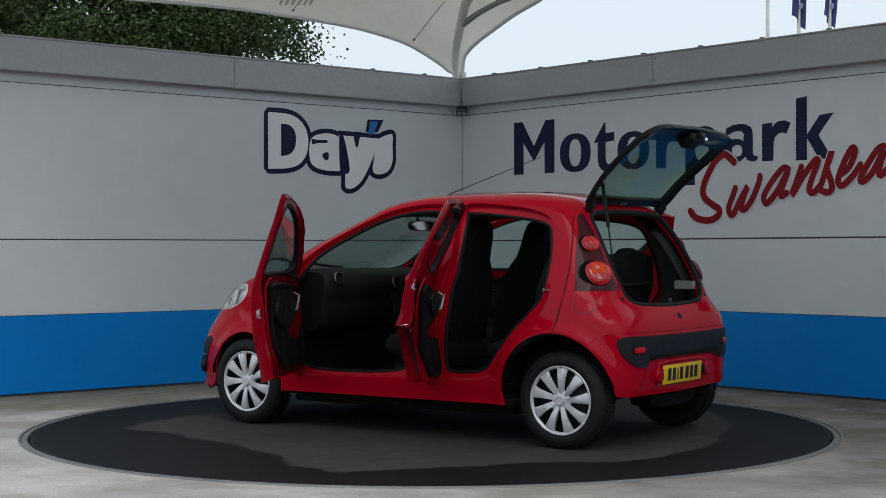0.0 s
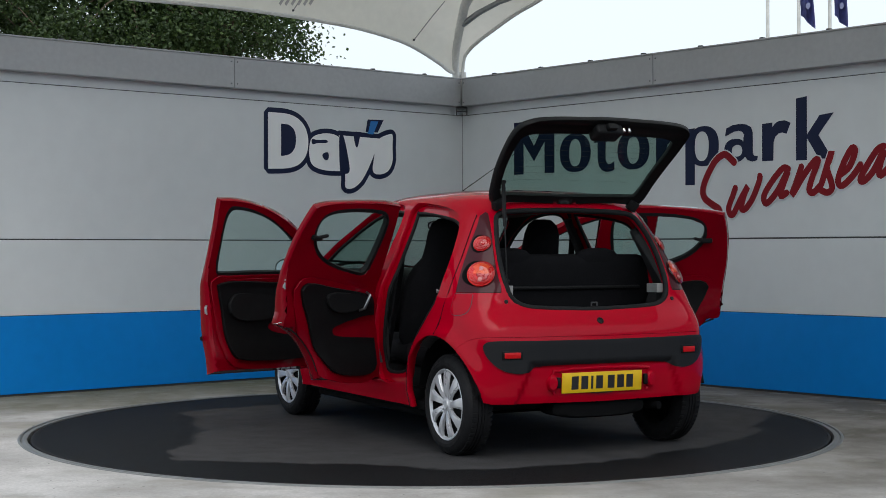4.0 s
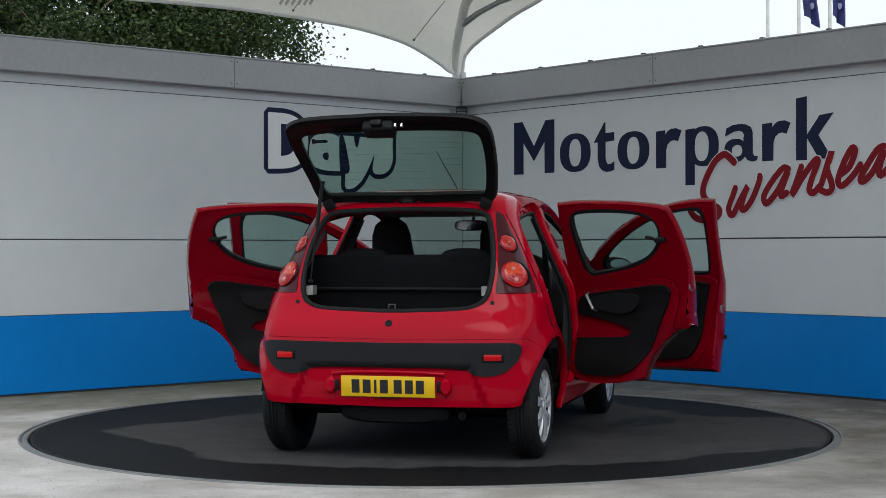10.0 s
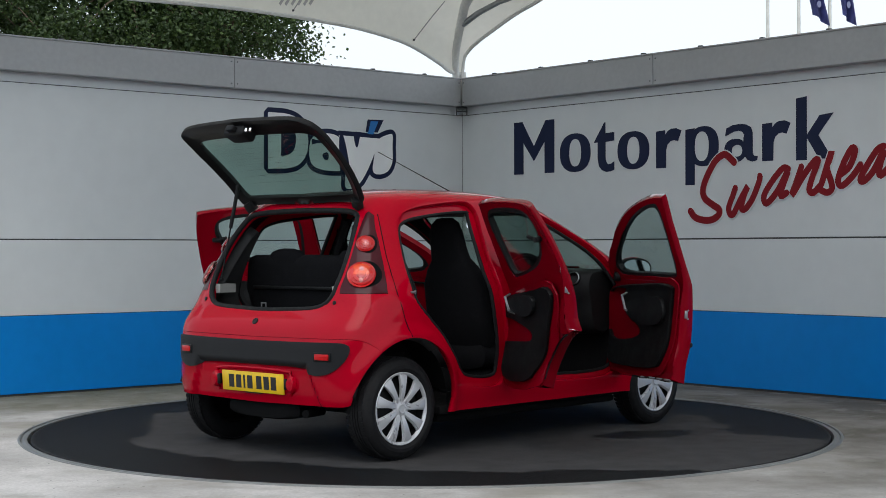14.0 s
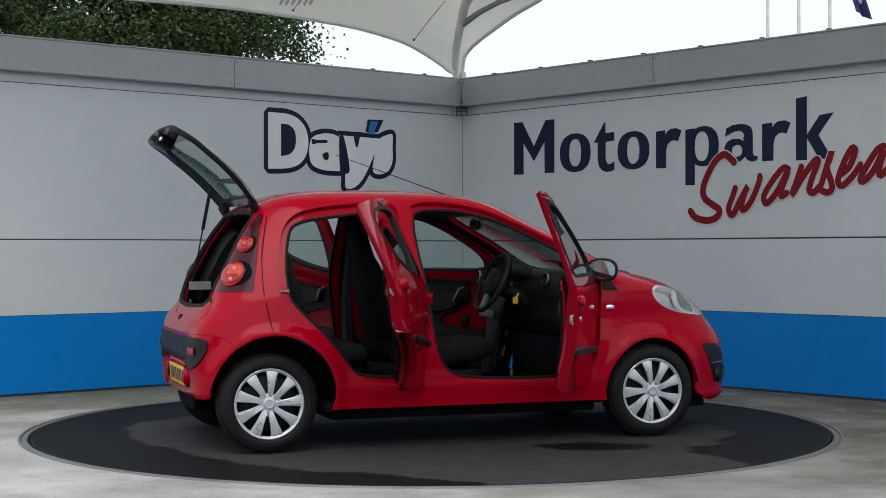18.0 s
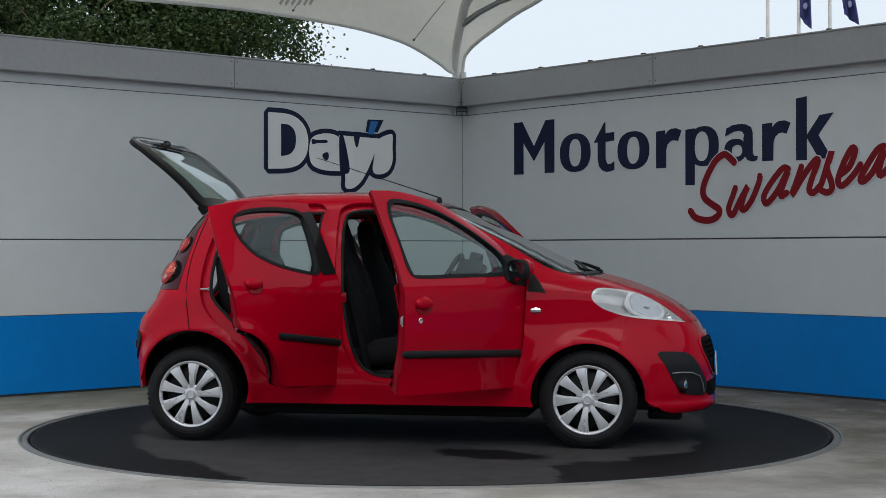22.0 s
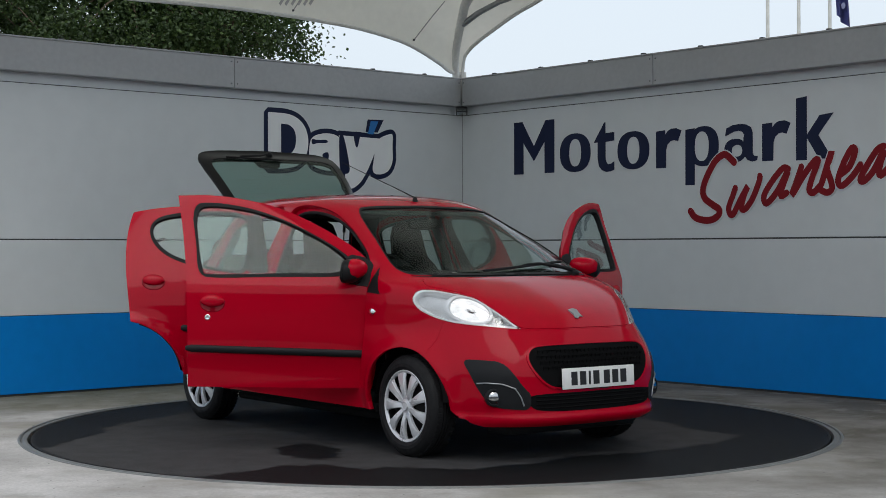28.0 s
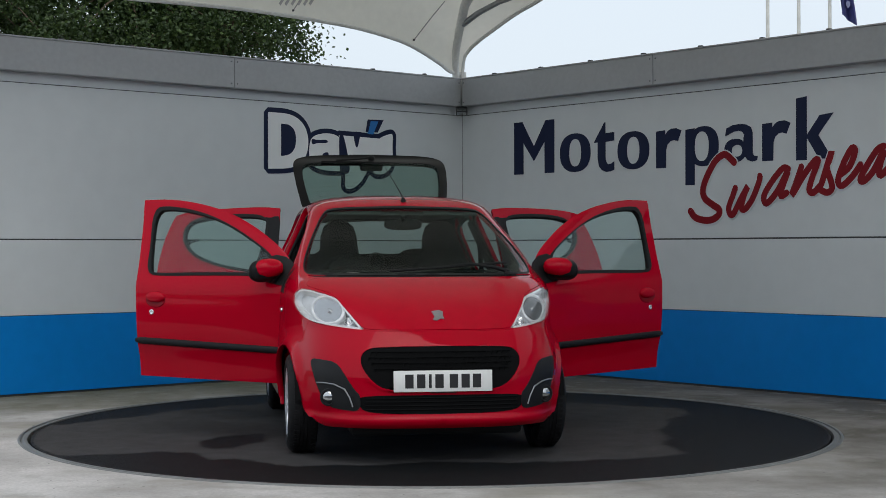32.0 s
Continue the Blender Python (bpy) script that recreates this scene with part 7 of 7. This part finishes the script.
# ---------- tree behind the west wall ----------
def tree(name, at, height, crown, leaves, seed):
    rnd = random.Random(seed)
    t = thing(name, "broad leafy green tree standing behind the wall", "tree", at=Matrix.Translation(at))
    bm = bmesh.new()
    trunk = [Vector((0, 0, 0)), Vector((0.1, 0.05, 1.2)), Vector((0.05, 0.1, 2.4)), Vector((0.15, 0, 3.4))]
    pipe(bm, trunk, [0.24, 0.19, 0.15, 0.10], 12)
    part("trunk", bm, M_BARK, t, "", True)
    clumps = []
    for k in range(46):
        bm = bmesh.new()
        a, el = rnd.uniform(0, math.tau), rnd.uniform(-0.25, 1.2)
        d = Vector((math.cos(a) * math.cos(el), math.sin(a) * math.cos(el), math.sin(el)))
        r = rnd.uniform(0.55, 1.0)
        tip = Vector((d.x * crown[0] * r, d.y * crown[1] * r, 3.9 + d.z * crown[2] * r))
        start = trunk[2].lerp(trunk[3], rnd.random()) + Vector((0, 0, rnd.uniform(-0.2, 0.4)))
        mid = start.lerp(tip, 0.5) + Vector((rnd.uniform(-0.3, 0.3), rnd.uniform(-0.3, 0.3), rnd.uniform(-0.1, 0.35)))
        pipe(bm, [start, mid, tip], [0.055, 0.03, 0.008], 6)
        clumps.append((tip, 1.0))
        clumps.append((mid.lerp(tip, 0.5), 0.9))
        for j in range(3):
            s = mid.lerp(tip, rnd.uniform(0.2, 0.9))
            e = s + Vector((rnd.uniform(-0.7, 0.7), rnd.uniform(-0.7, 0.7), rnd.uniform(-0.7, 0.3)))
            pipe(bm, [s, s.lerp(e, 0.5) + Vector((0, 0, 0.06)), e], [0.016, 0.010, 0.004], 5)
            clumps.append((e, 0.75))
        part("limb", bm, M_BARK, t, "", True)
    V, F = [], []
    for k in range(leaves):
        c, sz = clumps[rnd.randrange(len(clumps))]
        q = c + Vector((rnd.gauss(0, 0.25), rnd.gauss(0, 0.25), rnd.gauss(0, 0.22))) * sz
        ax = Vector((rnd.gauss(0, 1), rnd.gauss(0, 1), rnd.gauss(-0.4, 0.7))).normalized()
        sd = ax.cross(Vector((rnd.gauss(0, 1), rnd.gauss(0, 1), rnd.gauss(0, 1)))).normalized()
        up = sd.cross(ax)
        L, W = rnd.uniform(0.042, 0.075), rnd.uniform(0.017, 0.029)
        i = len(V)
        V += [q - ax * L * 0.5, q + sd * W + up * 0.008, q + ax * L * 0.5, q - sd * W + up * 0.008]
        F += [(i, i + 1, i + 2), (i, i + 2, i + 3)]
    me = bpy.data.meshes.new("crown")
    me.from_pydata([tuple(v) for v in V], [], F)
    me.materials.append(M_LEAF)
    o = new("crown", me)
    o.parent = t
    o["kind"] = "stuff"
    return t


tree("tree", (-3.7, 11.2, 0), 7, (2.1, 1.9, 2.6), 68000, 5)
tree("tree", (-6.6, 10.4, 0), 7, (2.3, 2.0, 2.8), 68000, 11)
tree("tree", (-9.4, 9.0, 0), 7, (2.3, 2.0, 2.8), 36000, 23)


# ---------- flags ----------
def flag_pole(x, y, name="flagpole"):
    t = thing(name, "tall white flagpole beyond the wall", "flagpole", "flagpoles", at=Matrix.Translation((x, y, 0)))
    bm = bmesh.new()
    tube(bm, (0, 0, 0), (0, 0, 9.2), 0.055, 0.035, 14)
    part("pole", bm, M_WHITE_STEEL, t, "", True)
    bm = bmesh.new()
    bmesh.ops.create_uvsphere(bm, u_segments=12, v_segments=8, radius=0.07, matrix=Matrix.Translation((0, 0, 9.24)))
    part("finial", bm, M_WHITE_STEEL, t, "", True)
    return t


def hanging_flag(x, y, seed):
    """A drooping flag in folds; it swings from the pole."""
    rnd = random.Random(seed)
    t = thing("flag", "drooping navy cloth flag on a pole", "flag", "flags", at=Matrix.Translation((x, y, 8.35)))
    bm = bmesh.new()
    rows = []
    for j in range(15):
        f = j / 14
        z = -2.0 * f
        w = 0.42 - 0.10 * f
        row = []
        for i in range(13):
            g = i / 12
            fold = 0.07 * math.sin(g * 9 + 1.4 * f + seed) * (0.5 + f)
            drop = 0.30 * (g - 0.6) * f * f
            row.append(bm.verts.new((g * w * (1 - 0.2 * math.sin(3 * f)) + 0.02 * math.sin(7 * f + seed), fold, z - drop + 0.02 * math.sin(11 * g + seed))))
        rows.append(row)
    for a, b in zip(rows, rows[1:]):
        for i in range(12):
            bm.faces.new((a[i], a[i + 1], b[i + 1], b[i]))
    bmesh.ops.solidify(bm, geom=bm.faces[:], thickness=0.004)
    part("cloth", bm, M_FLAG, t, "", True, 60)
    bm = bmesh.new()
    prism(bm, rounded([(0.10, -1.55), (0.20, -1.50), (0.22, -1.62), (0.14, -1.70)], 2), Matrix(((1, 0, 0, 0), (0, 0, -1, -0.075), (0, 1, 0, 0), (0, 0, 0, 1))), 0.004)
    part("pale_patch", bm, M_FLAG_MARK, t)
    return t


POLES = [(7.80, 25.3), (8.52, 25.3), (9.24, 25.3)]
for q in POLES:
    flag_pole(*q)
FLAGS = [hanging_flag(x + 0.05, y, k) for k, (x, y) in enumerate(POLES)]

# ---------- unseen plain wall, added behind the camera to shape reflections ---
bm = bmesh.new()
box(bm, -26, 26, -22.4, -22.0, 0, 2.6)
tagged(link_bm("wall_south", bm, M_REAR_WALL), "plain grey wall added out of view behind the camera", "wall", kind="structure")


# ---------- what moves ----------
TURN = [(0, 145.33), (4, 116.95), (8, 88.8), (12, 60.6), (16, 32.5), (20, 3.95), (24, -25.1), (28, -53.4), (32, -81.3)]
# how far each flag swings out from its pole, in degrees
SWING = {
    0: [(0, 55), (4, 52), (6, 38), (8, 36), (10, 44), (12, 34), (14, 52), (17, 58), (19, 36), (21, 55), (25, 60), (28, 56), (30, 8), (32, 50)],
    1: [(0, -7), (2, -5), (3.5, -2), (6, 5), (8, 3), (10, 3), (12, 9), (14, 9), (17, 48), (19, 34), (21, -9), (23, 13), (25, 47), (28, 52), (30, 45), (32, 50)],
    2: [(0, -7), (2, 4), (3.5, 2), (6, 1), (8, 2), (10, 0), (12, 6), (14, 8), (17, 20), (19, 13), (21, 9), (23, 8), (25, 6), (28, 3), (30, 1), (32, 7)],
}


def motions():
    knots, angles = [r[0] for r in TURN], [r[1] for r in TURN]
    even = [(t, float(np.interp(t, knots, angles))) for t in range(33)]
    walk(turntable, [(t, pose(0, 0, 0, 0, 0, a)) for t, a in even])
    walk(car, [(t, pose(0, 0, 0, 0, 0, a) @ Matrix.Translation(CAR_OFF)) for t, a in even])
    for k, flag in enumerate(FLAGS):
        x, y, z = flag.location
        walk(flag, [(t, pose(x, y, z, 0, -a, 12 * math.sin(1.3 * t + k))) for t, a in SWING[k]])


motions()
